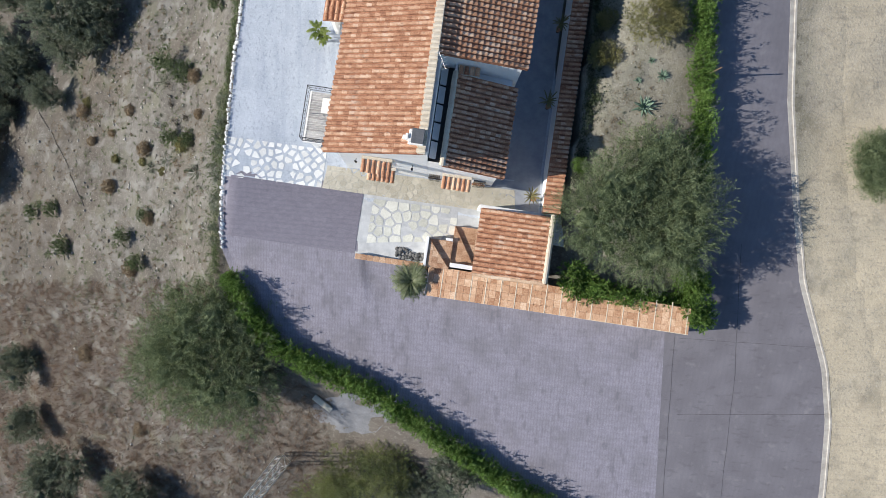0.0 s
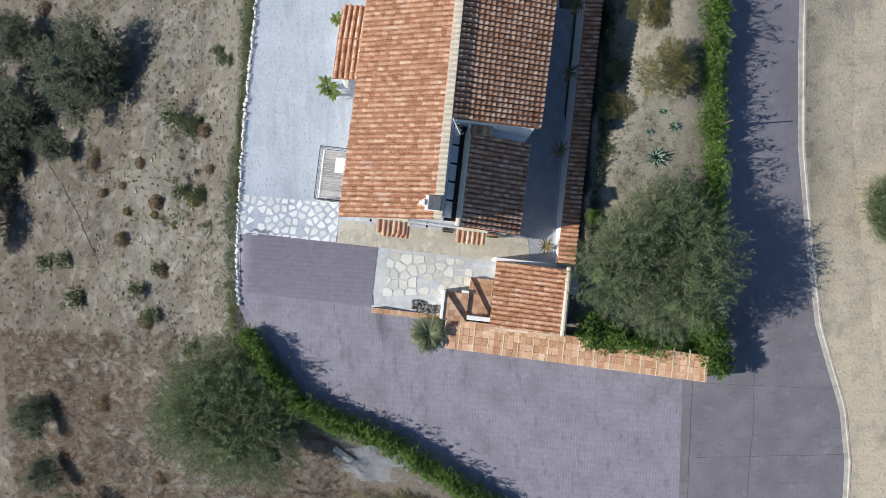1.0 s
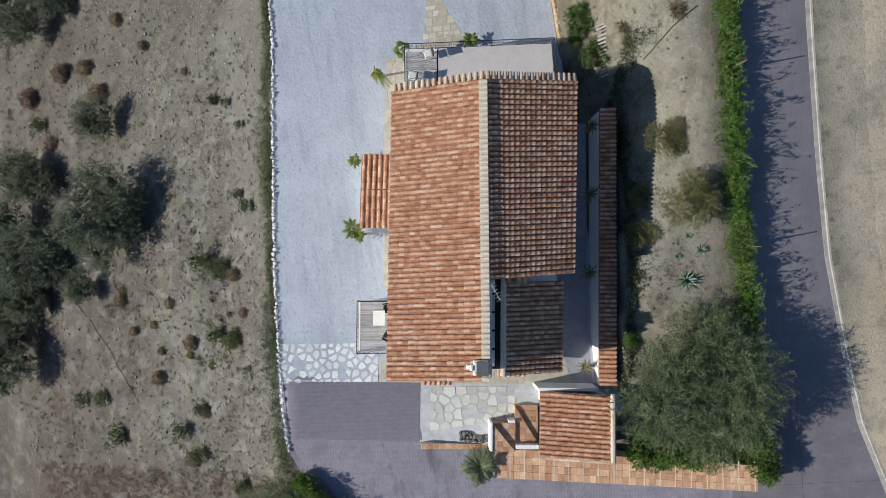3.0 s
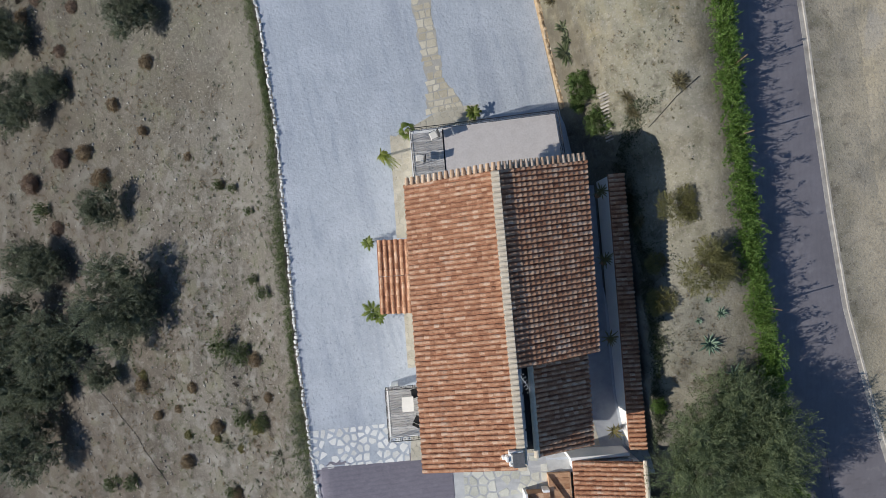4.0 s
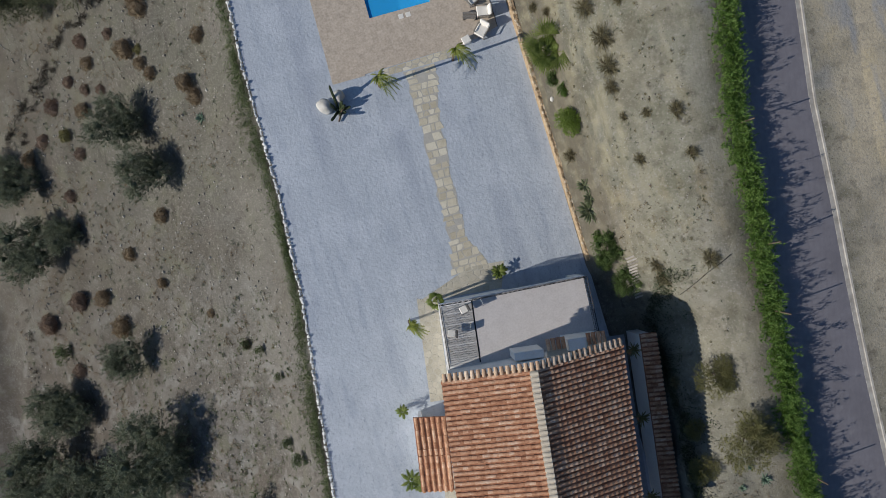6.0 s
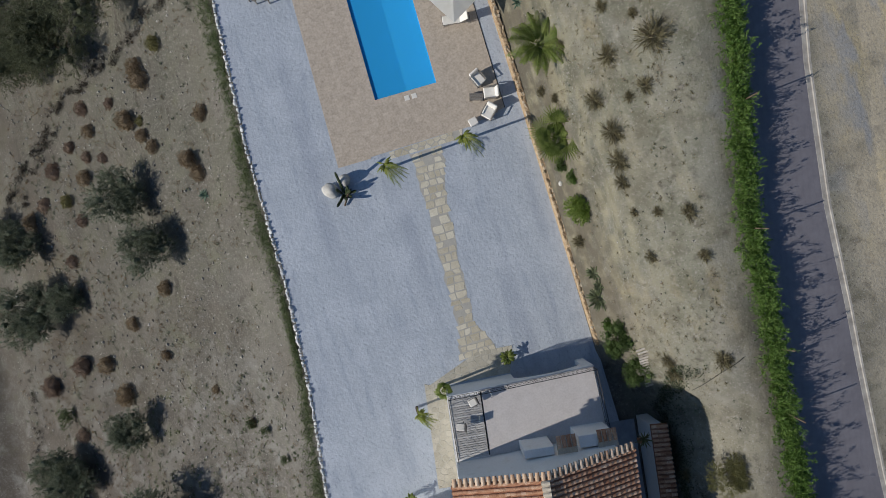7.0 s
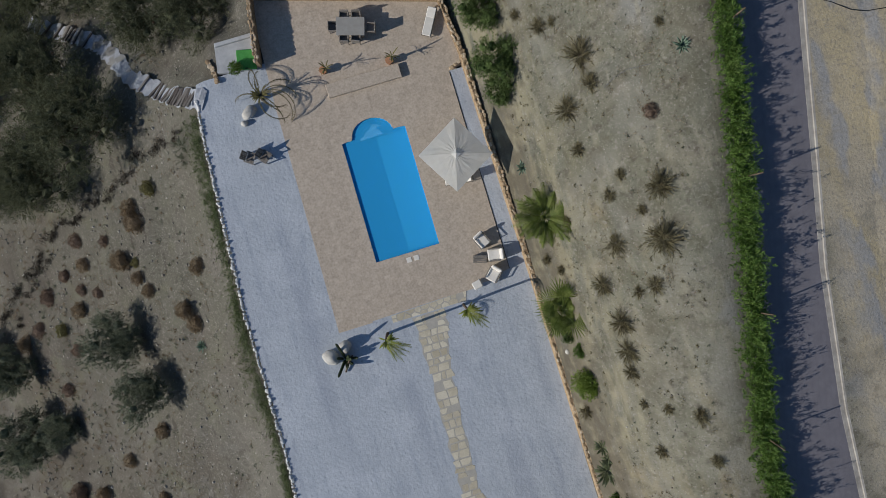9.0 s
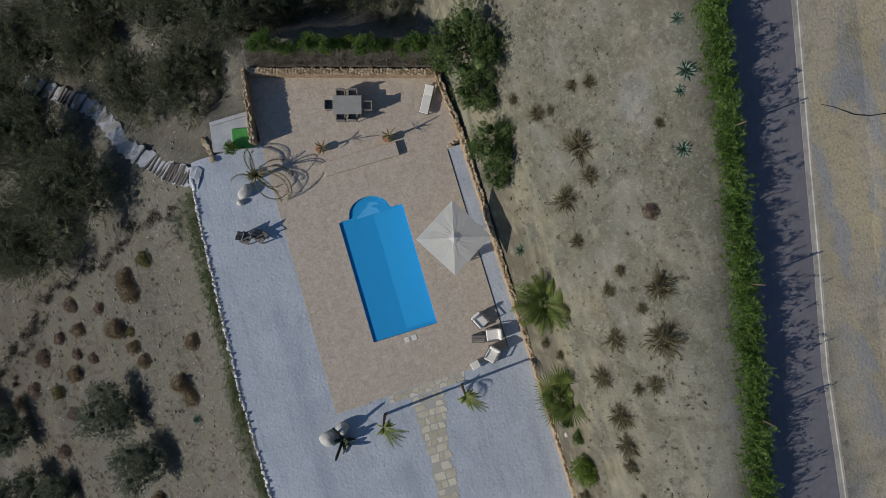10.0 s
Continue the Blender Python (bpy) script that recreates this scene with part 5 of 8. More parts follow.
# a small lean-to of tiles over the door in the upper court
hood2 = part("tile_hood", box(0.55, 1.75, 0.45, 0.98, 6.55, 6.62), mortar, house, "small clay tile hood")
for k in range(4):
    piece("hood_tile", TILE, hood2, Matrix.Translation((0.7 + 0.3 * k, 0.48, 6.62)) @ Matrix.Rotation(0.2, 4, "X") @ Matrix.Diagonal((1.3, 1.2, 1, 1)))
# north dormer blocks over the terrace
part("wall", box(1.9, 4.0, 11.42, 12.15, 2.36, 4.9, 0.03), white, house)
part("wall", box(-1.4, 0.4, 11.3, 11.8, 2.36, 4.9, 0.03), white, house)
for u0 in (0.55, 3.0):
    h = part("tile_hood", box(u0, u0 + 1.2, 11.3, 12.0, 4.95, 5.02), mortar, house, "small clay tile hood")
    for k in range(4):
        piece("hood_tile", TILE, h, Matrix.Translation((u0 + 0.15 + 0.3 * k, 12.35, 4.9)) @ pose(0, 0, 0, 0, 0, 180) @ Matrix.Rotation(0.3, 4, "X") @ Matrix.Diagonal((1.3, 1.9, 1, 1)))


def railing(parent, pts, h, step, label=""):
    """Iron railing along points (x, y, z of the floor): posts, two rails, thin bars and a band of rings."""
    rail_post = mesh_of(add_rod(bmesh.new(), (0, 0, 0), (0, 0, h), 0.022, n=6), "post", iron)
    rail_bar = mesh_of(add_rod(bmesh.new(), (0, 0, 0.08), (0, 0, h - 0.04), 0.009, n=4), "bar", iron)
    bm = bmesh.new()
    loops = []
    for k in range(10):
        t = 2 * math.pi * k / 10
        loops.append([bm.verts.new(((0.065 + o) * math.cos(t), w, (0.065 + o) * math.sin(t))) for o, w in ((-0.008, -0.007), (0.008, -0.007), (0.008, 0.007), (-0.008, 0.007))])
    for k in range(10):
        for j in range(4):
            bm.faces.new((loops[k][j], loops[k][(j + 1) % 4], loops[(k + 1) % 10][(j + 1) % 4], loops[(k + 1) % 10][j]))
    ring_me = mesh_of(bm, "ring", iron)
    for a, b in zip(pts, pts[1:]):
        a, b = Vector(a), Vector(b)
        d = b - a
        for z in (h, 0.1):
            part("rail", add_rod(bmesh.new(), a + Vector((0, 0, z)), b + Vector((0, 0, z)), 0.024 if z == h else 0.014, n=6), iron, parent, label)
        n = max(1, int(d.length / step))
        for k in range(n + 1):
            p = a + d * (k / n)
            piece("post" if k % 12 == 0 or k == n else "bar", rail_post if k % 12 == 0 or k == n else rail_bar, parent, Matrix.Translation(p))
            if k % 2 == 0 and k < n:
                piece("ring", ring_me, parent, Matrix.Translation(p + d.normalized() * step + Vector((0, 0, h * 0.55))) @ pose(0, 0, 0, 0, 0, math.degrees(math.atan2(d.y, d.x))))


# ---- balcony, west side ----
balcony = thing("balcony", HOUSE, "white balcony with grey planks and a black iron railing", "balcony")
part("slab", box(-8.1, -5.56, -3.85, -0.75, 2.95, 3.2, 0.03), white, balcony)
part("pier", box(-7.9, -7.5, -3.6, -3.2, 0.0, 2.95, 0.02), white, balcony)
part("pier", box(-7.9, -7.5, -1.3, -0.9, 0.0, 2.95, 0.02), white, balcony)
for k in range(20):
    v0 = lerp(-3.75, -0.75, k / 20)
    part("plank", box(-7.95, -5.6, v0, v0 + 0.125, 3.2, 3.235, 0.006), pale_wood, balcony)
railing(balcony, [(-5.6, -3.8, 3.2), (-8.05, -3.8, 3.2), (-8.05, -0.7, 3.2), (-5.6, -0.7, 3.2)], 1.0, 0.13)
bt = thing("balcony_table", HOUSE @ pose(-6.75, -1.7, 3.235), "small white table on the balcony", "table")
part("top", box(-0.35, 0.35, -0.45, 0.45, 0.68, 0.72, 0.015), cushion, bt)
for sx in (-0.28, 0.28):
    for sy in (-0.38, 0.38):
        part("leg", add_rod(bmesh.new(), (sx, sy, 0), (sx, sy, 0.68), 0.02), plastic, bt)


def iron_chair(m, seat_mat, label, group):
    c = thing("garden_chair", m, label, "chair", group)
    part("seat", box(-0.24, 0.24, -0.24, 0.24, 0.42, 0.48, 0.03), seat_mat, c)
    part("back", box(-0.24, 0.24, 0.20, 0.26, 0.50, 0.90, 0.02, Matrix.Rotation(-0.12, 4, "X")), iron, c)
    for sx in (-0.21, 0.21):
        for sy in (-0.21, 0.21):
            part("leg", add_rod(bmesh.new(), (sx, sy, 0), (sx * 0.9, sy * 0.9, 0.42), 0.014), iron, c)
        part("arm", add_rod(bmesh.new(), (sx * 1.15, -0.22, 0.64), (sx * 1.15, 0.22, 0.66), 0.014), iron, c)
    return c


bc = iron_chair(HOUSE @ pose(-6.25, -1.15, 3.235, 0, 0, 10), iron, "black iron chair on the balcony", "balcony chairs")
copy_thing(bc, HOUSE @ pose(-6.2, -2.75, 3.235, 0, 0, 150))

# ---- terrace details ----
for k in range(27):
    v0 = lerp(11.15, 15.0, k / 27)
    part("plank", box(-5.35, -3.34, v0, v0 + 0.125, TZ, TZ + 0.045, 0.006), pale_wood, terrace)
railing(terrace, [(-5.3, 11.2, TZ), (-5.38, 15.12, TZ), (-3.3, 15.2, TZ + 0.06), (3.9, 15.62, TZ + 0.06), (4.2, 11.5, TZ + 0.06)], 1.0, 0.14)
part("gutter", box(-3.36, -3.28, 11.2, 15.15, TZ + 0.04, TZ + 0.07), iron, terrace)
tc = iron_chair(HOUSE @ pose(-3.92, 14.68, TZ + 0.045, 0, 0, -70), cushion, "iron terrace chair with a white cushion", "terrace chairs")
copy_thing(tc, HOUSE @ pose(-4.88, 13.3, TZ + 0.045, 0, 0, -100))
# ---- drive wall coping, low wall and entrance court ----
SLAB = mesh_of(box(-0.185, 0.185, -0.175, 0.175, 0, 0.05, 0.008), "coping_slab", terracotta)
tilt_w = math.atan(0.163)
for i in range(40):
    for j in range(4):
        u, v = 0.5 + 0.3875 * (i + 0.5), lerp(-11.92, -10.05 - 0.35 * i / 40, (j + 0.5) / 4)
        piece("coping_slab", SLAB, strip, Matrix.Translation((u, v, strip_top(u) - 0.05)) @ Matrix.Rotation(-tilt_w, 4, "Y") @ Matrix.Diagonal((1.04, (1.87 - 0.35 * i / 40) / 4 / 0.355, 1, 1)))
JOINT = mesh_of(box(-0.028, 0.028, -0.76, 1.0, 0, 0.058, 0.006), "joint_ridge", mortar)
for i in range(18):
    u = 0.55 + 0.9 * i
    if u < 16:
        piece("joint_ridge", JOINT, strip, Matrix.Translation((u, -11.17, strip_top(u) - 0.045)) @ Matrix.Rotation(-tilt_w, 4, "Y"))
low_wall = thing("low_wall", HOUSE, "low white wall with a terracotta coping", "wall")
part("wall", box(-4.2, 0.4, -10.28, -9.98, 0.1, 1.0), white, low_wall)
for k in range(12):
    piece("coping_slab", SLAB, low_wall, Matrix.Translation((-4.0 + 0.385 * k, -10.13, 1.0)))
court = thing("entrance_court", HOUSE, "raised terracotta-capped entrance walls beside the porch", "court")


def winder(outline, z0, z1):
    """A stair tread of any outline, tiled with terracotta slabs cut to fit."""
    part("tread", prism(outline, z0, z1 - 0.035), terracotta, court)
    for i in range(-1, 6):
        for j in range(-1, 6):
            x0, y0 = 0.25 + 0.36 * (i if outline[0][0] < 1.7 else i + 4), -10.2 + 0.36 * (j if outline[0][0] < 1.7 else j + 1)
            cell = [(x0, y0), (x0 + 0.35, y0), (x0 + 0.35, y0 + 0.35), (x0, y0 + 0.35)]
            for (ax, ay), (bx, by) in zip(outline, outline[1:] + outline[:1]):
                ln = math.hypot(bx - ax, by - ay)
                if len(cell) > 2:
                    cell = clip_poly(cell, ax, ay, (by - ay) / ln, -(bx - ax) / ln)
            if len(cell) > 2 and max(p[0] for p in cell) - min(p[0] for p in cell) > 0.05:
                part("paving_slab", prism(cell, z1 - 0.034, z1), terracotta, court)


winder([(0.30, -8.42), (0.30, -10.15), (1.74, -10.15)], 0.1, 2.20)
winder([(0.31, -8.40), (1.75, -10.13), (1.75, -8.40)], 0.1, 2.0)
winder([(1.76, -7.40), (1.76, -9.70), (3.20, -9.70)], 0.1, 1.86)
winder([(1.77, -7.38), (3.21, -9.68), (3.21, -7.38)], 0.1, 1.70)
part("wall", box(0.12, 0.29, -10.15, -8.30, 0.1, 2.28, 0.02), white, court)
part("wall", box(1.30, 1.74, -8.39, -8.22, 0.1, 2.08, 0.02), white, court)
part("wall", box(1.76, 3.2, -9.98, -9.71, 0.1, 2.25, 0.02), white, court)

# ---- pool terrace ----
deck = thing("pool_terrace", pose(0, 0, 0), "pink-beige paved pool terrace", "terrace", kind="structure")
DECK = [(-5.85, 41.95), (3.3, 42.15), (6.03, 42.7), (6.03, 56.3), (7.1, 56.5), (6.95, 60.9), (-5.2, 64.5), (-5.55, 57.0)]


def in_poly(x, y, poly):
    c = False
    for (ax, ay), (bx, by) in zip(poly, poly[1:] + poly[:1]):
        if (ay > y) != (by > y) and x < (bx - ax) * (y - ay) / (by - ay) + ax:
            c = not c
    return c


tv, tf = [], []
rnd = random.Random(9)
TS = 0.40
slabs, cut = [], []
for i in range(34):
    for j in range(58):
        x0, y0 = -6.0 + i * TS, 41.8 + j * TS
        cx, cy = x0 + TS / 2, y0 + TS / 2
        square = [(cx - TS / 2, cy - TS / 2), (cx + TS / 2, cy - TS / 2), (cx + TS / 2, cy + TS / 2), (cx - TS / 2, cy + TS / 2)]
        inside = [in_poly(x, y, DECK) for x, y in square]
        if not any(inside):
            continue
        if not all(inside):
            # slabs sawn off along the straight edges
            ring = square
            for (ax, ay), (bx, by) in zip(DECK, DECK[1:] + DECK[:1]):
                if ax > 5.9 and (bx > 6.5 or ax > 6.5) and cy < 56.3 or cy > 56.3 and ay == 42.7:
                    continue

                def side(q):
                    return (bx - ax) * (q[1] - ay) - (by - ay) * (q[0] - ax)
                kept = []
                for p0, p1 in zip(ring, ring[1:] + ring[:1]):
                    s0, s1 = side(p0), side(p1)
                    if s0 >= 0:
                        kept.append(p0)
                    if (s0 >= 0) != (s1 >= 0):
                        f = s0 / (s0 - s1)
                        kept.append((lerp(p0[0], p1[0], f), lerp(p0[1], p1[1], f)))
                ring = kept
                if len(ring) < 3:
                    break
            if len(ring) > 2:
                cut.append(ring)
            continue
        # keep clear of the basin, with its own coping round it
        if -2.5 < cx < 2.5 and 45.3 < cy < 53.95 or (abs(cx) < 1.75 and cy < 55.15 and cy > 45.3):
            continue
        slabs.append((cx, cy))
SLAB_D = mesh_of(box(-TS / 2 + 0.002, TS / 2 - 0.002, -TS / 2 + 0.002, TS / 2 - 0.002, -0.05, 0.03, 0.002), "paving_slab", deck_mat)
near = sorted(range(len(slabs)), key=lambda k: math.hypot(slabs[k][0], slabs[k][1] - 50))
for k in near[:300]:
    piece("paving_slab", SLAB_D, deck, pose(slabs[k][0], slabs[k][1], rnd.uniform(-0.003, 0.003)))
co = [v.co.copy() for v in SLAB_D.vertices]
fs = [tuple(p.vertices) for p in SLAB_D.polygons]
for k in near[300:]:
    b = len(tv)
    o = Vector((slabs[k][0], slabs[k][1], rnd.uniform(-0.003, 0.003)))
    tv += [c + o for c in co]
    tf += [tuple(b + c for c in f) for f in fs]
for ring in cut:
    b, m = len(tv), len(ring)
    tv += [(x, y, -0.05) for x, y in ring] + [(x, y, 0.03) for x, y in ring]
    tf.append(tuple(range(b + m, b + 2 * m)))
    tf += [(b + c, b + (c + 1) % m, b + m + (c + 1) % m, b + m + c) for c in range(m)]
deck_joined = material("pink_beige_paving_field", [(0.37, 0.312, 0.256), (0.485, 0.412, 0.336), (0.595, 0.517, 0.430)], 3.2, 0.85, 0.15, 40, fine=7.0, island=0.10)
rest = raw("paving_slabs", tv, tf, deck_joined, deck)
rest["kind"] = "stuff"
bm = bmesh.new()


def span(poly, y):
    xs = sorted(lerp(ax, bx, (y - ay) / (by - ay)) for (ax, ay), (bx, by) in zip(poly, poly[1:] + poly[:1]) if (ay > y) != (by > y))
    return (xs[0], xs[-1]) if len(xs) > 1 else None


for k in range(115):
    y0 = 41.9 + 0.2 * k
    got = span(DECK, y0 + 0.1)
    if not got:
        continue
    runs = [got]
    if 45.4 < y0 < 53.6:
        runs = [(got[0], -2.3), (2.3, got[1])]
    elif 53.6 <= y0 < 54.9:
        half = 1.36 * math.sqrt(max(0.0, 1 - ((y0 - 53.75) / 1.05) ** 2)) + 0.05
        runs = [(got[0], -half), (half, got[1])]
    for x0, x1 in runs:
        bm.faces.new([bm.verts.new(p) for p in ((x0, y0, 0.022), (x1, y0, 0.022), (x1, y0 + 0.2, 0.022), (x0, y0 + 0.2, 0.022))])
part("joint_bed", bm, deck_mat, deck)
# coping round the basin
ring_o = []
for k, (x, y) in enumerate(POOL):
    if y > 53.66:
        d = Vector((x, y - 53.75)).normalized() * 0.42
    else:
        d = Vector((math.copysign(0.42, x), -0.42 if y < 50 else 0.12))
    ring_o.append((x + d.x, y + d.y))
bm = bmesh.new()
for k in range(len(POOL)):
    q = (k + 1) % len(POOL)
    a, b, c, d = POOL[k], POOL[q], ring_o[q], ring_o[k]
    lo = [bm.verts.new((p[0], p[1], -0.06)) for p in (a, b, c, d)]
    hi = [bm.verts.new((p[0], p[1], 0.033)) for p in (a, b, c, d)]
    bm.faces.new(hi)
    bm.faces.new((lo[0], lo[1], hi[1], hi[0]))
    bm.faces.new((lo[2], lo[3], hi[3], hi[2]))
bmesh.ops.recalc_face_normals(bm, faces=bm.faces)
part("coping", bm, deck_mat, pool, "pink-beige pool coping")
for x in (-0.1, 0.4):
    part("skimmer_lid", box(x - 0.17, x + 0.17, 45.0, 45.33, 0.036, 0.05, 0.01), cushion, pool, "white square skimmer lid", at=pose(0, -0.02, 0))
drain = thing("drain_channel", pose(0, 0, 0), "narrow dark drain along the paving edge", "drain", kind="structure")
part("slot", box(6.034, 6.075, 42.7, 56.2, 0.0, 0.03), iron, drain)
bench = thing("raised_edge", pose(0, 0, 0), "low paved step between the two parts of the terrace", "step", kind="structure")
part("step", box(-2.0, 2.95, 56.75, 57.65, 0.03, 0.30, 0.02), deck_mat, bench)

# ---- stone walls ----
stone_mes = []
for s in range(5):
    bm = bmesh.new()
    bmesh.ops.create_icosphere(bm, subdivisions=1, radius=0.5)
    r2 = random.Random(40 + s)
    for v in bm.verts:
        v.co = Vector((max(-0.42, min(0.42, v.co.x * 1.3)), max(-0.42, min(0.42, v.co.y * 1.3)), max(-0.4, min(0.4, v.co.z * 1.3)))) * r2.uniform(0.9, 1.15)
    stone_mes.append(bm)
STONES = [mesh_of(b, "stone", stone) for b in stone_mes]


def stone_wall(name, a, b, width, height, label, size=0.42, rows=1, seed=1, batter=0.0):
    w = thing(name, pose(0, 0, 0), label, "wall")
    a, b = Vector(a), Vector(b)
    d = (b - a)
    n = max(1, int(d.length / size))
    t = d.normalized()
    nor = Vector((-t.y, t.x))
    r2 = random.Random(seed)
    zs = [zat(a.x, a.y), zat(b.x, b.y)]
    o = nor * (width / 2 - 0.04)
    za, zb = zs[0], zs[1]
    q = o + nor * batter
    part("core", solid([(a.x - o.x, a.y - o.y, za - 0.4), (b.x - o.x, b.y - o.y, zb - 0.4), (b.x + q.x, b.y + q.y, zb - 0.4), (a.x + q.x, a.y + q.y, za - 0.4)],
                       [(a.x - o.x, a.y - o.y, za + height - 0.1), (b.x - o.x, b.y - o.y, zb + height - 0.1), (b.x + o.x, b.y + o.y, zb + height - 0.1), (a.x + o.x, a.y + o.y, za + height - 0.1)]), stone, w)
    for k in range(n):
        for j in range(rows):
            f = (k + 0.5 + r2.uniform(-0.15, 0.15)) / n
            p = a + d * f + nor * (((j + 0.5) / rows - 0.5) * width + r2.uniform(-0.06, 0.06))
            z = lerp(za, zb, f) + height - 0.1
            m = pose(p.x, p.y, z, r2.uniform(-8, 8), r2.uniform(-8, 8), math.degrees(math.atan2(d.y, d.x)) + r2.uniform(-28, 28))
            piece("stone", STONES[r2.randrange(5)], w, m @ Matrix.Diagonal((size * r2.uniform(0.7, 1.5), width / rows * r2.uniform(0.85, 1.3), r2.uniform(0.10, 0.19), 1)))
    return w


stone_wall("garden_wall", (7.45, 25.6), (7.35, 43.0), 0.34, 0.55, "low wall of orange-brown dry stone below the bank", 0.27, 2, 2, 0.16)
stone_wall("garden_wall", (7.35, 43.0), (7.15, 57.0), 0.34, 0.6, "low wall of orange-brown dry stone beside the pool terrace", 0.27, 2, 3, 0.16)
stone_wall("garden_wall", (7.15, 57.0), (6.75, 61.3), 0.34, 0.6, "low dry-stone wall under dark shrubs", 0.27, 2, 4, 0.1)
stone_wall("terrace_wall", (6.75, 61.1), (-4.75, 64.55), 0.40, 0.85, "rubble wall of orange-brown dry stone closing the terrace", 0.2, 3, 5, 0.12)
stone_wall("terrace_wall", (-4.95, 64.75), (-5.72, 60.0), 0.30, 1.15, "dry-stone wall beside the paved terrace", 0.22, 2, 6)
stone_wall("return_wall", (6.1, 56.4), (7.0, 56.7), 0.25, 0.3, "short pale return of the stone wall", 0.3, 1, 7)
stone_wall("stair_wall", (-8.6, 59.8), (-9.0, 61.6), 0.3, 0.3, "broken edge of pale stones beside the platform", 0.3, 1, 8)

# raised bed of dry earth behind the rubble wall
bed = thing("planting_bed", pose(0, 0, 0), "raised bed of brown earth behind the rubble wall", "planting bed", kind="structure")
part("earth", prism([(-4.75, 64.85), (6.9, 61.38), (7.6, 63.3), (-4.6, 66.7)], -0.6, 0.66, 0.05), soil, bed)
rs = np.random.RandomState(91)
bf, bw = rs.uniform(0, 1, 900), rs.uniform(0.05, 1.0, 900) ** 1.6
bc_ = np.stack([lerp(-4.7, 6.9, bf), lerp(64.95, 61.5, bf) + 1.5 * bw, np.full(900, 0.66)], -1)
bc_ = np.repeat(bc_, 10, 0) + rs.normal(0, 0.09, (9000, 3)) * np.array([1, 1, 0.3])
tagged(new("bed_grass", leaf_mesh("bed_grass", bc_, np.tile([[0, 0, 0.7]], (len(bc_), 1)), 0.15, 0.012, leaf_dry, rs, 0, 0.7)), "dry brown growth on the raised bed", "dry grass", kind="stuff")

# whitewashed stones along the gravel edge
edging = thing("stone_edging", pose(0, 0, 0), "row of whitewashed stones along the gravel edge", "edging")
WHITE = []
for s in range(5):
    bm = bmesh.new()
    bmesh.ops.create_icosphere(bm, subdivisions=1, radius=0.5)
    r2 = random.Random(70 + s)
    for v in bm.verts:
        v.co *= r2.uniform(0.78, 1.15)
    WHITE.append(mesh_of(bm, "edging_stone", rock_white))
r2 = random.Random(3)
y = 1.2
k = 0
while y < 59.3 and k < 300:
    x = float(np.interp(y, RIM_Y, RIM_X)) + 0.15 + r2.uniform(-0.05, 0.05)
    s = r2.uniform(0.15, 0.33)
    piece("edging_stone", WHITE[k % 5], edging, pose(x, y, zat(x + 0.4, y) + 0.01, r2.uniform(0, 360), 0, r2.uniform(0, 360)) @ Matrix.Diagonal((s, s * 1.2, s * 0.8, 1)))
    y += s * r2.uniform(0.72, 1.0)
    k += 1

# ---- furniture ----
PIC = -16.5      # the furniture stands square to this bearing


def rattan_chair(m):
    c = thing("dining_chair", m, "dark grey rattan dining armchair", "chair", "chairs round the dining table")
    part("seat", box(-0.27, 0.27, -0.26, 0.26, 0.36, 0.44, 0.02), rattan, c)
    part("backrest", box(-0.29, 0.29, 0.22, 0.29, 0.40, 0.88, 0.02), rattan, c)
    for s in (-1, 1):
        part("armrest", box(s * 0.28 - 0.035, s * 0.28 + 0.035, -0.26, 0.24, 0.40, 0.66, 0.015), rattan, c)
        for sy in (-0.22, 0.22):
            part("leg", box(s * 0.25 - 0.02, s * 0.25 + 0.02, sy - 0.02, sy + 0.02, 0, 0.37), rattan, c)
    return c


tbl = pose(0.68, 60.68, 0.03, 0, 0, PIC)
table = thing("dining_table", tbl, "grey-topped rattan dining table on the pool terrace", "table")
part("top", box(-0.92, 0.92, -0.60, 0.60, 0.70, 0.745, 0.012), grey_top, table)
part("apron", box(-0.85, 0.85, -0.53, 0.53, 0.60, 0.70), rattan, table)
for sx in (-0.8, 0.8):
    for sy in (-0.48, 0.48):
        part("leg", box(sx - 0.04, sx + 0.04, sy - 0.04, sy + 0.04, 0, 0.6), rattan, table)
spots = ((-0.42, 0.72, 0), (0.36, 0.74, 4), (-0.42, -0.74, 180), (0.34, -0.72, 176), (-1.16, 0.02, 90), (1.32, -0.02, -90))
first_chair = None
for x, y, r in spots:
    m = tbl @ pose(x, y, 0, 0, 0, r)
    first_chair = copy_thing(first_chair, m) if first_chair else rattan_chair(m)


def chaise(m, mattress, label, back=28.0):
    c = thing("sun_lounger", m, label, "sun lounger", "sun loungers")
    part("frame", add_box(add_box(add_box(box(-0.33, -0.28, -0.95, 0.95, 0.26, 0.31, 0.008), 0.28, 0.33, -0.95, 0.95, 0.26, 0.31, 0.008), -0.3, 0.3, -0.95, -0.90, 0.26, 0.31), -0.3, 0.3, 0.90, 0.95, 0.26, 0.31), rattan, c)
    part("mattress", box(-0.29, 0.29, -0.92, 0.30, 0.31, 0.39, 0.03), mattress, c)
    part("backrest", box(-0.29, 0.29, 0.0, 0.68, 0.0, 0.08, 0.03, pose(0, 0.28, 0.32, back)), mattress, c)
    for sx in (-0.3, 0.3):
        for sy in (-0.85, 0.85):
            part("leg", box(sx - 0.02, sx + 0.02, sy - 0.02, sy + 0.02, 0, 0.27), rattan, c)
    return c


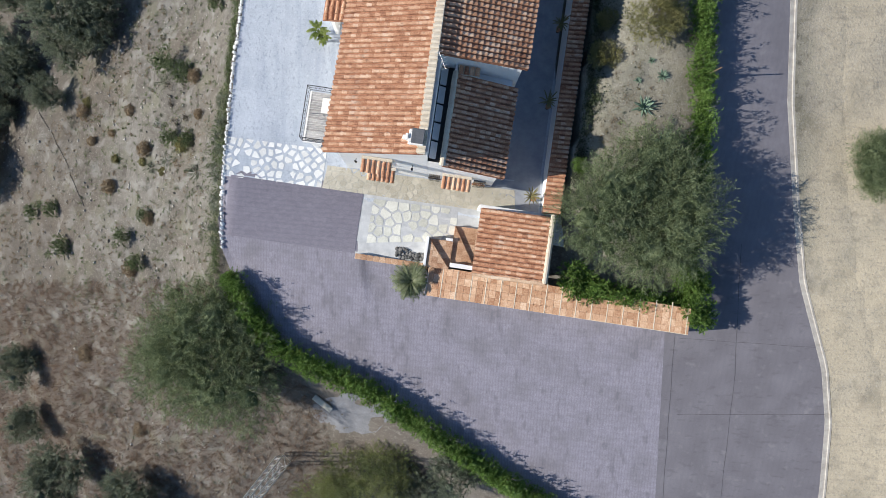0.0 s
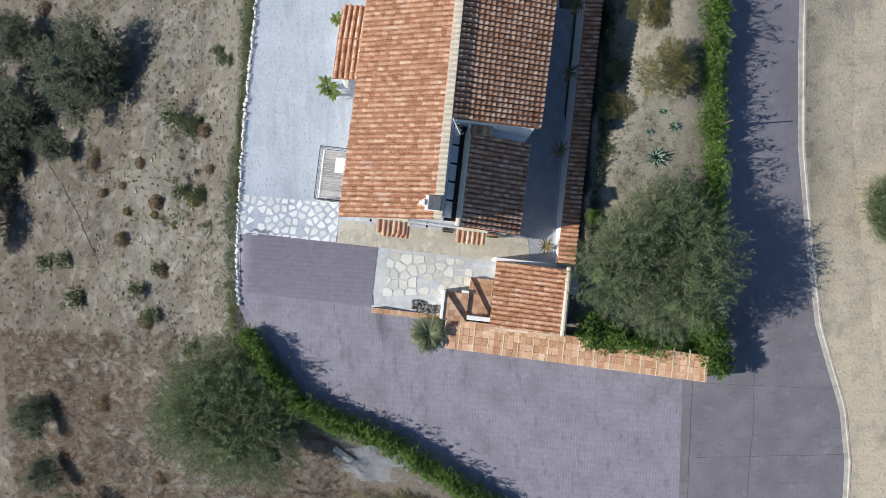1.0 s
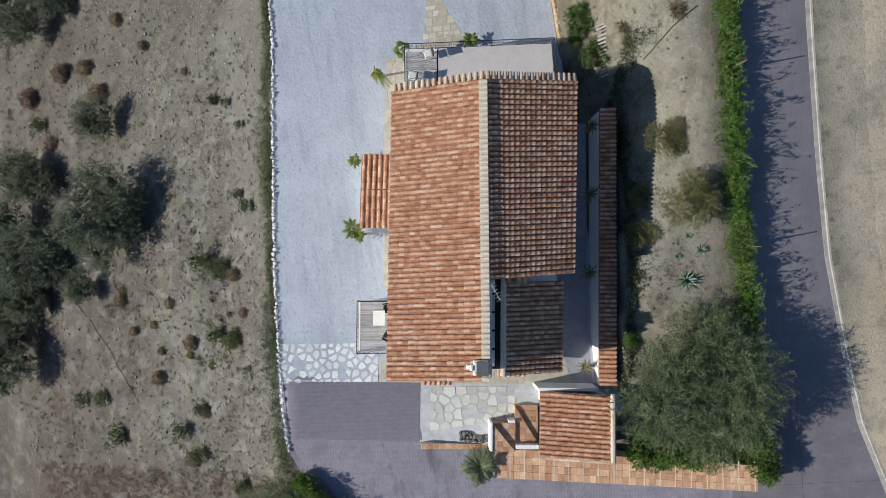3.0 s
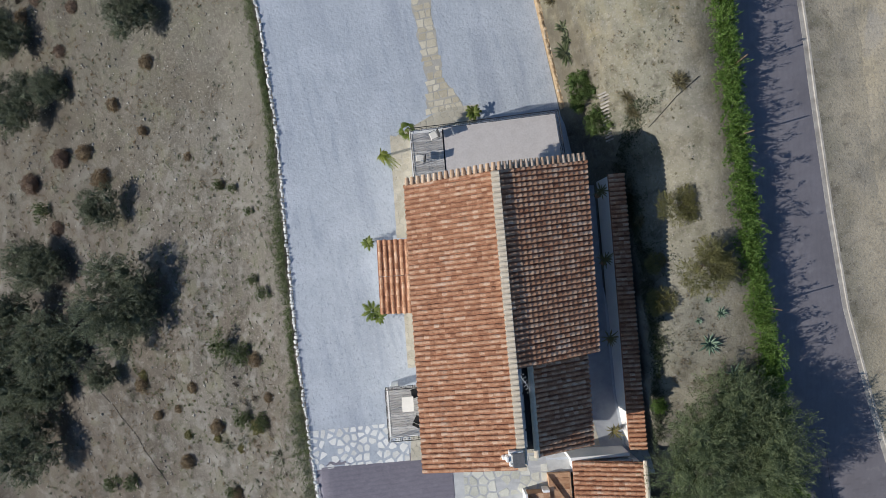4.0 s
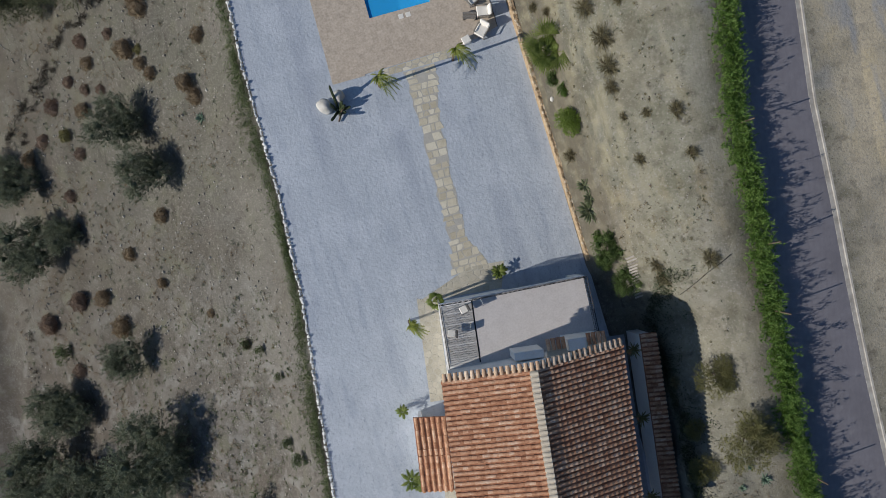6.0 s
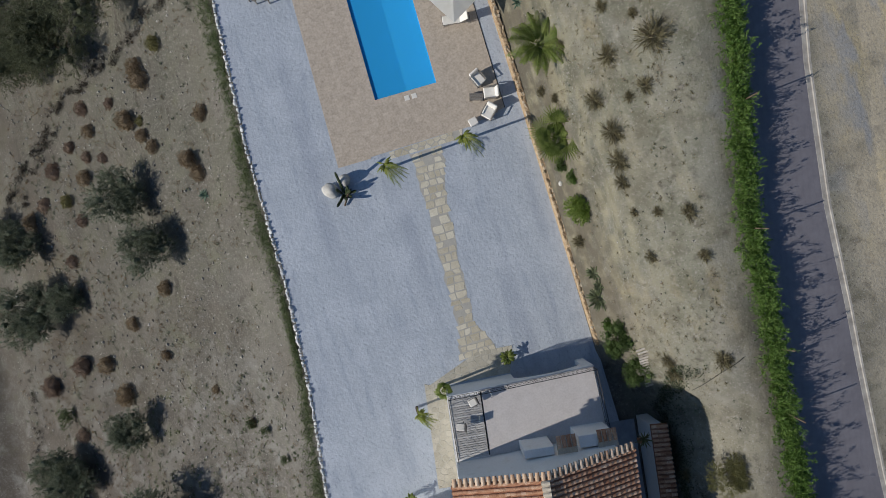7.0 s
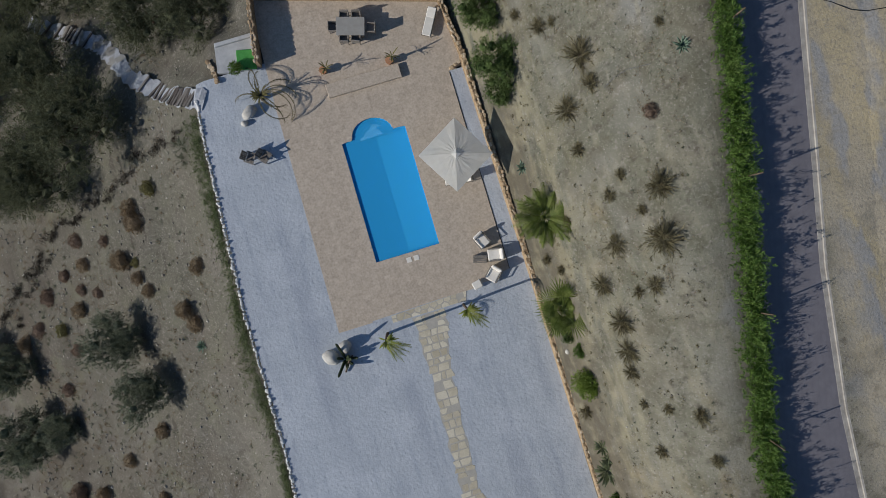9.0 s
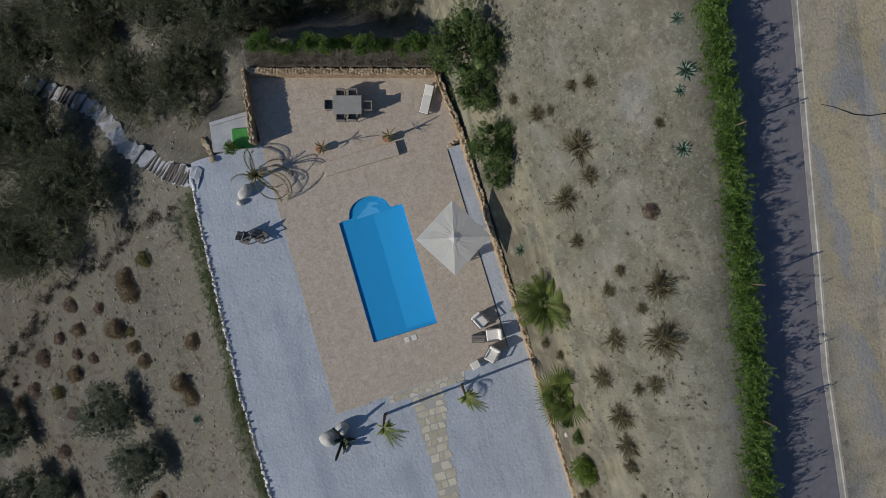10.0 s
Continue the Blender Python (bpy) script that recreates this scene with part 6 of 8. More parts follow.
chaise(pose(5.68, 59.65, 0.03, 0, 0, -20 - 10), cushion, "white-cushioned sun lounger on the terrace", 12)
chaise(pose(4.55, 49.25, 0.03, 0, 0, -97), cushion, "white-cushioned sun lounger half under the parasol", 42)


def arm_chair(m, label):
    c = thing("lounge_chair", m, label, "lounge chair", "lounge chairs by the pool")
    part("frame", add_box(box(-0.34, 0.34, -0.36, 0.36, 0.16, 0.26, 0.015), -0.34, 0.34, 0.30, 0.37, 0.26, 0.62, 0.015, Matrix.Rotation(-0.1, 4, "X")), rattan, c)
    part("seat_cushion", box(-0.31, 0.31, -0.36, 0.30, 0.26, 0.40, 0.04), cushion, c)
    part("back_cushion", box(-0.31, 0.31, 0.18, 0.33, 0.36, 0.82, 0.05, Matrix.Rotation(-0.22, 4, "X")), cushion, c)
    for s in (-1, 1):
        part("armrest", box(s * 0.34 - 0.03, s * 0.34 + 0.03, -0.34, 0.30, 0.48, 0.53, 0.01), rattan, c)
        for sy in (-0.32, 0.32):
            part("leg", box(s * 0.32 - 0.02, s * 0.32 + 0.02, sy - 0.02, sy + 0.02, 0, 0.48), rattan, c)
    return c


def stool(m, label, mat):
    c = thing("footstool", m, label, "footstool")
    part("cushion", box(-0.30, 0.30, -0.26, 0.26, 0.24, 0.36, 0.04), mat, c)
    for sx in (-0.25, 0.25):
        for sy in (-0.21, 0.21):
            part("leg", box(sx - 0.02, sx + 0.02, sy - 0.02, sy + 0.02, 0, 0.25), rattan, c)
    return c


big = Matrix.Diagonal((1.18, 1.18, 1.05, 1))
ac = arm_chair(pose(4.80, 44.95, 0.03, 0, 0, 25) @ big, "white-cushioned rattan lounge chair")
for x, y, r in ((5.32, 43.85, -100), (4.85, 42.62, -45)):
    copy_thing(ac, pose(x, y, 0.03, 0, 0, r) @ big).scale = (1.18, 1.18, 1.05)
stool(pose(3.68, 42.3, 0.03, 0, 0, 12), "white-cushioned footstool on the paving", cushion)
st = thing("side_table", pose(4.35, 43.85, 0.03, 0, 0, PIC), "low dark slatted side table", "table")
for k in range(5):
    part("slat", box(-0.45, 0.45, -0.25 + 0.1 * k, -0.17 + 0.1 * k, 0.28, 0.31), rattan, st)
for sx in (-0.4, 0.4):
    part("leg", box(sx - 0.02, sx + 0.02, -0.25, 0.23, 0, 0.28), rattan, st)


def wood_chair(m):
    c = thing("garden_armchair", m, "dark weathered slatted garden armchair on the gravel", "chair", "wooden armchairs")
    for k in range(5):
        part("seat_slat", box(-0.28, 0.28, -0.30 + 0.11 * k, -0.195 + 0.11 * k, 0.34 - 0.02 * k, 0.365 - 0.02 * k), sleeper_wood, c)
        part("back_slat", box(-0.28 + 0.115 * k, -0.175 + 0.115 * k, 0.24, 0.265, 0.26, 0.98, 0, Matrix.Rotation(-0.25, 4, "X")), sleeper_wood, c)
    for s in (-1, 1):
        part("arm", box(s * 0.33 - 0.05, s * 0.33 + 0.05, -0.35, 0.28, 0.54, 0.565), sleeper_wood, c)
        part("leg", box(s * 0.31 - 0.02, s * 0.31 + 0.02, -0.33, -0.25, 0, 0.54), sleeper_wood, c)
        part("leg", box(s * 0.31 - 0.02, s * 0.31 + 0.02, 0.18, 0.26, 0, 0.54), sleeper_wood, c)
    return c


wc = wood_chair(pose(-7.05, 54.25, 0.0, 0, 0, 40))
copy_thing(wc, pose(-8.0, 54.45, 0.0, 0, 0, 55))

# parasol
par = thing("parasol", pose(4.62, 50.55, 0.03, 0, 0, -14.5), "large square white canvas parasol on a side pole", "parasol")
bm = bmesh.new()
R = 2.32
rim_z, top_z, fold = 2.32, 2.70, 40
rings = []
for f in (0.0, 0.10, 0.28, 0.52, 0.78, 1.0):
    ring = []
    for k in range(fold):
        a = 2 * math.pi * k / fold
        r = R / (abs(math.cos(a)) + abs(math.sin(a)))
        sag = 0.022 * (1 - math.cos(8 * a)) * f * (1 - 0.5 * f) + 0.012 * math.sin(k * 2.9 + f * 7) * (1 - f)
        ring.append(bm.verts.new((r * f * math.cos(a), r * f * math.sin(a), top_z - (top_z - rim_z) * f - sag)) if f else None)
    rings.append(ring)
apex = bm.verts.new((0, 0, top_z))
for k in range(fold):
    q = (k + 1) % fold
    bm.faces.new((apex, rings[1][k], rings[1][q]))
    for lo_, hi_ in zip(rings[1:], rings[2:]):
        bm.faces.new((lo_[k], hi_[k], hi_[q], lo_[q]))
bmesh.ops.solidify(bm, geom=bm.faces[:], thickness=0.02)
canopy = part("canopy", bm, canvas, par, "white canvas canopy")
part("vent", solid([(0.33, 0, 2.70), (0, 0.33, 2.70), (-0.33, 0, 2.70), (0, -0.33, 2.70)], [(0.05, 0, 2.79), (0, 0.05, 2.79), (-0.05, 0, 2.79), (0, -0.05, 2.79)]), canvas, canopy)
for k in range(8):
    a = k * math.pi / 4
    r = R * 0.98 if k % 2 == 0 else R * 0.69
    part("rib", add_rod(bmesh.new(), (0, 0, 2.64), (r * math.cos(a), r * math.sin(a), 2.26), 0.014), wood, par)
part("pole", add_rod(bmesh.new(), (0, 0, 0.05), (0, 0, 2.70), 0.035, n=10), wood, par)
part("base", box(-0.4, 0.4, -0.4, 0.4, 0, 0.08, 0.02), concrete, par)

# concrete platform with a green mat
plat = thing("service_platform", pose(0, 0, 0), "low pale concrete platform beside the terrace wall", "platform")
part("slab", solid([(-8.45, 60.35, -2.2), (-5.98, 59.9, -2.2), (-5.6, 62.1, -2.2), (-8.15, 62.1, -2.2)], [(-8.45, 60.35, 0.25), (-5.98, 59.9, 0.25), (-5.6, 62.1, 0.25), (-8.15, 62.1, 0.25)]), concrete, plat)
part("rim", box(-8.1, -5.6, 61.95, 62.2, 0.25, 0.45, 0.03), concrete, plat)
mat_ = thing("green_hatch", pose(-6.4, 60.65, 0.25, 0, 0, -12), "bright green square hatch on the concrete platform", "hatch")
part("lid", box(-0.62, 0.62, -0.65, 0.65, 0, 0.10, 0.02), green, mat_)
part("handle", box(-0.1, 0.1, -0.6, -0.55, 0.10, 0.13), iron, mat_)

# sleeper steps down the slope
steps = thing("sleeper_steps", pose(0, 0, 0), "flight of weathered sleepers and pale gravel down the slope", "steps")
PATHS = ((-9.81, 58.95), (-12.18, 60.41), (-14.22, 62.29), (-15.75, 63.8), (-17.21, 66.25), (-18.59, 68.39), (-20.51, 70.07), (-23.1, 72.16), (-26.15, 74.49))
gv, gf = [], []
for i in range(65):
    f = i / 64 * (len(PATHS) - 1)
    k = min(int(f), len(PATHS) - 2)
    a, b = Vector(PATHS[k]), Vector(PATHS[k + 1])
    p = a.lerp(b, f - k)
    t = (b - a).normalized()
    nor = Vector((-t.y, t.x))
    for s in (-0.66 - 0.12 * math.sin(i * 1.7), 0.0, 0.66 + 0.12 * math.sin(i * 2.3)):
        q = p + nor * s
        gv.append((q.x, q.y, (zw(q.x, q.y) - 0.05 if f < 0.45 else zw(p.x, p.y)) + 0.06 + (0.10 if abs(s) < 0.1 else 0.05)))
for i in range(64):
    for c in range(2):
        gf.append((i * 3 + c, i * 3 + c + 1, i * 3 + 4 + c, i * 3 + 3 + c))
raw("gravel_bed", gv, gf, step_gravel, steps)
SLEEPER = mesh_of(box(-0.07, 0.07, -0.66, 0.66, -0.05, 0.12, 0.015), "sleeper", sleeper_wood)
for f in [lerp(0.34, 1.02, i / 8) for i in range(9)] + [1.18, 1.34, 1.55, 1.72, 1.86, 2.35, 5.6, 6.05, 6.3, 6.42, 6.55, 6.9, 7.35, 7.6]:
    k = min(int(f), len(PATHS) - 2)
    a, b = Vector(PATHS[k]), Vector(PATHS[k + 1])
    p = a.lerp(b, f - k)
    piece("sleeper", SLEEPER, steps, pose(p.x, p.y, zw(p.x, p.y) + 0.16, 0, 0, math.degrees(math.atan2(b.y - a.y, b.x - a.x)) - 12 + rng.uniform(-6, 6)))


# boulders on the gravel
def boulder(x, y, sx, sy, sz, seed, label):
    bm = bmesh.new()
    bmesh.ops.create_icosphere(bm, subdivisions=3, radius=0.5)
    for v in bm.verts:
        v.co *= 1 + 0.22 * noise.noise(v.co * 2.2 + Vector((seed, 0, 0))) + 0.07 * noise.noise(v.co * 6 + Vector((0, seed, 0)))
        v.co = Vector((v.co.x * sx, v.co.y * sy, v.co.z * sz))
    ob = part("boulder", bm, rock_grey, None, "", True, pose(x, y, zat(x, y) + sz * 0.32, 0, 0, seed * 40))
    return tagged(ob, label, "boulder")


boulder(-6.75, 40.55, 0.95, 1.15, 0.8, 1.0, "large pale smooth boulder on the gravel")
boulder(-5.7, 40.95, 0.85, 0.8, 0.95, 2.0, "rounded pale boulder beside a cactus")
boulder(-7.25, 57.35, 0.7, 1.1, 0.7, 3.0, "pale boulder under arching palm fronds")
boulder(-7.75, 56.75, 0.45, 0.4, 0.4, 4.0, "small pale stone on the gravel")
boulder(-6.4, 58.3, 0.5, 0.5, 0.5, 5.0, "grey boulder at the foot of the palm")
log = part("driftwood", add_rod(add_rod(bmesh.new(), (-6.15, 39.35, 0.1), (-5.75, 39.95, 0.22), 0.06, 0.08), (-5.75, 39.95, 0.22), (-5.4, 40.3, 0.3), 0.08, 0.05), bark)
tagged(log, "bleached dark driftwood log on the gravel", "log")

# slab bench below the hedge and a lattice pylon
sb = thing("stone_bench", pose(-8.1, -9.25, zw(-8.1, -9.25), 0, 0, -38), "pale wooden slab bench below the hedge", "bench")
part("seat", box(-0.75, 0.75, -0.2, 0.2, 0.38, 0.45, 0.02), flag_tan, sb)
for s in (-0.55, 0.55):
    part("support", box(s - 0.08, s + 0.08, -0.17, 0.17, -0.1, 0.38), stone, sb)
pyl = thing("lattice_pylon", pose(-11.7, -14.2, zw(-11.7, -14.2) - 0.1, 0, 0, 25), "galvanised steel lattice power pylon", "pylon")
HP, W0, W1 = 11.0, 0.42, 0.28
legs = [(sx, sy) for sx in (-1, 1) for sy in (-1, 1)]
for sx, sy in legs:
    part("leg", add_rod(bmesh.new(), (sx * W0, sy * W0, 0), (sx * W1, sy * W1, HP), 0.05, n=4), plastic, pyl)
nb = 14
for k in range(nb):
    z0, z1 = HP * k / nb, HP * (k + 1) / nb
    wa, wb = lerp(W0, W1, k / nb), lerp(W0, W1, (k + 1) / nb)
    for (ax, ay), (bx, by) in (((-1, -1), (1, -1)), ((1, -1), (1, 1)), ((1, 1), (-1, 1)), ((-1, 1), (-1, -1))):
        if k % 2:
            ax, ay, bx, by = bx, by, ax, ay
        part("brace", add_rod(bmesh.new(), (ax * wa, ay * wa, z0), (bx * wb, by * wb, z1), 0.025, n=4), plastic, pyl)
part("crossarm", add_rod(bmesh.new(), (-1.3, 0, HP - 0.3), (1.3, 0, HP - 0.3), 0.06, n=4), plastic, pyl)

# grey shale clearing round the bench
n_a = 26
vs = [(-6.3, -10.0, zw(-6.3, -10.0) + 0.05)]
for ring_ in (0.5, 1.0):
    for k in range(n_a):
        a = 2 * math.pi * k / n_a
        r = ring_ * (2.05 + 0.35 * math.sin(2 * a + 1) + 0.12 * math.sin(5 * a) + 0.1 * math.sin(11 * a + 2))
        x, y = -6.3 + r * math.cos(a) * 1.2, -10.0 + r * math.sin(a) * 0.9
        vs.append((x, y, zw(x, y) + (0.05 if ring_ < 1 else 0.0)))
fs = [(0, 1 + k, 1 + (k + 1) % n_a) for k in range(n_a)] + [(1 + k, 1 + n_a + k, 1 + n_a + (k + 1) % n_a, 1 + (k + 1) % n_a) for k in range(n_a)]
shale = material("grey_shale", [(0.11, 0.11, 0.115), (0.17, 0.172, 0.185), (0.25, 0.255, 0.275)], 2.0, 0.95, 0.8, 12.0, detail=10.0, fine=16.0, dist=0.06)
tagged(raw("shale_clearing", vs, fs, shale, smooth=True), "grey broken shale clearing below the hedge", "shale", kind="structure")

# timber steps on the shaded bank
ts = thing("timber_steps", pose(0, 0, 0), "narrow flight of weathered timber slats on the bank", "steps")
TREAD = mesh_of(box(-0.42, 0.42, -0.06, 0.06, 0, 0.05, 0.008), "tread", wood)
for k in range(15):
    x, y = lerp(9.53, 9.16, k / 14), lerp(22.6, 25.3, k / 14)
    piece("tread", TREAD, ts, pose(x, y, zw(x, y) + 0.08, 0, -22, 8))

# dark pots beside the low wall
POT = bmesh.new()
bmesh.ops.create_icosphere(POT, subdivisions=2, radius=0.5)
for v in POT.verts:
    v.co *= 1 + 0.25 * noise.noise(v.co * 2.5)
POT = mesh_of(POT, "cobble", material("dark_cobble", [(0.05, 0.05, 0.05), (0.10, 0.10, 0.10), (0.17, 0.165, 0.16)], 4.0, 0.9, 0.4, 20, vary=0.5))
heap = thing("stone_heap", HOUSE, "heap of dark rounded cobbles beside the low wall", "stones")
r2 = random.Random(8)
for k in range(22):
    u, v = -1.6 + 0.2 * (k % 9) + r2.uniform(-0.06, 0.06), -9.75 + 0.24 * (k // 9) + r2.uniform(-0.05, 0.05)
    x, y, _ = uv(u, v)
    s_ = r2.uniform(0.2, 0.34)
    piece("cobble", POT, heap, pose(u, v, zat(x, y) + 0.08, 0, 0, k * 40) @ Matrix.Diagonal((s_, s_, s_ * 0.8, 1)))

# ---- plants ----


def palm(name, m, radius, trunk_h, fronds, mat, label, seed, lean=(0, 0), fan=False, droop=0.9, up=0.6, curl=1.0, wind=0.0, slim=1.0):
    rs = random.Random(seed)
    p = thing(name, m, label, "palm")
    top = Vector((lean[0], lean[1], trunk_h))
    bm = bmesh.new()
    segs = 6
    for k in range(segs):
        a = Vector((lean[0] * (k / segs) ** 1.5, lean[1] * (k / segs) ** 1.5, trunk_h * k / segs - (0.2 if k == 0 else 0)))
        b = Vector((lean[0] * ((k + 1) / segs) ** 1.5, lean[1] * ((k + 1) / segs) ** 1.5, trunk_h * (k + 1) / segs))
        add_rod(bm, a, b, 0.10 - 0.006 * k, 0.10 - 0.006 * k, 7)
    part("trunk", bm, bark, p)
    for i in range(fronds):
        a = 2 * math.pi * (i + rs.uniform(-0.3, 0.3)) / fronds
        el = up * rs.uniform(0.4, 1.5)
        d = Vector((math.cos(a), math.sin(a), 0))
        lee = 1.0 if wind < 0.9 else 0.32 + 0.68 * max(0.0, d.dot(Vector((0.6, -0.8, 0))))
        d += Vector((0.6, -0.8, 0)) * wind
        d.normalize()
        L = lee * radius * (rs.uniform(0.3, 1.08) if fan else rs.uniform(0.8, 1.15))
        m = 8 if fan else 24
        side = Vector((-d.y, d.x, 0))
        vs, fs = [], []
        for k in range(m):
            s = k / (m - 1)
            c = top + d * (L * (s if curl == 1 else math.sin(s * curl) / curl)) + Vector((0, 0, L * (el * s - droop * s * s)))
            w = (0.018 - 0.012 * s) * (1.7 if slim < 0.3 else 1.0)
            vs += [c - side * w, c + side * w]
        fs += [(2 * k, 2 * k + 1, 2 * k + 3, 2 * k + 2) for k in range(m - 1)]
        if fan:
            c0 = (vs[6] + vs[7]) / 2
            out = (vs[8] - vs[4]).normalized()
            for k in range(15):
                th = (k - 7) / 7 * 1.5
                dirn = (out * math.cos(th) + side * math.sin(th)).normalized()
                ln = L * 0.55 * (1 - 0.12 * abs(th)) * rs.uniform(0.85, 1.1)
                across = Vector((-dirn.y, dirn.x, 0)).normalized() * 0.035
                b = len(vs)
                vs += [c0 + dirn * ln * 0.6 + across, c0 + dirn * ln * 0.6 - across, c0 + dirn * ln + Vector((0, 0, -0.12 * ln))]
                fs += [(6, b + 1, b), (b, b + 1, b + 2)]
        else:
            for k in range(4, m - 1):
                s = k / (m - 1)
                t = (vs[2 * k + 2] - vs[2 * k]).normalized()
                ln = slim * L * 0.30 * math.sin(math.pi * min(1, s * 0.85 + 0.12))
                for sg in (0, 1):
                    dirn = (t * 0.75 + side * (sg * 2 - 1) * 0.8 + Vector((0, 0, -0.25))).normalized()
                    tip = vs[2 * k + sg] + dirn * ln * rs.uniform(0.8, 1.15)
                    b = len(vs)
                    vs += [tip, vs[2 * k + sg] + t * (0.055 if L < 1.4 or slim < 1 else 0.075)]
                    fs.append((2 * k + sg, b + 1, b))
        raw("frond", vs, fs, mat, p)
    return p


# feather palms on the gravel, fan palms above the wall
palm("garden_palm", pose(-2.85, 40.95, 0, 0, 0, 0), 1.9, 2.7, 17, leaf_young, "slim young palm with a yellow-green crown blown to one side", 1, (0.05, -0.1), droop=0.9, up=0.6, wind=0.95, slim=0.5)
palm("garden_palm", pose(2.45, 41.3, 0, 0, 0, 0), 1.8, 2.7, 17, leaf_young, "slim young palm with a thin yellow-green crown blown to one side", 2, (0.05, -0.1), droop=0.9, up=0.6, wind=0.95, slim=0.5)
palm("garden_palm", pose(-3.25, 26.0, 0, 0, 0, 10), 0.72, 2.0, 13, leaf_palm, "small fan palm at the foot of the terrace", 3, (0, 0), True)
palm("garden_palm", pose(-5.4, 25.1, 0, 0, 0, 0), 1.4, 1.5, 17, leaf_young, "yellow-green palm on the gravel beside the terrace", 4, (0.1, -0.1), droop=0.9, up=0.6, wind=0.95, slim=0.55)
palm("garden_palm", pose(1.35, 26.6, 0, 0, 0, 50), 0.55, 0.4, 14, leaf_palm, "low green palm beside the terrace wall", 5, droop=0.8, up=0.9)
palm("fan_palm", pose(8.62, 45.25, zw(8.62, 45.25), 0, 0, 0), 1.9, 0.9, 38, leaf_palm, "full green feather palm above the stone wall", 6, droop=0.8, up=0.95)
palm("fan_palm", pose(8.06, 39.45, zw(8.06, 39.45), 0, 0, 40), 2.05, 1.1, 46, leaf_palm, "full green fan palm beside the stone wall", 7, fan=True, droop=0.75, up=0.75)
gx_, gy_, _ = uv(-0.55, -11.1)
palm("drive_palm", pose(gx_, gy_, zat(gx_, gy_), 0, 0, 10), 1.2, 1.0, 44, leaf_bushy, "bushy grey-green palm against the drive wall", 8, (0.05, -0.1), droop=1.0, up=1.0)
for u_, v_, s_, sd in ((-8.75, 8.4, 0.5, 9), (-8.75, 3.9, 0.75, 10), (-8.4, 3.5, 0.5, 11)):
    x_, y_, _ = uv(u_, v_)
    palm("porch_plant", pose(x_, y_, zat(x_, y_), 0, 0, 0), s_, 0.6, 11, leaf_palm, "yellow-green palm beside the porch", sd, droop=1.0, up=0.9)


def arching_palm(m, label, seed):
    """A short trunk, an olive heart of leaves and long half-dry fronds that bow over and curl sideways."""
    rs = random.Random(seed)
    p = thing("arching_palm", m, label, "palm")
    part("trunk", add_rod(bmesh.new(), (0, 0, -0.2), (0.04, 0.03, 0.7), 0.15, 0.11, 8), bark, p)
    bows = [(8, 4.3, -190), (-2, 3.7, -150), (-112, 3.5, 175), (-85, 2.3, 120), (-70, 1.9, 30), (20, 3.0, -100), (35, 2.6, -70), (70, 2.4, 60), (95, 2.0, -40), (115, 2.2, -60), (150, 2.1, 50), (-45, 2.7, -60)]
    for head, length, bend in bows:
        vs, fs, m_ = [], [], 26
        c, th = Vector((0.04, 0.03, 0.7)), radians(head)
        rise = rs.uniform(0.65, 0.9)
        path = []
        for k in range(m_):
            s_ = k / (m_ - 1)
            path.append(c.copy())
            th += radians(bend) * (0.4 + 1.2 * s_) / m_
            slope = rise - 2.0 * s_ if c.z > 0.12 else 0.0
            step_ = Vector((math.cos(th), math.sin(th), slope)).normalized() * length / m_
            c = c + step_
            c.z = max(c.z, 0.1)
        for k, q in enumerate(path):
            t = (path[min(k + 1, m_ - 1)] - path[max(k - 1, 0)]).normalized()
            side = Vector((-t.y, t.x, 0)).normalized()
            w = 0.034 - 0.022 * k / m_
            vs += [q - side * w, q + side * w]
            if k:
                b = 2 * k
                fs.append((b - 2, b - 1, b + 1, b))
        for k in range(4, m_):
            t = (path[min(k + 1, m_ - 1)] - path[k - 1]).normalized()
            side = Vector((-t.y, t.x, 0)).normalized()
            for sg in (-1, 1):
                for _ in range(3):
                    root = path[k] + t * rs.uniform(-0.06, 0.06)
                    tip = root + (t * 0.8 + side * sg * rs.uniform(0.15, 0.5) + Vector((0, 0, -0.5))) * rs.uniform(0.14, 0.42)
                    tip.z = max(tip.z, 0.03)
                    vs += [root, root + t * 0.025, tip]
                    fs.append((len(vs) - 3, len(vs) - 2, len(vs) - 1))
        raw("frond", vs, fs, leaf_arch, p)
    for k in range(34):
        th, el, ln_ = rs.uniform(0, 6.283), rs.uniform(0.35, 1.4), rs.uniform(0.45, 1.05)
        d = Vector((math.cos(th), math.sin(th), el)).normalized()
        side = Vector((-d.y, d.x, 0)).normalized() * 0.045
        a0 = Vector((0.04, 0.03, 0.68))
        mid, tip = a0 + d * ln_ * 0.6, a0 + d * ln_ + Vector((0, 0, -0.25 * ln_))
        raw("leaf", [a0 - side * 0.5, a0 + side * 0.5, mid + side, mid - side, tip], [(0, 1, 2, 3), (3, 2, 4)], leaf_moss, p)
    return p


arching_palm(pose(-6.2, 58.0, 0.0, 0, 0, 4), "ragged palm with long arching half-dry fronds", 12)


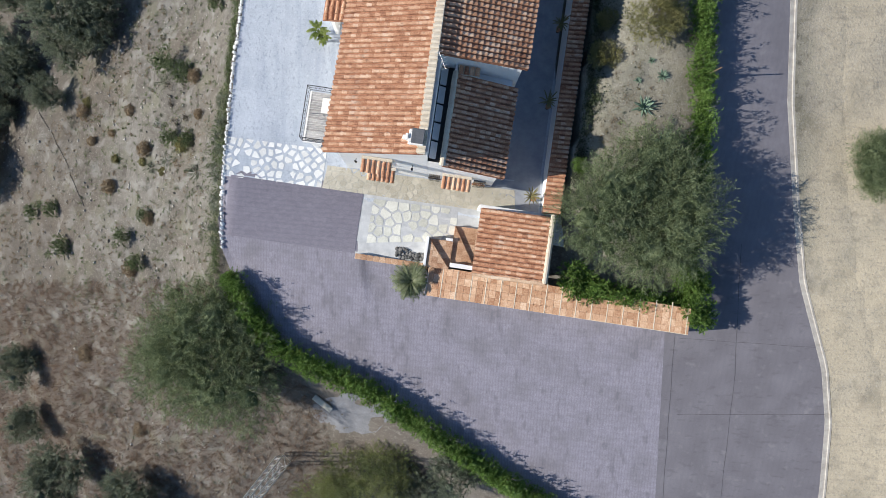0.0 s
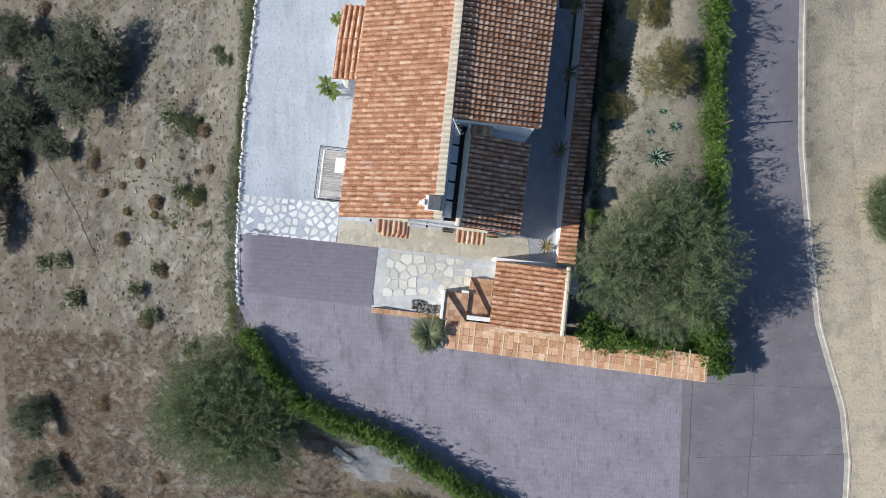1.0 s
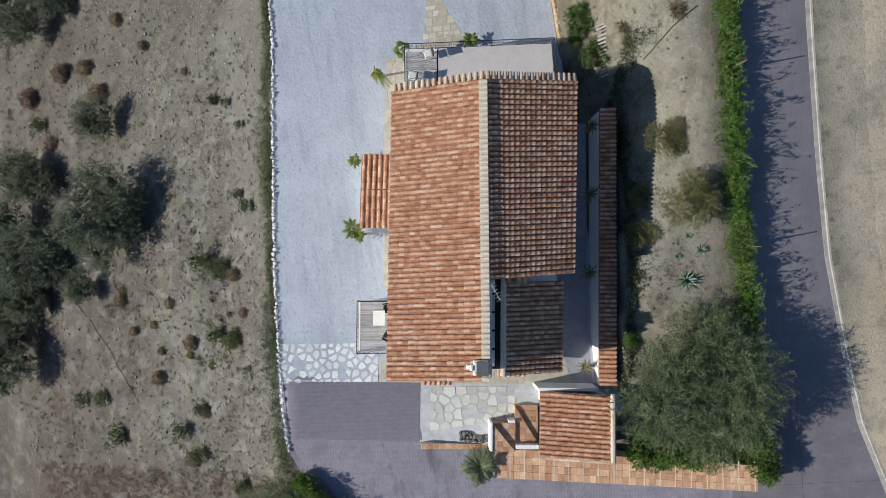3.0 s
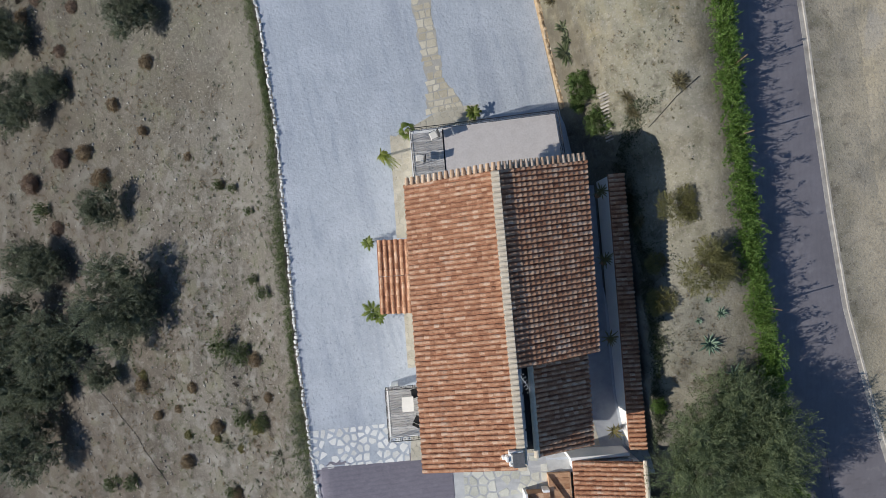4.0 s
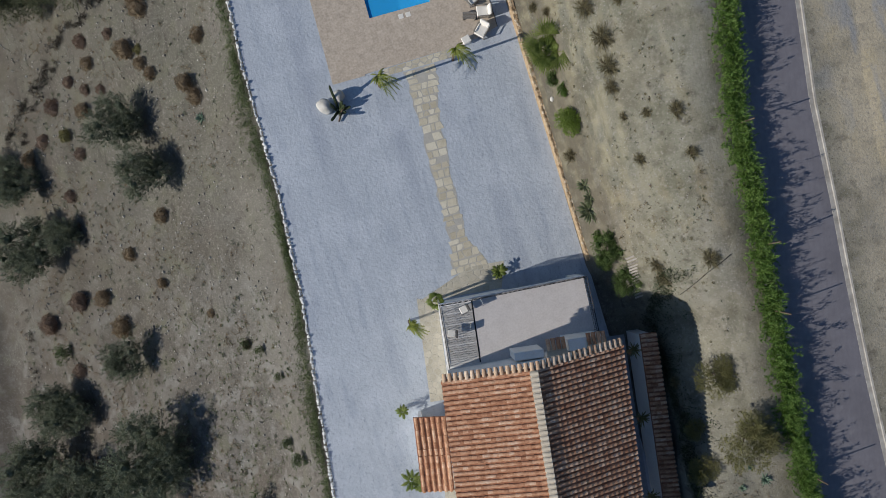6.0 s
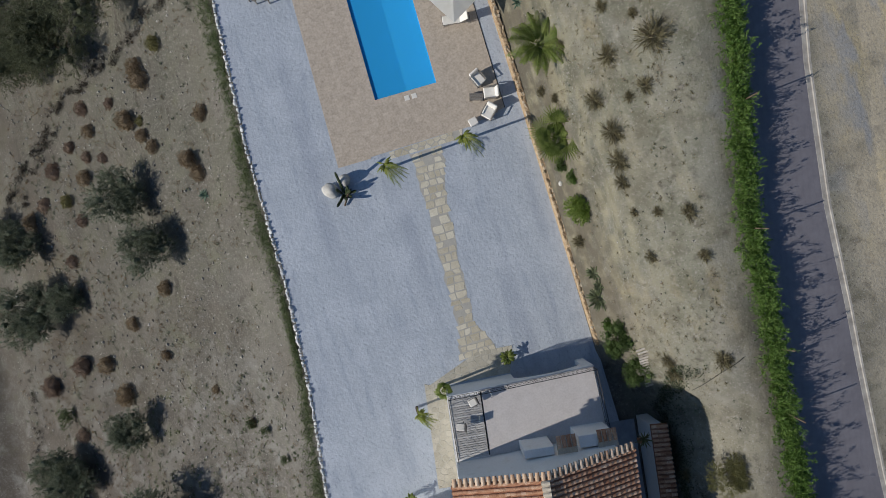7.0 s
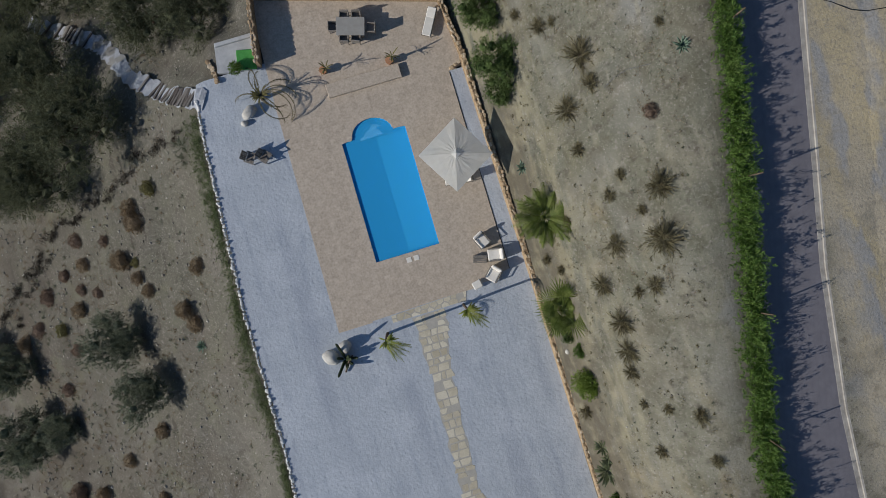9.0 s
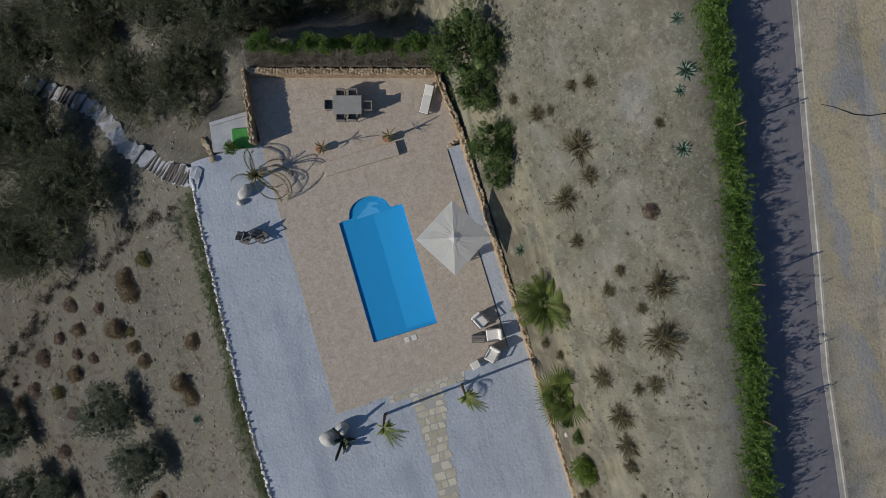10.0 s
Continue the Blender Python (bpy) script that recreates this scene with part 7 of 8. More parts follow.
def cactus(m, arms, label):
    """Columnar cactus: ribbed arms with rounded tips, each from the common foot."""
    p = thing("columnar_cactus", m, label, "cactus")
    for (x, y, z), (x1, y1, z1), r in arms:
        a0, a1 = Vector((x, y, z)), Vector((x1, y1, z1))
        d = (a1 - a0).normalized()
        u_ = d.orthogonal().normalized()
        v_ = d.cross(u_)
        vs, fs, n = [], [], 14
        stations = [(0.0, 0.8), (0.15, 1.0), (0.5, 0.94), (0.85, 0.98), (0.95, 0.72), (1.0, 0.2)]
        for f, w in stations:
            o = a0.lerp(a1, f) + Vector((0, 0, -0.10 * math.sin(math.pi * f)))
            for k in range(n):
                th, rr = 2 * math.pi * k / n, r * w * (1.0 if k % 2 else 0.74)
                vs.append(o + u_ * rr * math.cos(th) + v_ * rr * math.sin(th))
        for j in range(len(stations) - 1):
            fs += [(j * n + k, j * n + (k + 1) % n, (j + 1) * n + (k + 1) % n, (j + 1) * n + k) for k in range(n)]
        fs.append(tuple(range((len(stations) - 1) * n, len(stations) * n)))
        raw("arm", vs, fs, leaf_shade_cactus, p)
    return p


cactus(pose(-6.0, 40.1, 0.0), [((0, 0, -0.05), (-0.55, -0.80, 1.05), 0.10), ((0.05, 0.1, -0.05), (0.0, 1.35, 1.55), 0.09), ((0.1, 0, -0.05), (0.55, 0.05, 0.75), 0.12), ((0.15, 0.1, -0.05), (0.45, 0.30, 0.95), 0.11),
    ((0.1, -0.1, -0.05), (0.50, -0.35, 0.5), 0.11), ((-0.1, 0.1, -0.05), (-0.30, 0.35, 0.9), 0.10), ((0, -0.1, -0.05), (0.12, -0.45, 0.6), 0.11), ((0.2, 0.05, -0.05), (0.9, -0.05, 0.45), 0.10)], "dark ribbed columnar cactus between two pale boulders")


def pot_plant(x, y, z, s, label, seed, fr=9, r=0.5):
    p = palm("potted_palm", pose(x, y, z, 0, 0, seed * 31), r, 0.75 * s, fr, leaf_moss, label, seed, (0.12, 0.2), droop=0.9, up=1.6, slim=0.32, wind=0.3)
    bm = bmesh.new()
    bmesh.ops.create_cone(bm, cap_ends=True, segments=14, radius1=0.17 * s, radius2=0.26 * s, depth=0.45 * s, matrix=Matrix.Translation((0, 0, 0.225 * s)))
    part("pot", bm, clay_pot, p, "round clay pot")
    return p


pot_plant(-1.85, 58.55, 0.03, 1.0, "thin palm in a clay pot on the terrace", 21)
pot_plant(2.45, 57.95, 0.03, 1.0, "thin palm in a clay pot beside the step", 22)
for u_, v_, z_, sd in ((6.45, 10.3, 1.6, 23), (6.45, 5.9, 1.6, 24), (6.45, 0.9, 1.6, 25), (6.35, -5.0, 1.4, 26)):
    x_, y_, _ = uv(u_, v_)
    pl = pot_plant(x_, y_, z_, 0.7, "green plant in a clay pot hung on the yard wall", sd, 16, 0.55)
    part("bracket", add_rod(bmesh.new(), (0, 0, 0.02), (0.3, -0.05, 0.02), 0.02), iron, pl)

# ---- agaves ----
def agave(label, seed, n=24):
    rs = random.Random(seed)
    a = thing("agave", pose(0, 0, 0), label, "agave", "agaves on the bank")
    for i in range(n):
        th, el = i * 2.399, lerp(0.15, 1.2, (i / n))
        d = Vector((math.cos(th) * math.cos(el), math.sin(th) * math.cos(el), math.sin(el)))
        s = Vector((-math.sin(th), math.cos(th), 0))
        L = rs.uniform(0.8, 1.05) * (1 - 0.25 * i / n)
        u_ = d.cross(s) * -1
        vs, fs = [], []
        for k, (t, w, h) in enumerate(((0.05, 0.07, 0.03), (0.45, 0.1, 0.03), (0.8, 0.055, 0.015), (1, 0.004, 0.002))):
            c = d * L * t + Vector((0, 0, -0.06 * t * t))
            vs += [c - s * w + u_ * h, c - u_ * h, c + s * w + u_ * h]
            if k:
                b = 3 * (k - 1)
                fs += [(b, b + 1, b + 4, b + 3), (b + 1, b + 2, b + 5, b + 4), (b + 2, b, b + 3, b + 5)]
        raw("leaf", vs, fs, leaf_agave, a)
    return a


ag = agave("blue-green agave rosette on the dry bank", 1)
for x, y, s in ((11.36, 9, 0.85), (12.33, 10.7, 0.5), (10.99, 10.5, 0.32), (12.43, 6.9, 0.9), (17.04, 54.81, 0.7), (16.09, 51.3, 0.6), (16.64, 54.01, 0.45), (17.29, 57.24, 0.5), (8.45, 48.6, 0.6), (-16.2, 43.6, 0.6), (11.74, 11.6, 0.3)):
    put(ag, x, y, s, x * 37 % 360, dz=0.02)

# ---- trees and shrubs ----
put(olive, 10.64, 3.2, 1.12, 20, 0.92)
put(olive, -15.2, -6.1, 1.28, 140, 1.08)
put(olive, 24.3, 5.4, 0.5, 200)
nettle = make_tree("leafy_shrub", 1.2, 1.6, leaf_hedge, 13, 700, 16, (0.11, 0.022), 11, 0.05, "leafy green shrub", "shrub")
put(nettle, 7.7, -0.6, 1.0, 0, label="leafy green shrub against the entrance porch")
# two shrubs added to break up the straight shadow of the drive wall's end
put(nettle, 14.7, -2.7, 0.9, 30, dz=0.6, label="leafy green shrub added to make the wall shadow leafy at the lane")
put(nettle, 14.6, -1.5, 0.9, 150, dz=0.3, label="leafy green shrub added to make the wall shadow leafy at the lane")
put(nettle, 8.5, -1.6, 0.8, 90, label="leafy green shrub on top of the drive wall")
put(nettle, 7.82, 5.9, 0.45, 40, label="small green shrub in the shade of the yard wall")
thicket = make_tree("dark_tree", 2.3, 3.6, leaf_dark, 14, 1200, 18, (0.11, 0.028), 18, 0.12, "dense dark green broadleaf tree beside the terrace", heart=0.45)
put(thicket, 8.71, 61.31, 0.95, 0)
put(thicket, 8.5, 58.9, 0.62, 100)
put(thicket, 8.49, 55.19, 0.66, 200, label="round dark green shrub above the stone wall")
put(thicket, 8.38, 53.49, 0.42, 290, label="small dark green shrub above the stone wall")
# this shrub and the next are added where the terrace's shadow darkens the bank
put(thicket, 8.79, 23.9, 0.42, 33, label="dark evergreen shrub added where the bank only lies in house shade")
put(thicket, 8.15, 26, 0.46, 250, label="dark evergreen shrub beside the stone wall")
put(nettle, -7.1, 60.05, 0.42, 200, dz=0.3, label="leafy green shrub overhanging the concrete platform")
# planting strip at the foot of the bank, above the garden wall
feathery = make_tree("feathery_shrub", 1.0, 1.3, leaf_bright, 24, 900, 18, (0.10, 0.012), 9, 0.04, "bright green feathery shrub above the garden wall", "shrub", open_=0.5)
put(feathery, 8.15, 34.6, 0.95, 10)
put(nettle, 8.3, 36.7, 0.42, 70, label="leafy green shrub above the garden wall")
put(thicket, 8.05, 37.7, 0.22, 130, label="small dark green shrub above the garden wall")
put(nettle, 8.0, 27.1, 0.4, 20, label="grey-green low shrub above the garden wall")
put(thicket, 7.95, 25.4, 0.26, 77, label="dark evergreen shrub beside the stone wall")
boulder(7.88, 36.6, 0.34, 0.28, 0.26, 6.0, "small white stone in the planting strip")
for x, y, r, n_ in ((7.95, 28.8, 0.85, 30), (8.05, 30.4, 0.5, 18), (8.1, 29.6, 0.45, 16)):
    palm("cordyline", pose(x, y, zw(x, y), 0, 0, 20 * x), r, 0.35, n_, leaf_bushy, "spiky grey-green cordyline above the garden wall", int(y * 10), droop=0.7, up=1.0, slim=0.6)
# wild trees on the north-west side
wildt = make_tree("carob_tree", 3.4, 4.4, leaf_wild, 15, 1500, 20, (0.16, 0.022), 26, 0.2, "broad dark wild tree on the slope", heart=0.25)
for x, y, s, r in ((-24.8, 66.5, 1.25, 0), (-20.3, 61.3, 1.1, 60), (-26.0, 60.0, 1.0, 120), (-31.0, 62.0, 1.2, 200), (-28.0, 71.5, 1.0, 300), (-22.5, 76.0, 1.1, 130), (-31.5, 78.0, 1.3, 210), (-17.5, 72.8, 0.7, 50), (-36.0, 70.0, 1.2, 260), (-14.5, 76.5, 1.2, 20)):
    put(wildt, x, y, s, r)
for x, y, s, r in ((-8.9, 66.0, 0.85, 75), (-13.2, 67.6, 0.85, 140), (-4.5, 70.2, 1.05, 240), (-9.5, 72.5, 1.1, 310), (0.5, 70.5, 1.0, 33), (5.5, 69.0, 0.9, 88), (-18.0, 77.0, 1.0, 190)):
    put(wildt, x, y, s, r, label="broad dark wild tree beyond the terrace wall")
conifer = make_tree("cypress_shrub", 0.66, 2.7, leaf_hedge, 16, 420, 16, (0.11, 0.013), 9, 0.05, "yellow-green feathery hedge conifer behind the terrace wall", "conifer")
for k in range(14):
    f = k / 13
    put(conifer, lerp(-3.6, 6.6, f), lerp(65.55, 62.5, f) + 0.18 * math.sin(k * 2.1), 0.82 + 0.13 * math.sin(k * 1.7), k * 50, dz=0.75)

# scrub on the western slope
for x, y, s, r in ((-28.6, 20.2, 1.6, 0), (-29.5, 17.6, 1.1, 70), (-39.3, 25.2, 1.1, 50), (-42.3, 20.0, 1.5, 100), (-42.4, 8.7, 1.4, 150), (-29.0, 28.0, 0.85, 200), (-36.6, 46.3, 1.05, 250),
                   (-37.4, 40.2, 1.35, 300), (-23.6, 45.9, 1.05, 350), (-22.4, 41.2, 0.95, 40)):
    put(scrub, x, y, s, r, s * 1.3)
for x, y, s, r in ((-37.2, 24.4, 0.9, 140), (-42.0, 16.6, 1.5, 190), (-32.6, 14.6, 0.7, 240), (-33.2, 39.8, 0.75, 30), (-36.6, -8.6, 0.9, 80),
                   (-35.9, -13.7, 0.8, 130), (-31.8, -17.4, 1.3, 180), (-39.5, 14.5, 1.0, 230), (-25.5, -19.0, 1.3, 10), (-41.0, 47.5, 1.2, 15)):
    put(scrub, x, y, s, r, s * 1.3)
sapling = make_tree("thin_tree", 2.6, 3.4, leaf_sapling, 17, 1300, 18, (0.11, 0.017), 18, 0.09, "airy yellow-green tree below the hedge")
for x, y, s, r in ((-6.9, -14.9, 1.0, 0), (-4.0, -14.4, 0.9, 90), (-8.6, -17.6, 0.9, 180)):
    put(sapling, x, y, s, r)
put(scrub, -38.3, 17.6, 1.5, 20, label="dark scrub tree in the hollow of the slope")
put(scrub, -43.2, 12.0, 1.5, 110, label="dark scrub tree in the hollow of the slope")
put(scrub, 0.6, -13.6, 0.8, 60, label="dry dark shrub below the drive hedge")
put(scrub, -2, -15.6, 0.9, 160, label="dry dark shrub below the drive hedge")

bush = make_tree("green_bush", 0.7, 0.9, ground_cover, 18, 300, 14, (0.07, 0.012), 7, 0.03, "small green bush on the stony slope", "bush", heart=0.3)
for x, y, s in ((-19.7, 9.5, 1.0), (-18.1, 8.8, 0.85), (-18.8, 13.9, 1.1), (-24, 2.1, 0.9), (-21.9, 3.9, 0.6), (-34.7, 5.1, 0.9), (-32.5, 5, 1.0), (-31.2, 1.5, 1.2), (-22.5, 0.3, 0.9), (-19.4, -1.9, 0.9),
                (-20.2, 15.1, 1.2), (-16.5, 25.8, 0.5), (-15.3, 23.8, 0.45), (-37.5, 29.8, 1.1), (-17.9, 26.4, 0.6), (-15.4, 17.9, 0.7), (-16.2, 18.9, 0.6)):
    put(bush, x, y, s * 1.2, x * 53 % 360)


def dome_bush(name, radius, height, mat, seed, label, n=2400):
    """A dense cushion-shaped bush: short twigs all over an uneven dome."""
    rs = np.random.RandomState(seed)
    t = thing(name, pose(0, 0, 0), label, "bush")
    d = rs.normal(0, 1, (n, 3))
    d[:, 2] = np.abs(d[:, 2])
    d /= np.linalg.norm(d, axis=1)[:, None]
    lump = 1 + 0.13 * np.sin(d @ np.array([3.1, 1.7, 2.0]) * 2 + seed) + 0.10 * np.sin(d @ np.array([-2.2, 4.5, 1.0]) * 2)
    c = d * (lump * rs.uniform(0.72, 1.0, n))[:, None] * np.array([radius, radius, height])
    foliage = new("foliage", leaf_mesh("foliage", c, d, 0.10, 0.011, mat, rs, 0.0, 0.45, (np.array([[0.0, 0.0, 0.0]]), np.array([radius * 0.78]))))
    foliage.parent = t
    bm = bmesh.new()
    for k in range(9):
        add_rod(bm, (0, 0, -0.15), Vector(c[k]) * 0.8, 0.012, 0.005, 4)
    part("branchwork", bm, bark, t)
    return t


tuft = dome_bush("dry_bush", 0.6, 0.62, leaf_dry, 19, "dense dry brown cushion bush on the stony slope")
for x, y, s in ((-17.4, 13.4, 0.9), (-29.2, 12.8, 1.1), (-22.2, 8.8, 0.95), (-25.8, 6.3, 1.0), (-23.4, -0.1, 1.1), (-21.6, 3.6, 0.9), (-24.1, -12.9, 1.0), (-17, 10.6, 0.6), (-17.6, 26.5, 0.6), (-29.5, 30.6, 1.5),
                (-22.3, 38.1, 1.0), (-21.4, 51.5, 1.3), (-19, 53.8, 1.4), (-19.2, 54.9, 1.2), (-14.4, 49, 1.0), (-16.6, 46.4, 1.1), (-16.1, 45.2, 1.1), (-25.5, 52.4, 1.0), (-20.2, 49.8, 0.9), (-29, -7, 1.2),
                (-27.4, 49.1, 1.1), (-19.5, 48.6, 0.9), (-35.2, 47.9, 1.4), (-26.6, 36.2, 1.0), (-31, 33.5, 1.3), (-24, 33, 0.7), (-20, 29.5, 0.6), (-28, 10.2, 0.7), (-25.7, 10.5, 0.6), (-23.8, 12, 0.8)):
    put(tuft, x, y, s, x * 71 % 360, s * (0.75 + 0.5 * (x * 7.3 % 1)))
rusty = dome_bush("rusty_bush", 0.6, 0.56, leaf_red, 20, "low rusty-brown cushion bush on the dry slope")
for x, y, s in ((-25.7, 54.5, 1.1), (-30.9, 51.1, 1.35), (-28.4, 52.3, 0.9), (-22.5, 53.4, 0.8), (-24.9, 49.9, 0.8), (14.23, 48.8, 0.7), (-26.5, 50.6, 0.8), (-33, 48.6, 1.2), (-29, 46, 1.0), (-34, 34, 1.4), (-31.5, 43, 1.0), (-38.5, 33, 1.6), (-36, 28, 1.2)):
    put(rusty, x, y, s, x * 31 % 360, s * (0.75 + 0.5 * (x * 7.3 % 1)))
olive_bush = dome_bush("olive_bush", 0.6, 0.62, leaf_moss, 22, "small olive-yellow cushion bush on the dry slope")
for x, y, s in ((-16.9, 55.7, 1.0), (-20.1, 51, 0.7), (-30.1, 48, 1.0), (-18.4, 8.6, 1.0), (-22.4, 7.9, 0.6), (-25.2, 8.4, 0.6), (-20.4, 7, 0.6), (-28.9, 13.6, 0.8)):
    put(olive_bush, x, y, s, x * 31 % 360, s * (0.75 + 0.5 * (x * 7.3 % 1)))
yellow = make_tree("broom_bush", 1.2, 1.6, leaf_yellow, 21, 1300, 16, (0.08, 0.011), 14, 0.04, "yellow-green airy broom bush on the bank", "bush")
for x, y, s in ((11.5, 13.7, 1.25), (11.16, 17.5, 0.95), (9.15, 12, 0.7), (9.51, 14.3, 0.5)):
    put(yellow, x, y, s, x * 91 % 360)


def spiky(name, label, mat, seed, n=170):
    rs = np.random.RandomState(seed)
    t = thing(name, pose(0, 0, 0), label, "shrub", "dry shrubs on the bank")
    d = rs.normal(0, 1, (n, 3))
    d[:, 2] = np.abs(d[:, 2]) * 0.75 + 0.1
    d /= np.linalg.norm(d, axis=1)[:, None]
    vs, fs = [], []
    for k in range(n):
        dv = Vector(d[k])
        s = dv.cross(Vector(rs.normal(0, 1, 3))).normalized()
        L = rs.uniform(0.55, 1.1)
        for j in range(6):
            c = dv * L * (0.3 + 0.12 * j)
            e = (dv + Vector(rs.normal(0, 0.45, 3))).normalized()
            b = len(vs)
            vs += [c - s * 0.018, c + s * 0.018, c + e * 0.30 + s * 0.004, c + e * 0.30 - s * 0.004]
            fs.append((b, b + 1, b + 2, b + 3))
    raw("foliage", vs, fs, mat, t)
    bm = bmesh.new()
    for k in range(0, n, 6):
        add_rod(bm, (0, 0, -0.1), Vector(d[k]) * 0.8, 0.014, 0.005, 4)
    part("branchwork", bm, bark, t)
    return t


sp = spiky("spiky_shrub", "half-dry spiky olive-brown shrub on the bank", leaf_spiky, 5)
for x, y, s in ((13.65, 45, 0.9), (13.11, 42.3, 1.15), (11.32, 42.6, 0.8), (10.27, 40.5, 0.8), (11.51, 39.8, 0.45), (12.21, 40, 0.6), (10.48, 38.3, 0.9), (10.38, 36.6, 0.85), (11.65, 45.3, 0.5), (12.73, 44, 0.4), (12.36, 46.2, 0.4),
                (11.02, 48.3, 0.55), (9.69, 44.6, 0.4), (12.43, 53.21, 1.05), (11.16, 50.7, 0.95), (12.48, 51.5, 0.65), (11.18, 55.96, 0.65), (13.66, 56.29, 0.45)):
    put(sp, x, y, s, x * 67 % 360)
for x, y, s in ((7.95, 32.6, 0.6), (12.95, 56.5, 0.45), (10.37, 57.37, 0.45), (11.8, 55.76, 0.4), (15.64, 52.91, 0.35), (10.07, 24.5, 0.55), (10.28, 23.6, 0.6), (12.19, 24.2, 0.65), (10.46, 30.8, 0.5), (12.56, 30.2, 0.45), (12.43, 32.7, 0.55),
                (11.24, 33.2, 0.4), (10.37, 33.5, 0.35), (10.27, 35.4, 0.6), (9.64, 17, 0.5), (8.79, 41.8, 0.4), (8.31, 42.6, 0.45)):
    put(sp, x, y, s, x * 67 % 360)

# leafy ground cover outside the edging stones
rs = np.random.RandomState(31)
n = 9000
cy = rs.uniform(-0.5, 58.5, n)
wide = 0.8 + 0.3 * np.sin(cy * 0.35) + np.where((cy < 12) | (cy > 40), 0.35, 0)
cx = np.interp(cy, RIM_Y, RIM_X) - 0.15 - np.abs(rs.normal(0, 0.5, n)) * wide
thin = rs.uniform(0, 1, n) < 0.68 + 0.32 * np.sin(cy * 0.8 + 1.0) * np.sin(cy * 0.23)
cx, cy = cx[thin], cy[thin]
cc = np.stack([cx, cy, wild(cx, cy) + 0.05], -1)
cc = np.repeat(cc, 9, 0) + rs.normal(0, 0.07, (len(cx) * 9, 3))
gc = new("ground_cover", leaf_mesh("ground_cover", cc, np.tile([[0, 0, 0.8]], (len(cc), 1)), 0.12, 0.018, ground_cover, rs, 0, 0.6))
tagged(gc, "strip of grey-green creeping ground cover along the edging", "ground cover", kind="stuff")

# stones and dry grass on the wild ground


def wild_spots(rs, n, x0, x1, y0, y1, test):
    x, y = rs.uniform(x0, x1, n), rs.uniform(y0, y1, n)
    ok = (natural(x, y) > 0.5) & test(x, y, rs)
    return x[ok], y[ok]


def scatter_stones(name, n, x0, x1, y0, y1, lo, hi, mat, label, seed):
    rs = np.random.RandomState(seed)
    x, y = wild_spots(rs, n, x0, x1, y0, y1, lambda a, b, r: r.uniform(0, 1, len(a)) < 0.6 + 0.4 * np.sin(a * 0.7) * np.sin(b * 0.45 + 1))
    s = lo + (hi - lo) * rs.uniform(0, 1, len(x)) ** 4
    z = wild(x, y)
    oct_ = np.array([(1, 0, 0), (0, 1, 0), (-1, 0, 0), (0, -1, 0), (0, 0, 0.7), (0, 0, -0.7)])
    ff = np.array([(0, 1, 4), (1, 2, 4), (2, 3, 4), (3, 0, 4), (1, 0, 5), (2, 1, 5), (3, 2, 5), (0, 3, 5)])
    v = oct_[None] * s[:, None, None] * rs.uniform(0.6, 1.2, (len(x), 6, 1)) + np.stack([x, y, z + s * 0.15], -1)[:, None]
    f = ff[None] + 6 * np.arange(len(x))[:, None, None]
    ob = raw(name, v.reshape(-1, 3).tolist(), f.reshape(-1, 3).tolist(), mat)
    return tagged(ob, label, "stones", kind="stuff")


stone_pale = material("scattered_stone", [(0.18, 0.16, 0.135), (0.26, 0.24, 0.205), (0.38, 0.36, 0.325)], 3.0, 0.95, 0, island=0.6)
scatter_stones("slope_stones", 24000, -44, -11, -22, 74, 0.025, 0.16, stone_pale, "scattered pale stones on the western slope", 41)
scatter_stones("bank_stones", 4500, 8, 18, 0, 70, 0.015, 0.085, stone_pale, "scattered pale stones on the eastern bank", 42)
scatter_stones("roadside_stones", 2500, 19, 34, -16, 66, 0.02, 0.12, stone_pale, "scattered stones beyond the kerb", 43)


def dry_grass(name, n, x0, x1, y0, y1, test, mat, label, seed, length=0.22):
    rs = np.random.RandomState(seed)
    x, y = wild_spots(rs, n, x0, x1, y0, y1, test)
    base = np.stack([x, y, wild(x, y)], -1)
    cc = np.repeat(base, 12, 0) + rs.normal(0, 0.09, (len(x) * 12, 3)) * np.array([1, 1, 0.15])
    ob = new(name, leaf_mesh(name, cc, np.tile([[0, 0, 0.9]], (len(cc), 1)), length, 0.012, mat, rs, 0, 0.55))
    return tagged(ob, label, "dry grass", kind="stuff")


patchy = lambda a, b, r: (np.sin(a * 0.45 + 0.8 * np.sin(b * 0.3)) * np.sin(b * 0.38 + 1.3) + r.normal(0, 0.25, len(a))) > 0.25
dry_grass("slope_grass", 9000, -44, -13, -22, 74, patchy, leaf_dry, "patches of dry brown grass on the western slope", 51)
dry_grass("hollow_grass", 15000, -42, -8, -22, -1, lambda a, b, r: r.uniform(0, 1, len(a)) < 0.75, leaf_red, "dense dry reddish-brown grass below the drive", 52, 0.36)
dry_grass("bank_grass", 3500, 8, 18, 0, 70, patchy, leaf_dry, "thin dry grass on the eastern bank", 53, 0.16)


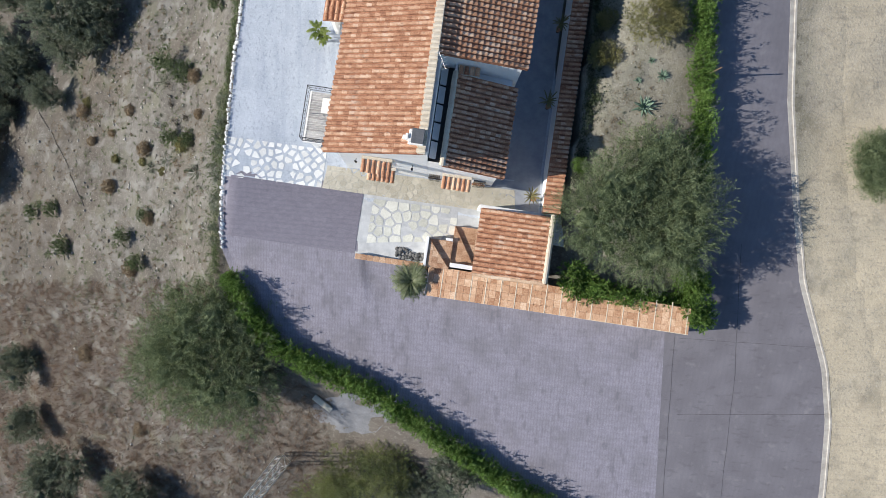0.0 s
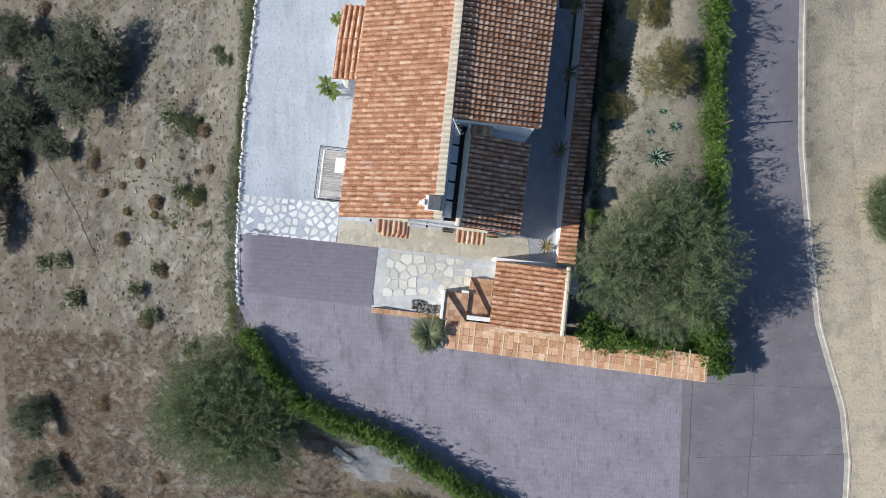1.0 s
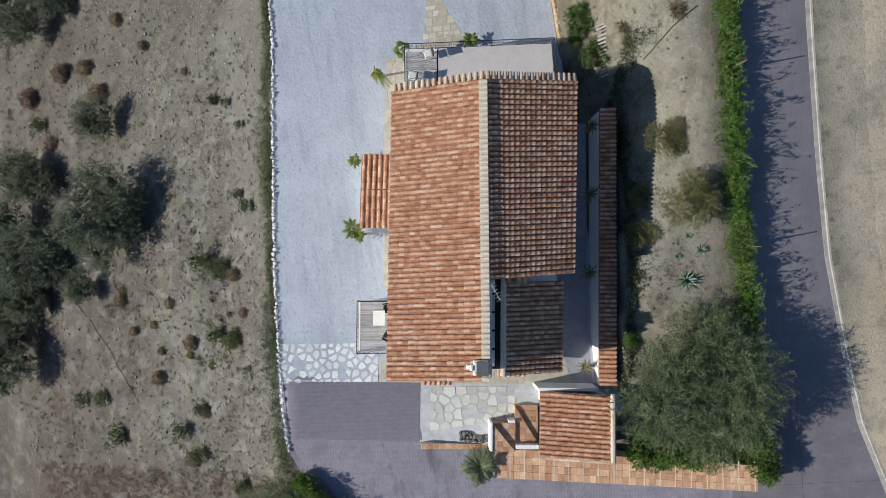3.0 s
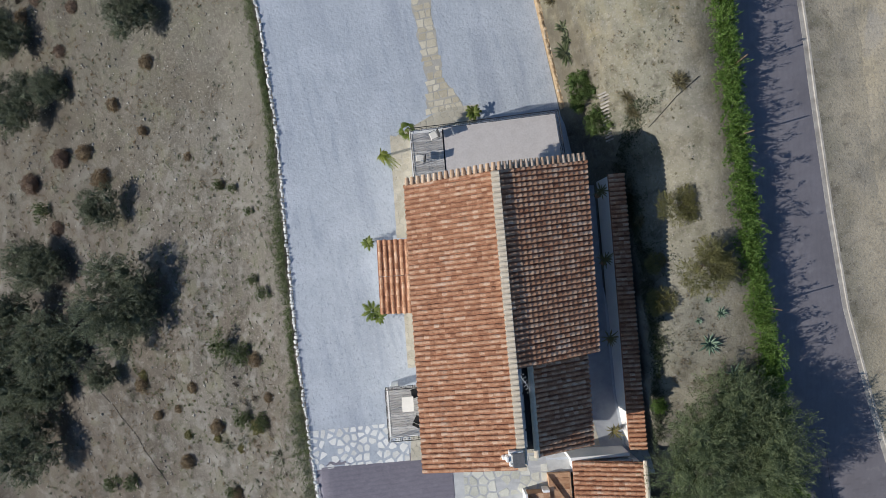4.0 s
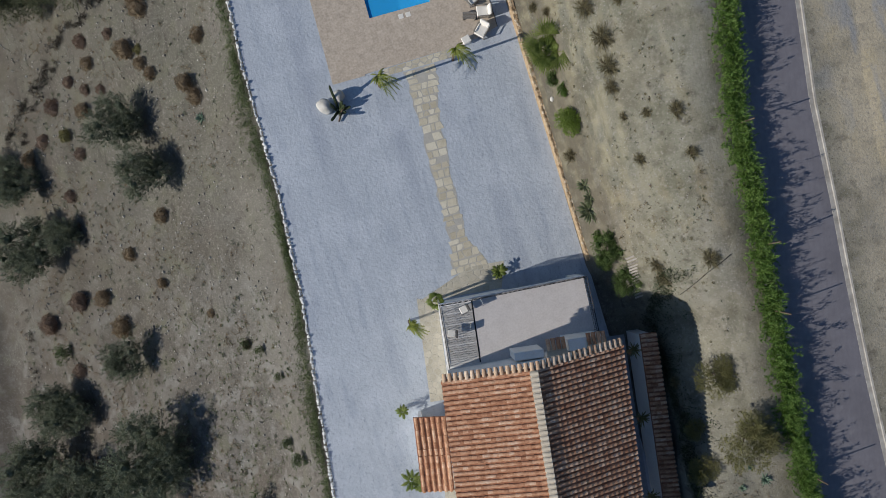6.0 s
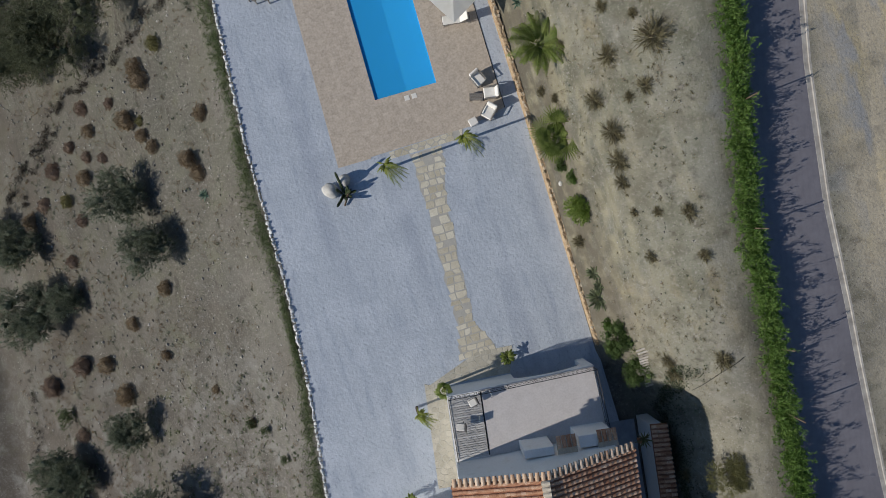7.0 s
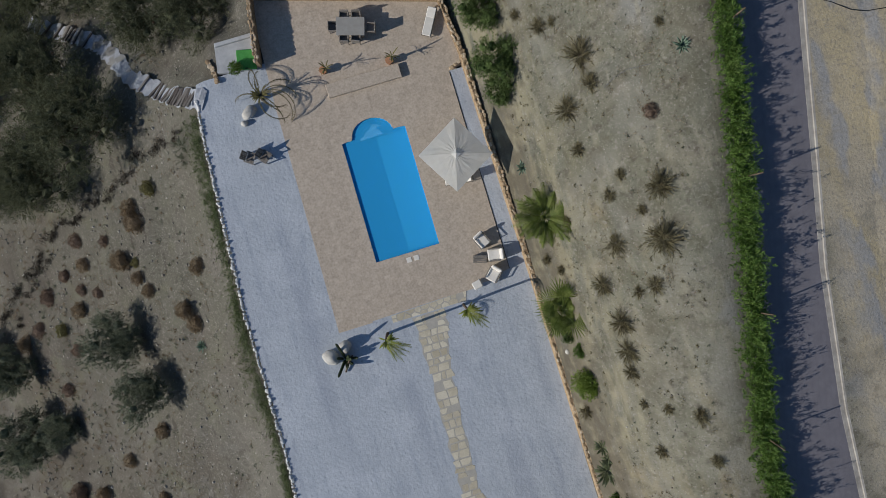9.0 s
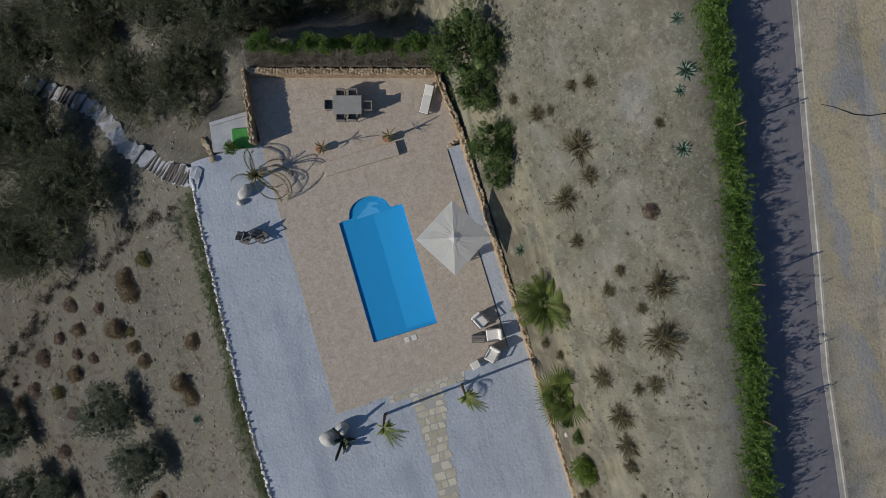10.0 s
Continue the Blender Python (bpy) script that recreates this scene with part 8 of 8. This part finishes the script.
# low tussocks, sprigs and thorny cushions strewn over the slopes
def tussocks(name, n, x0, x1, y0, y1, test, mat, label, seed, lo=0.10, hi=0.38, per=42, length=0.11):
    rs = np.random.RandomState(seed)
    x, y = wild_spots(rs, n, x0, x1, y0, y1, test)
    size = lo + (hi - lo) * rs.uniform(0, 1, len(x)) ** 3
    d = rs.normal(0, 1, (len(x), per, 3))
    d[..., 2] = np.abs(d[..., 2])
    d /= np.linalg.norm(d, axis=2)[..., None]
    squash = rs.uniform(0.6, 1.4, (len(x), 1, 2))
    p = d * (size[:, None] * rs.uniform(0.35, 1.0, (len(x), per)))[..., None]
    p[..., :2] *= squash
    p[..., 2] *= 0.6
    p += np.stack([x, y, wild(x, y)], -1)[:, None]
    ob = new(name, leaf_mesh(name, p.reshape(-1, 3), d.reshape(-1, 3), length, 0.011, mat, rs, 0, 0.5))
    return tagged(ob, label, "tussocks", kind="stuff")


sparse = lambda a, b, r: (0.7 * np.sin(a * 0.31 + 1.1 * np.sin(b * 0.21)) * np.sin(b * 0.27 + 0.6) + r.normal(0, 0.45, len(a))) > 0.1
anyhow = lambda a, b, r: r.uniform(0, 1, len(a)) < 0.7
tussocks("slope_tussocks", 2500, -44, -14, -22, 74, sparse, leaf_scrub, "low grey-green tussocks strewn over the western slope", 61, 0.12, 0.6, 60, 0.13)
tussocks("slope_cushions", 2300, -44, -14, -22, 74, sparse, leaf_dry, "dry brown cushion plants on the western slope", 62, 0.12, 0.5, 55, 0.12)
tussocks("slope_sprigs", 1700, -30, -14, -4, 30, anyhow, ground_cover, "small green sprigs on the stony slope", 63, 0.08, 0.4, 36)
tussocks("bank_tussocks", 800, 8.4, 16, 3, 62, sparse, leaf_spiky, "dry tussocks on the eastern bank", 64, 0.06, 0.26, 30)
tussocks("bank_sprigs", 500, 8.4, 16, 3, 62, anyhow, leaf_scrub, "grey-green sprigs on the eastern bank", 65, 0.05, 0.2, 24, 0.09)
tussocks("roadside_sprigs", 160, 21, 34, -14, 64, anyhow, leaf_dry, "dry sprigs beyond the kerb", 66, 0.05, 0.2, 24, 0.09)


def brow(name, line, mat, label, seed, per_m=20, wide=0.2):
    """Dry growth hanging over the broken edge of an old bank."""
    rs = np.random.RandomState(seed)
    pts = []
    for (ax, ay), (bx, by) in zip(line, line[1:]):
        m = int(math.hypot(bx - ax, by - ay) * per_m)
        t = rs.uniform(0, 1, m)
        keep = rs.uniform(0, 1, m) < 0.6 + 0.4 * np.sin(ax * 3 + t * 9)
        wob = 0.35 * np.sin(t * 7 + ay)
        pts.append(np.stack([lerp(ax, bx, t) + rs.normal(0, wide, m), lerp(ay, by, t) + wob + rs.normal(0, wide, m)], -1)[keep])
    q = np.concatenate(pts)
    c = np.stack([q[:, 0], q[:, 1], wild(q[:, 0], q[:, 1]) + rs.uniform(0, 0.25, len(q))], -1)
    cc = np.repeat(c, 36, 0) + rs.normal(0, 0.10, (len(c) * 36, 3))
    ob = new(name, leaf_mesh(name, cc, np.tile([[0, 0, 0.5]], (len(cc), 1)), 0.16, 0.012, mat, rs, 0, 0.8))
    return tagged(ob, label, "dry growth", kind="stuff")


leaf_dead = material("dead_leaf", [(0.025, 0.021, 0.017), (0.05, 0.041, 0.032), (0.085, 0.069, 0.052)], 1.0, 0.85, 0, island=0.5)
brow("bank_brow", [(-12.6, 57.6), (-14.7, 58.0), (-17.9, 58.2), (-19.7, 57.0), (-22.4, 56.6), (-26.4, 56.2), (-28.8, 56.0), (-31.6, 54.2), (-34.9, 52.5), (-38.3, 49.9)], leaf_dead, "dark dry growth along the broken edge of an old bank", 71)
brow("bank_brow", [(-27.5, 55.9), (-30.0, 54.0), (-32.2, 52.8), (-34.6, 51.4), (-36.5, 49.0)], leaf_dead, "dark dry growth in a crack of the slope", 75, 12, 0.1)
brow("bank_brow", [(-40.9, 41.0), (-41.6, 35.5), (-42.0, 32.6), (-43.0, 28.3), (-45.0, 26.0)], leaf_dead, "dark dry growth along the edge of an old terrace", 72, 6, 0.2)
brow("bank_brow", [(-19.8, 13.8), (-19.6, 10.8), (-18.3, 9.0)], leaf_dead, "thin dark dry growth in a rill of the slope", 73, 5, 0.06)
brow("bank_brow", [(-18.6, 13.2), (-18.2, 10.0), (-16.9, 6.7), (-16.6, 5.0)], leaf_dead, "thin dark dry growth in a rill of the slope", 74, 5, 0.06)
# pipes and hoses lying on the slopes
def hose(name, run, label, mat, r=0.022):
    pts = [(lerp(ax, bx, k / 4), lerp(ay, by, k / 4)) for (ax, ay), (bx, by) in zip(run, run[1:]) for k in range(4)] + [run[-1]]
    bm = bmesh.new()
    prev = None
    for k, (x, y) in enumerate(pts):
        a, b = pts[max(0, k - 1)], pts[min(len(pts) - 1, k + 1)]
        d = Vector((b[0] - a[0], b[1] - a[1])).normalized()
        z = zw(x, y) + 0.04
        ring = [bm.verts.new((x - d.y * r * math.cos(t), y + d.x * r * math.cos(t), z + r * math.sin(t))) for t in np.linspace(0, 2 * math.pi, 6)[:-1]]
        if prev:
            for q in range(5):
                bm.faces.new((prev[q], prev[(q + 1) % 5], ring[(q + 1) % 5], ring[q]))
        prev = ring
    return tagged(part(name, bm, mat), label, "pipe")


hose("water_pipe", [(-44.5, 24.8), (-42.0, 21.9), (-39.3, 18.4), (-36.6, 14.9), (-35.2, 14.2), (-33.1, 11.6), (-31.3, 9.2), (-29.6, 6.8), (-28.6, 4.9)], "thin dark irrigation pipe lying on the slope", iron)
hose("garden_hose", [(12.9, 50.95), (13.4, 51.25), (14.0, 51.35), (14.85, 51.1)], "thin grey hose lying on the bank", slate, 0.016)
hose("garden_hose", [(22.86, 51.42), (23.43, 51.11), (24.26, 50.5), (25.0, 50.2), (26.2, 50.0), (28.0, 50.3)], "black hose curling on the sandy cut", iron, 0.02)
hose("garden_hose", [(10.87, 22.4), (12.04, 23.5), (13.2, 24.2)], "thin dark cable lying across the bank", iron, 0.02)

# prickly sprigs along the edging of the lower yard
prickly = spiky("prickly_sprig", "thin prickly grey-green shrub beside the edging", leaf_scrub, 6, 60)
for k in range(16):
    y = 1.6 + 0.62 * k + 0.3 * math.sin(k * 2.3)
    put(prickly, float(np.interp(y, RIM_Y, RIM_X)) - 0.25 - 0.3 * (0.5 + 0.5 * math.sin(k * 1.9)), y, 0.42 + 0.16 * math.sin(k * 3.1), k * 77 % 360, dz=0.45)
for x, y, s in ((-16.8, 6.4, 0.8), (-19.0, 14.1, 0.9), (-20.2, 13.6, 0.7), (-21.6, 7.4, 0.6), (-20.0, 7.6, 0.6), (-12.6, 57.0, 0.7), (-12.9, 56.2, 0.6)):
    put(prickly, x, y, s, x * 41 % 360)
# near-black ivy added behind the yard wall to deepen the shade there
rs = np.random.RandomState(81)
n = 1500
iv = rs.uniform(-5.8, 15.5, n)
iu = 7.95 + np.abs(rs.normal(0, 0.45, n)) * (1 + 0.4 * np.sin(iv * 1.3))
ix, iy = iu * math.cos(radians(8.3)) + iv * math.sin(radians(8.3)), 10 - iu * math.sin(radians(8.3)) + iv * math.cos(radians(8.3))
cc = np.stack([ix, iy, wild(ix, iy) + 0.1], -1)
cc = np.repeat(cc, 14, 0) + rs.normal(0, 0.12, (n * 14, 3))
tagged(new("ivy", leaf_mesh("ivy", cc, np.tile([[0, 0, 0.8]], (len(cc), 1)), 0.10, 0.035, leaf_shade_cactus, rs, 0, 0.5)), "near-black ivy added to deepen the shade behind the yard wall", "ivy", kind="stuff")
# fence posts standing in the road hedge
for k, y in enumerate((10.6, 20.5, 24.2, 31.0, 37.5, 44.2, 51.6)):
    x = float(np.interp(y, HEDGE_Y, HEDGE_X)) + 0.2
    fp = part("fence_post", add_rod(bmesh.new(), (0, 0, -0.3), (0, 0, 2.1), 0.04, 0.035, 7), bark, None, "", False, pose(x, y, zat(x, y), rng.uniform(-4, 4), rng.uniform(-4, 4)))
    tagged(fp, "weathered wooden fence post standing in the hedge", "fence post", "fence posts")
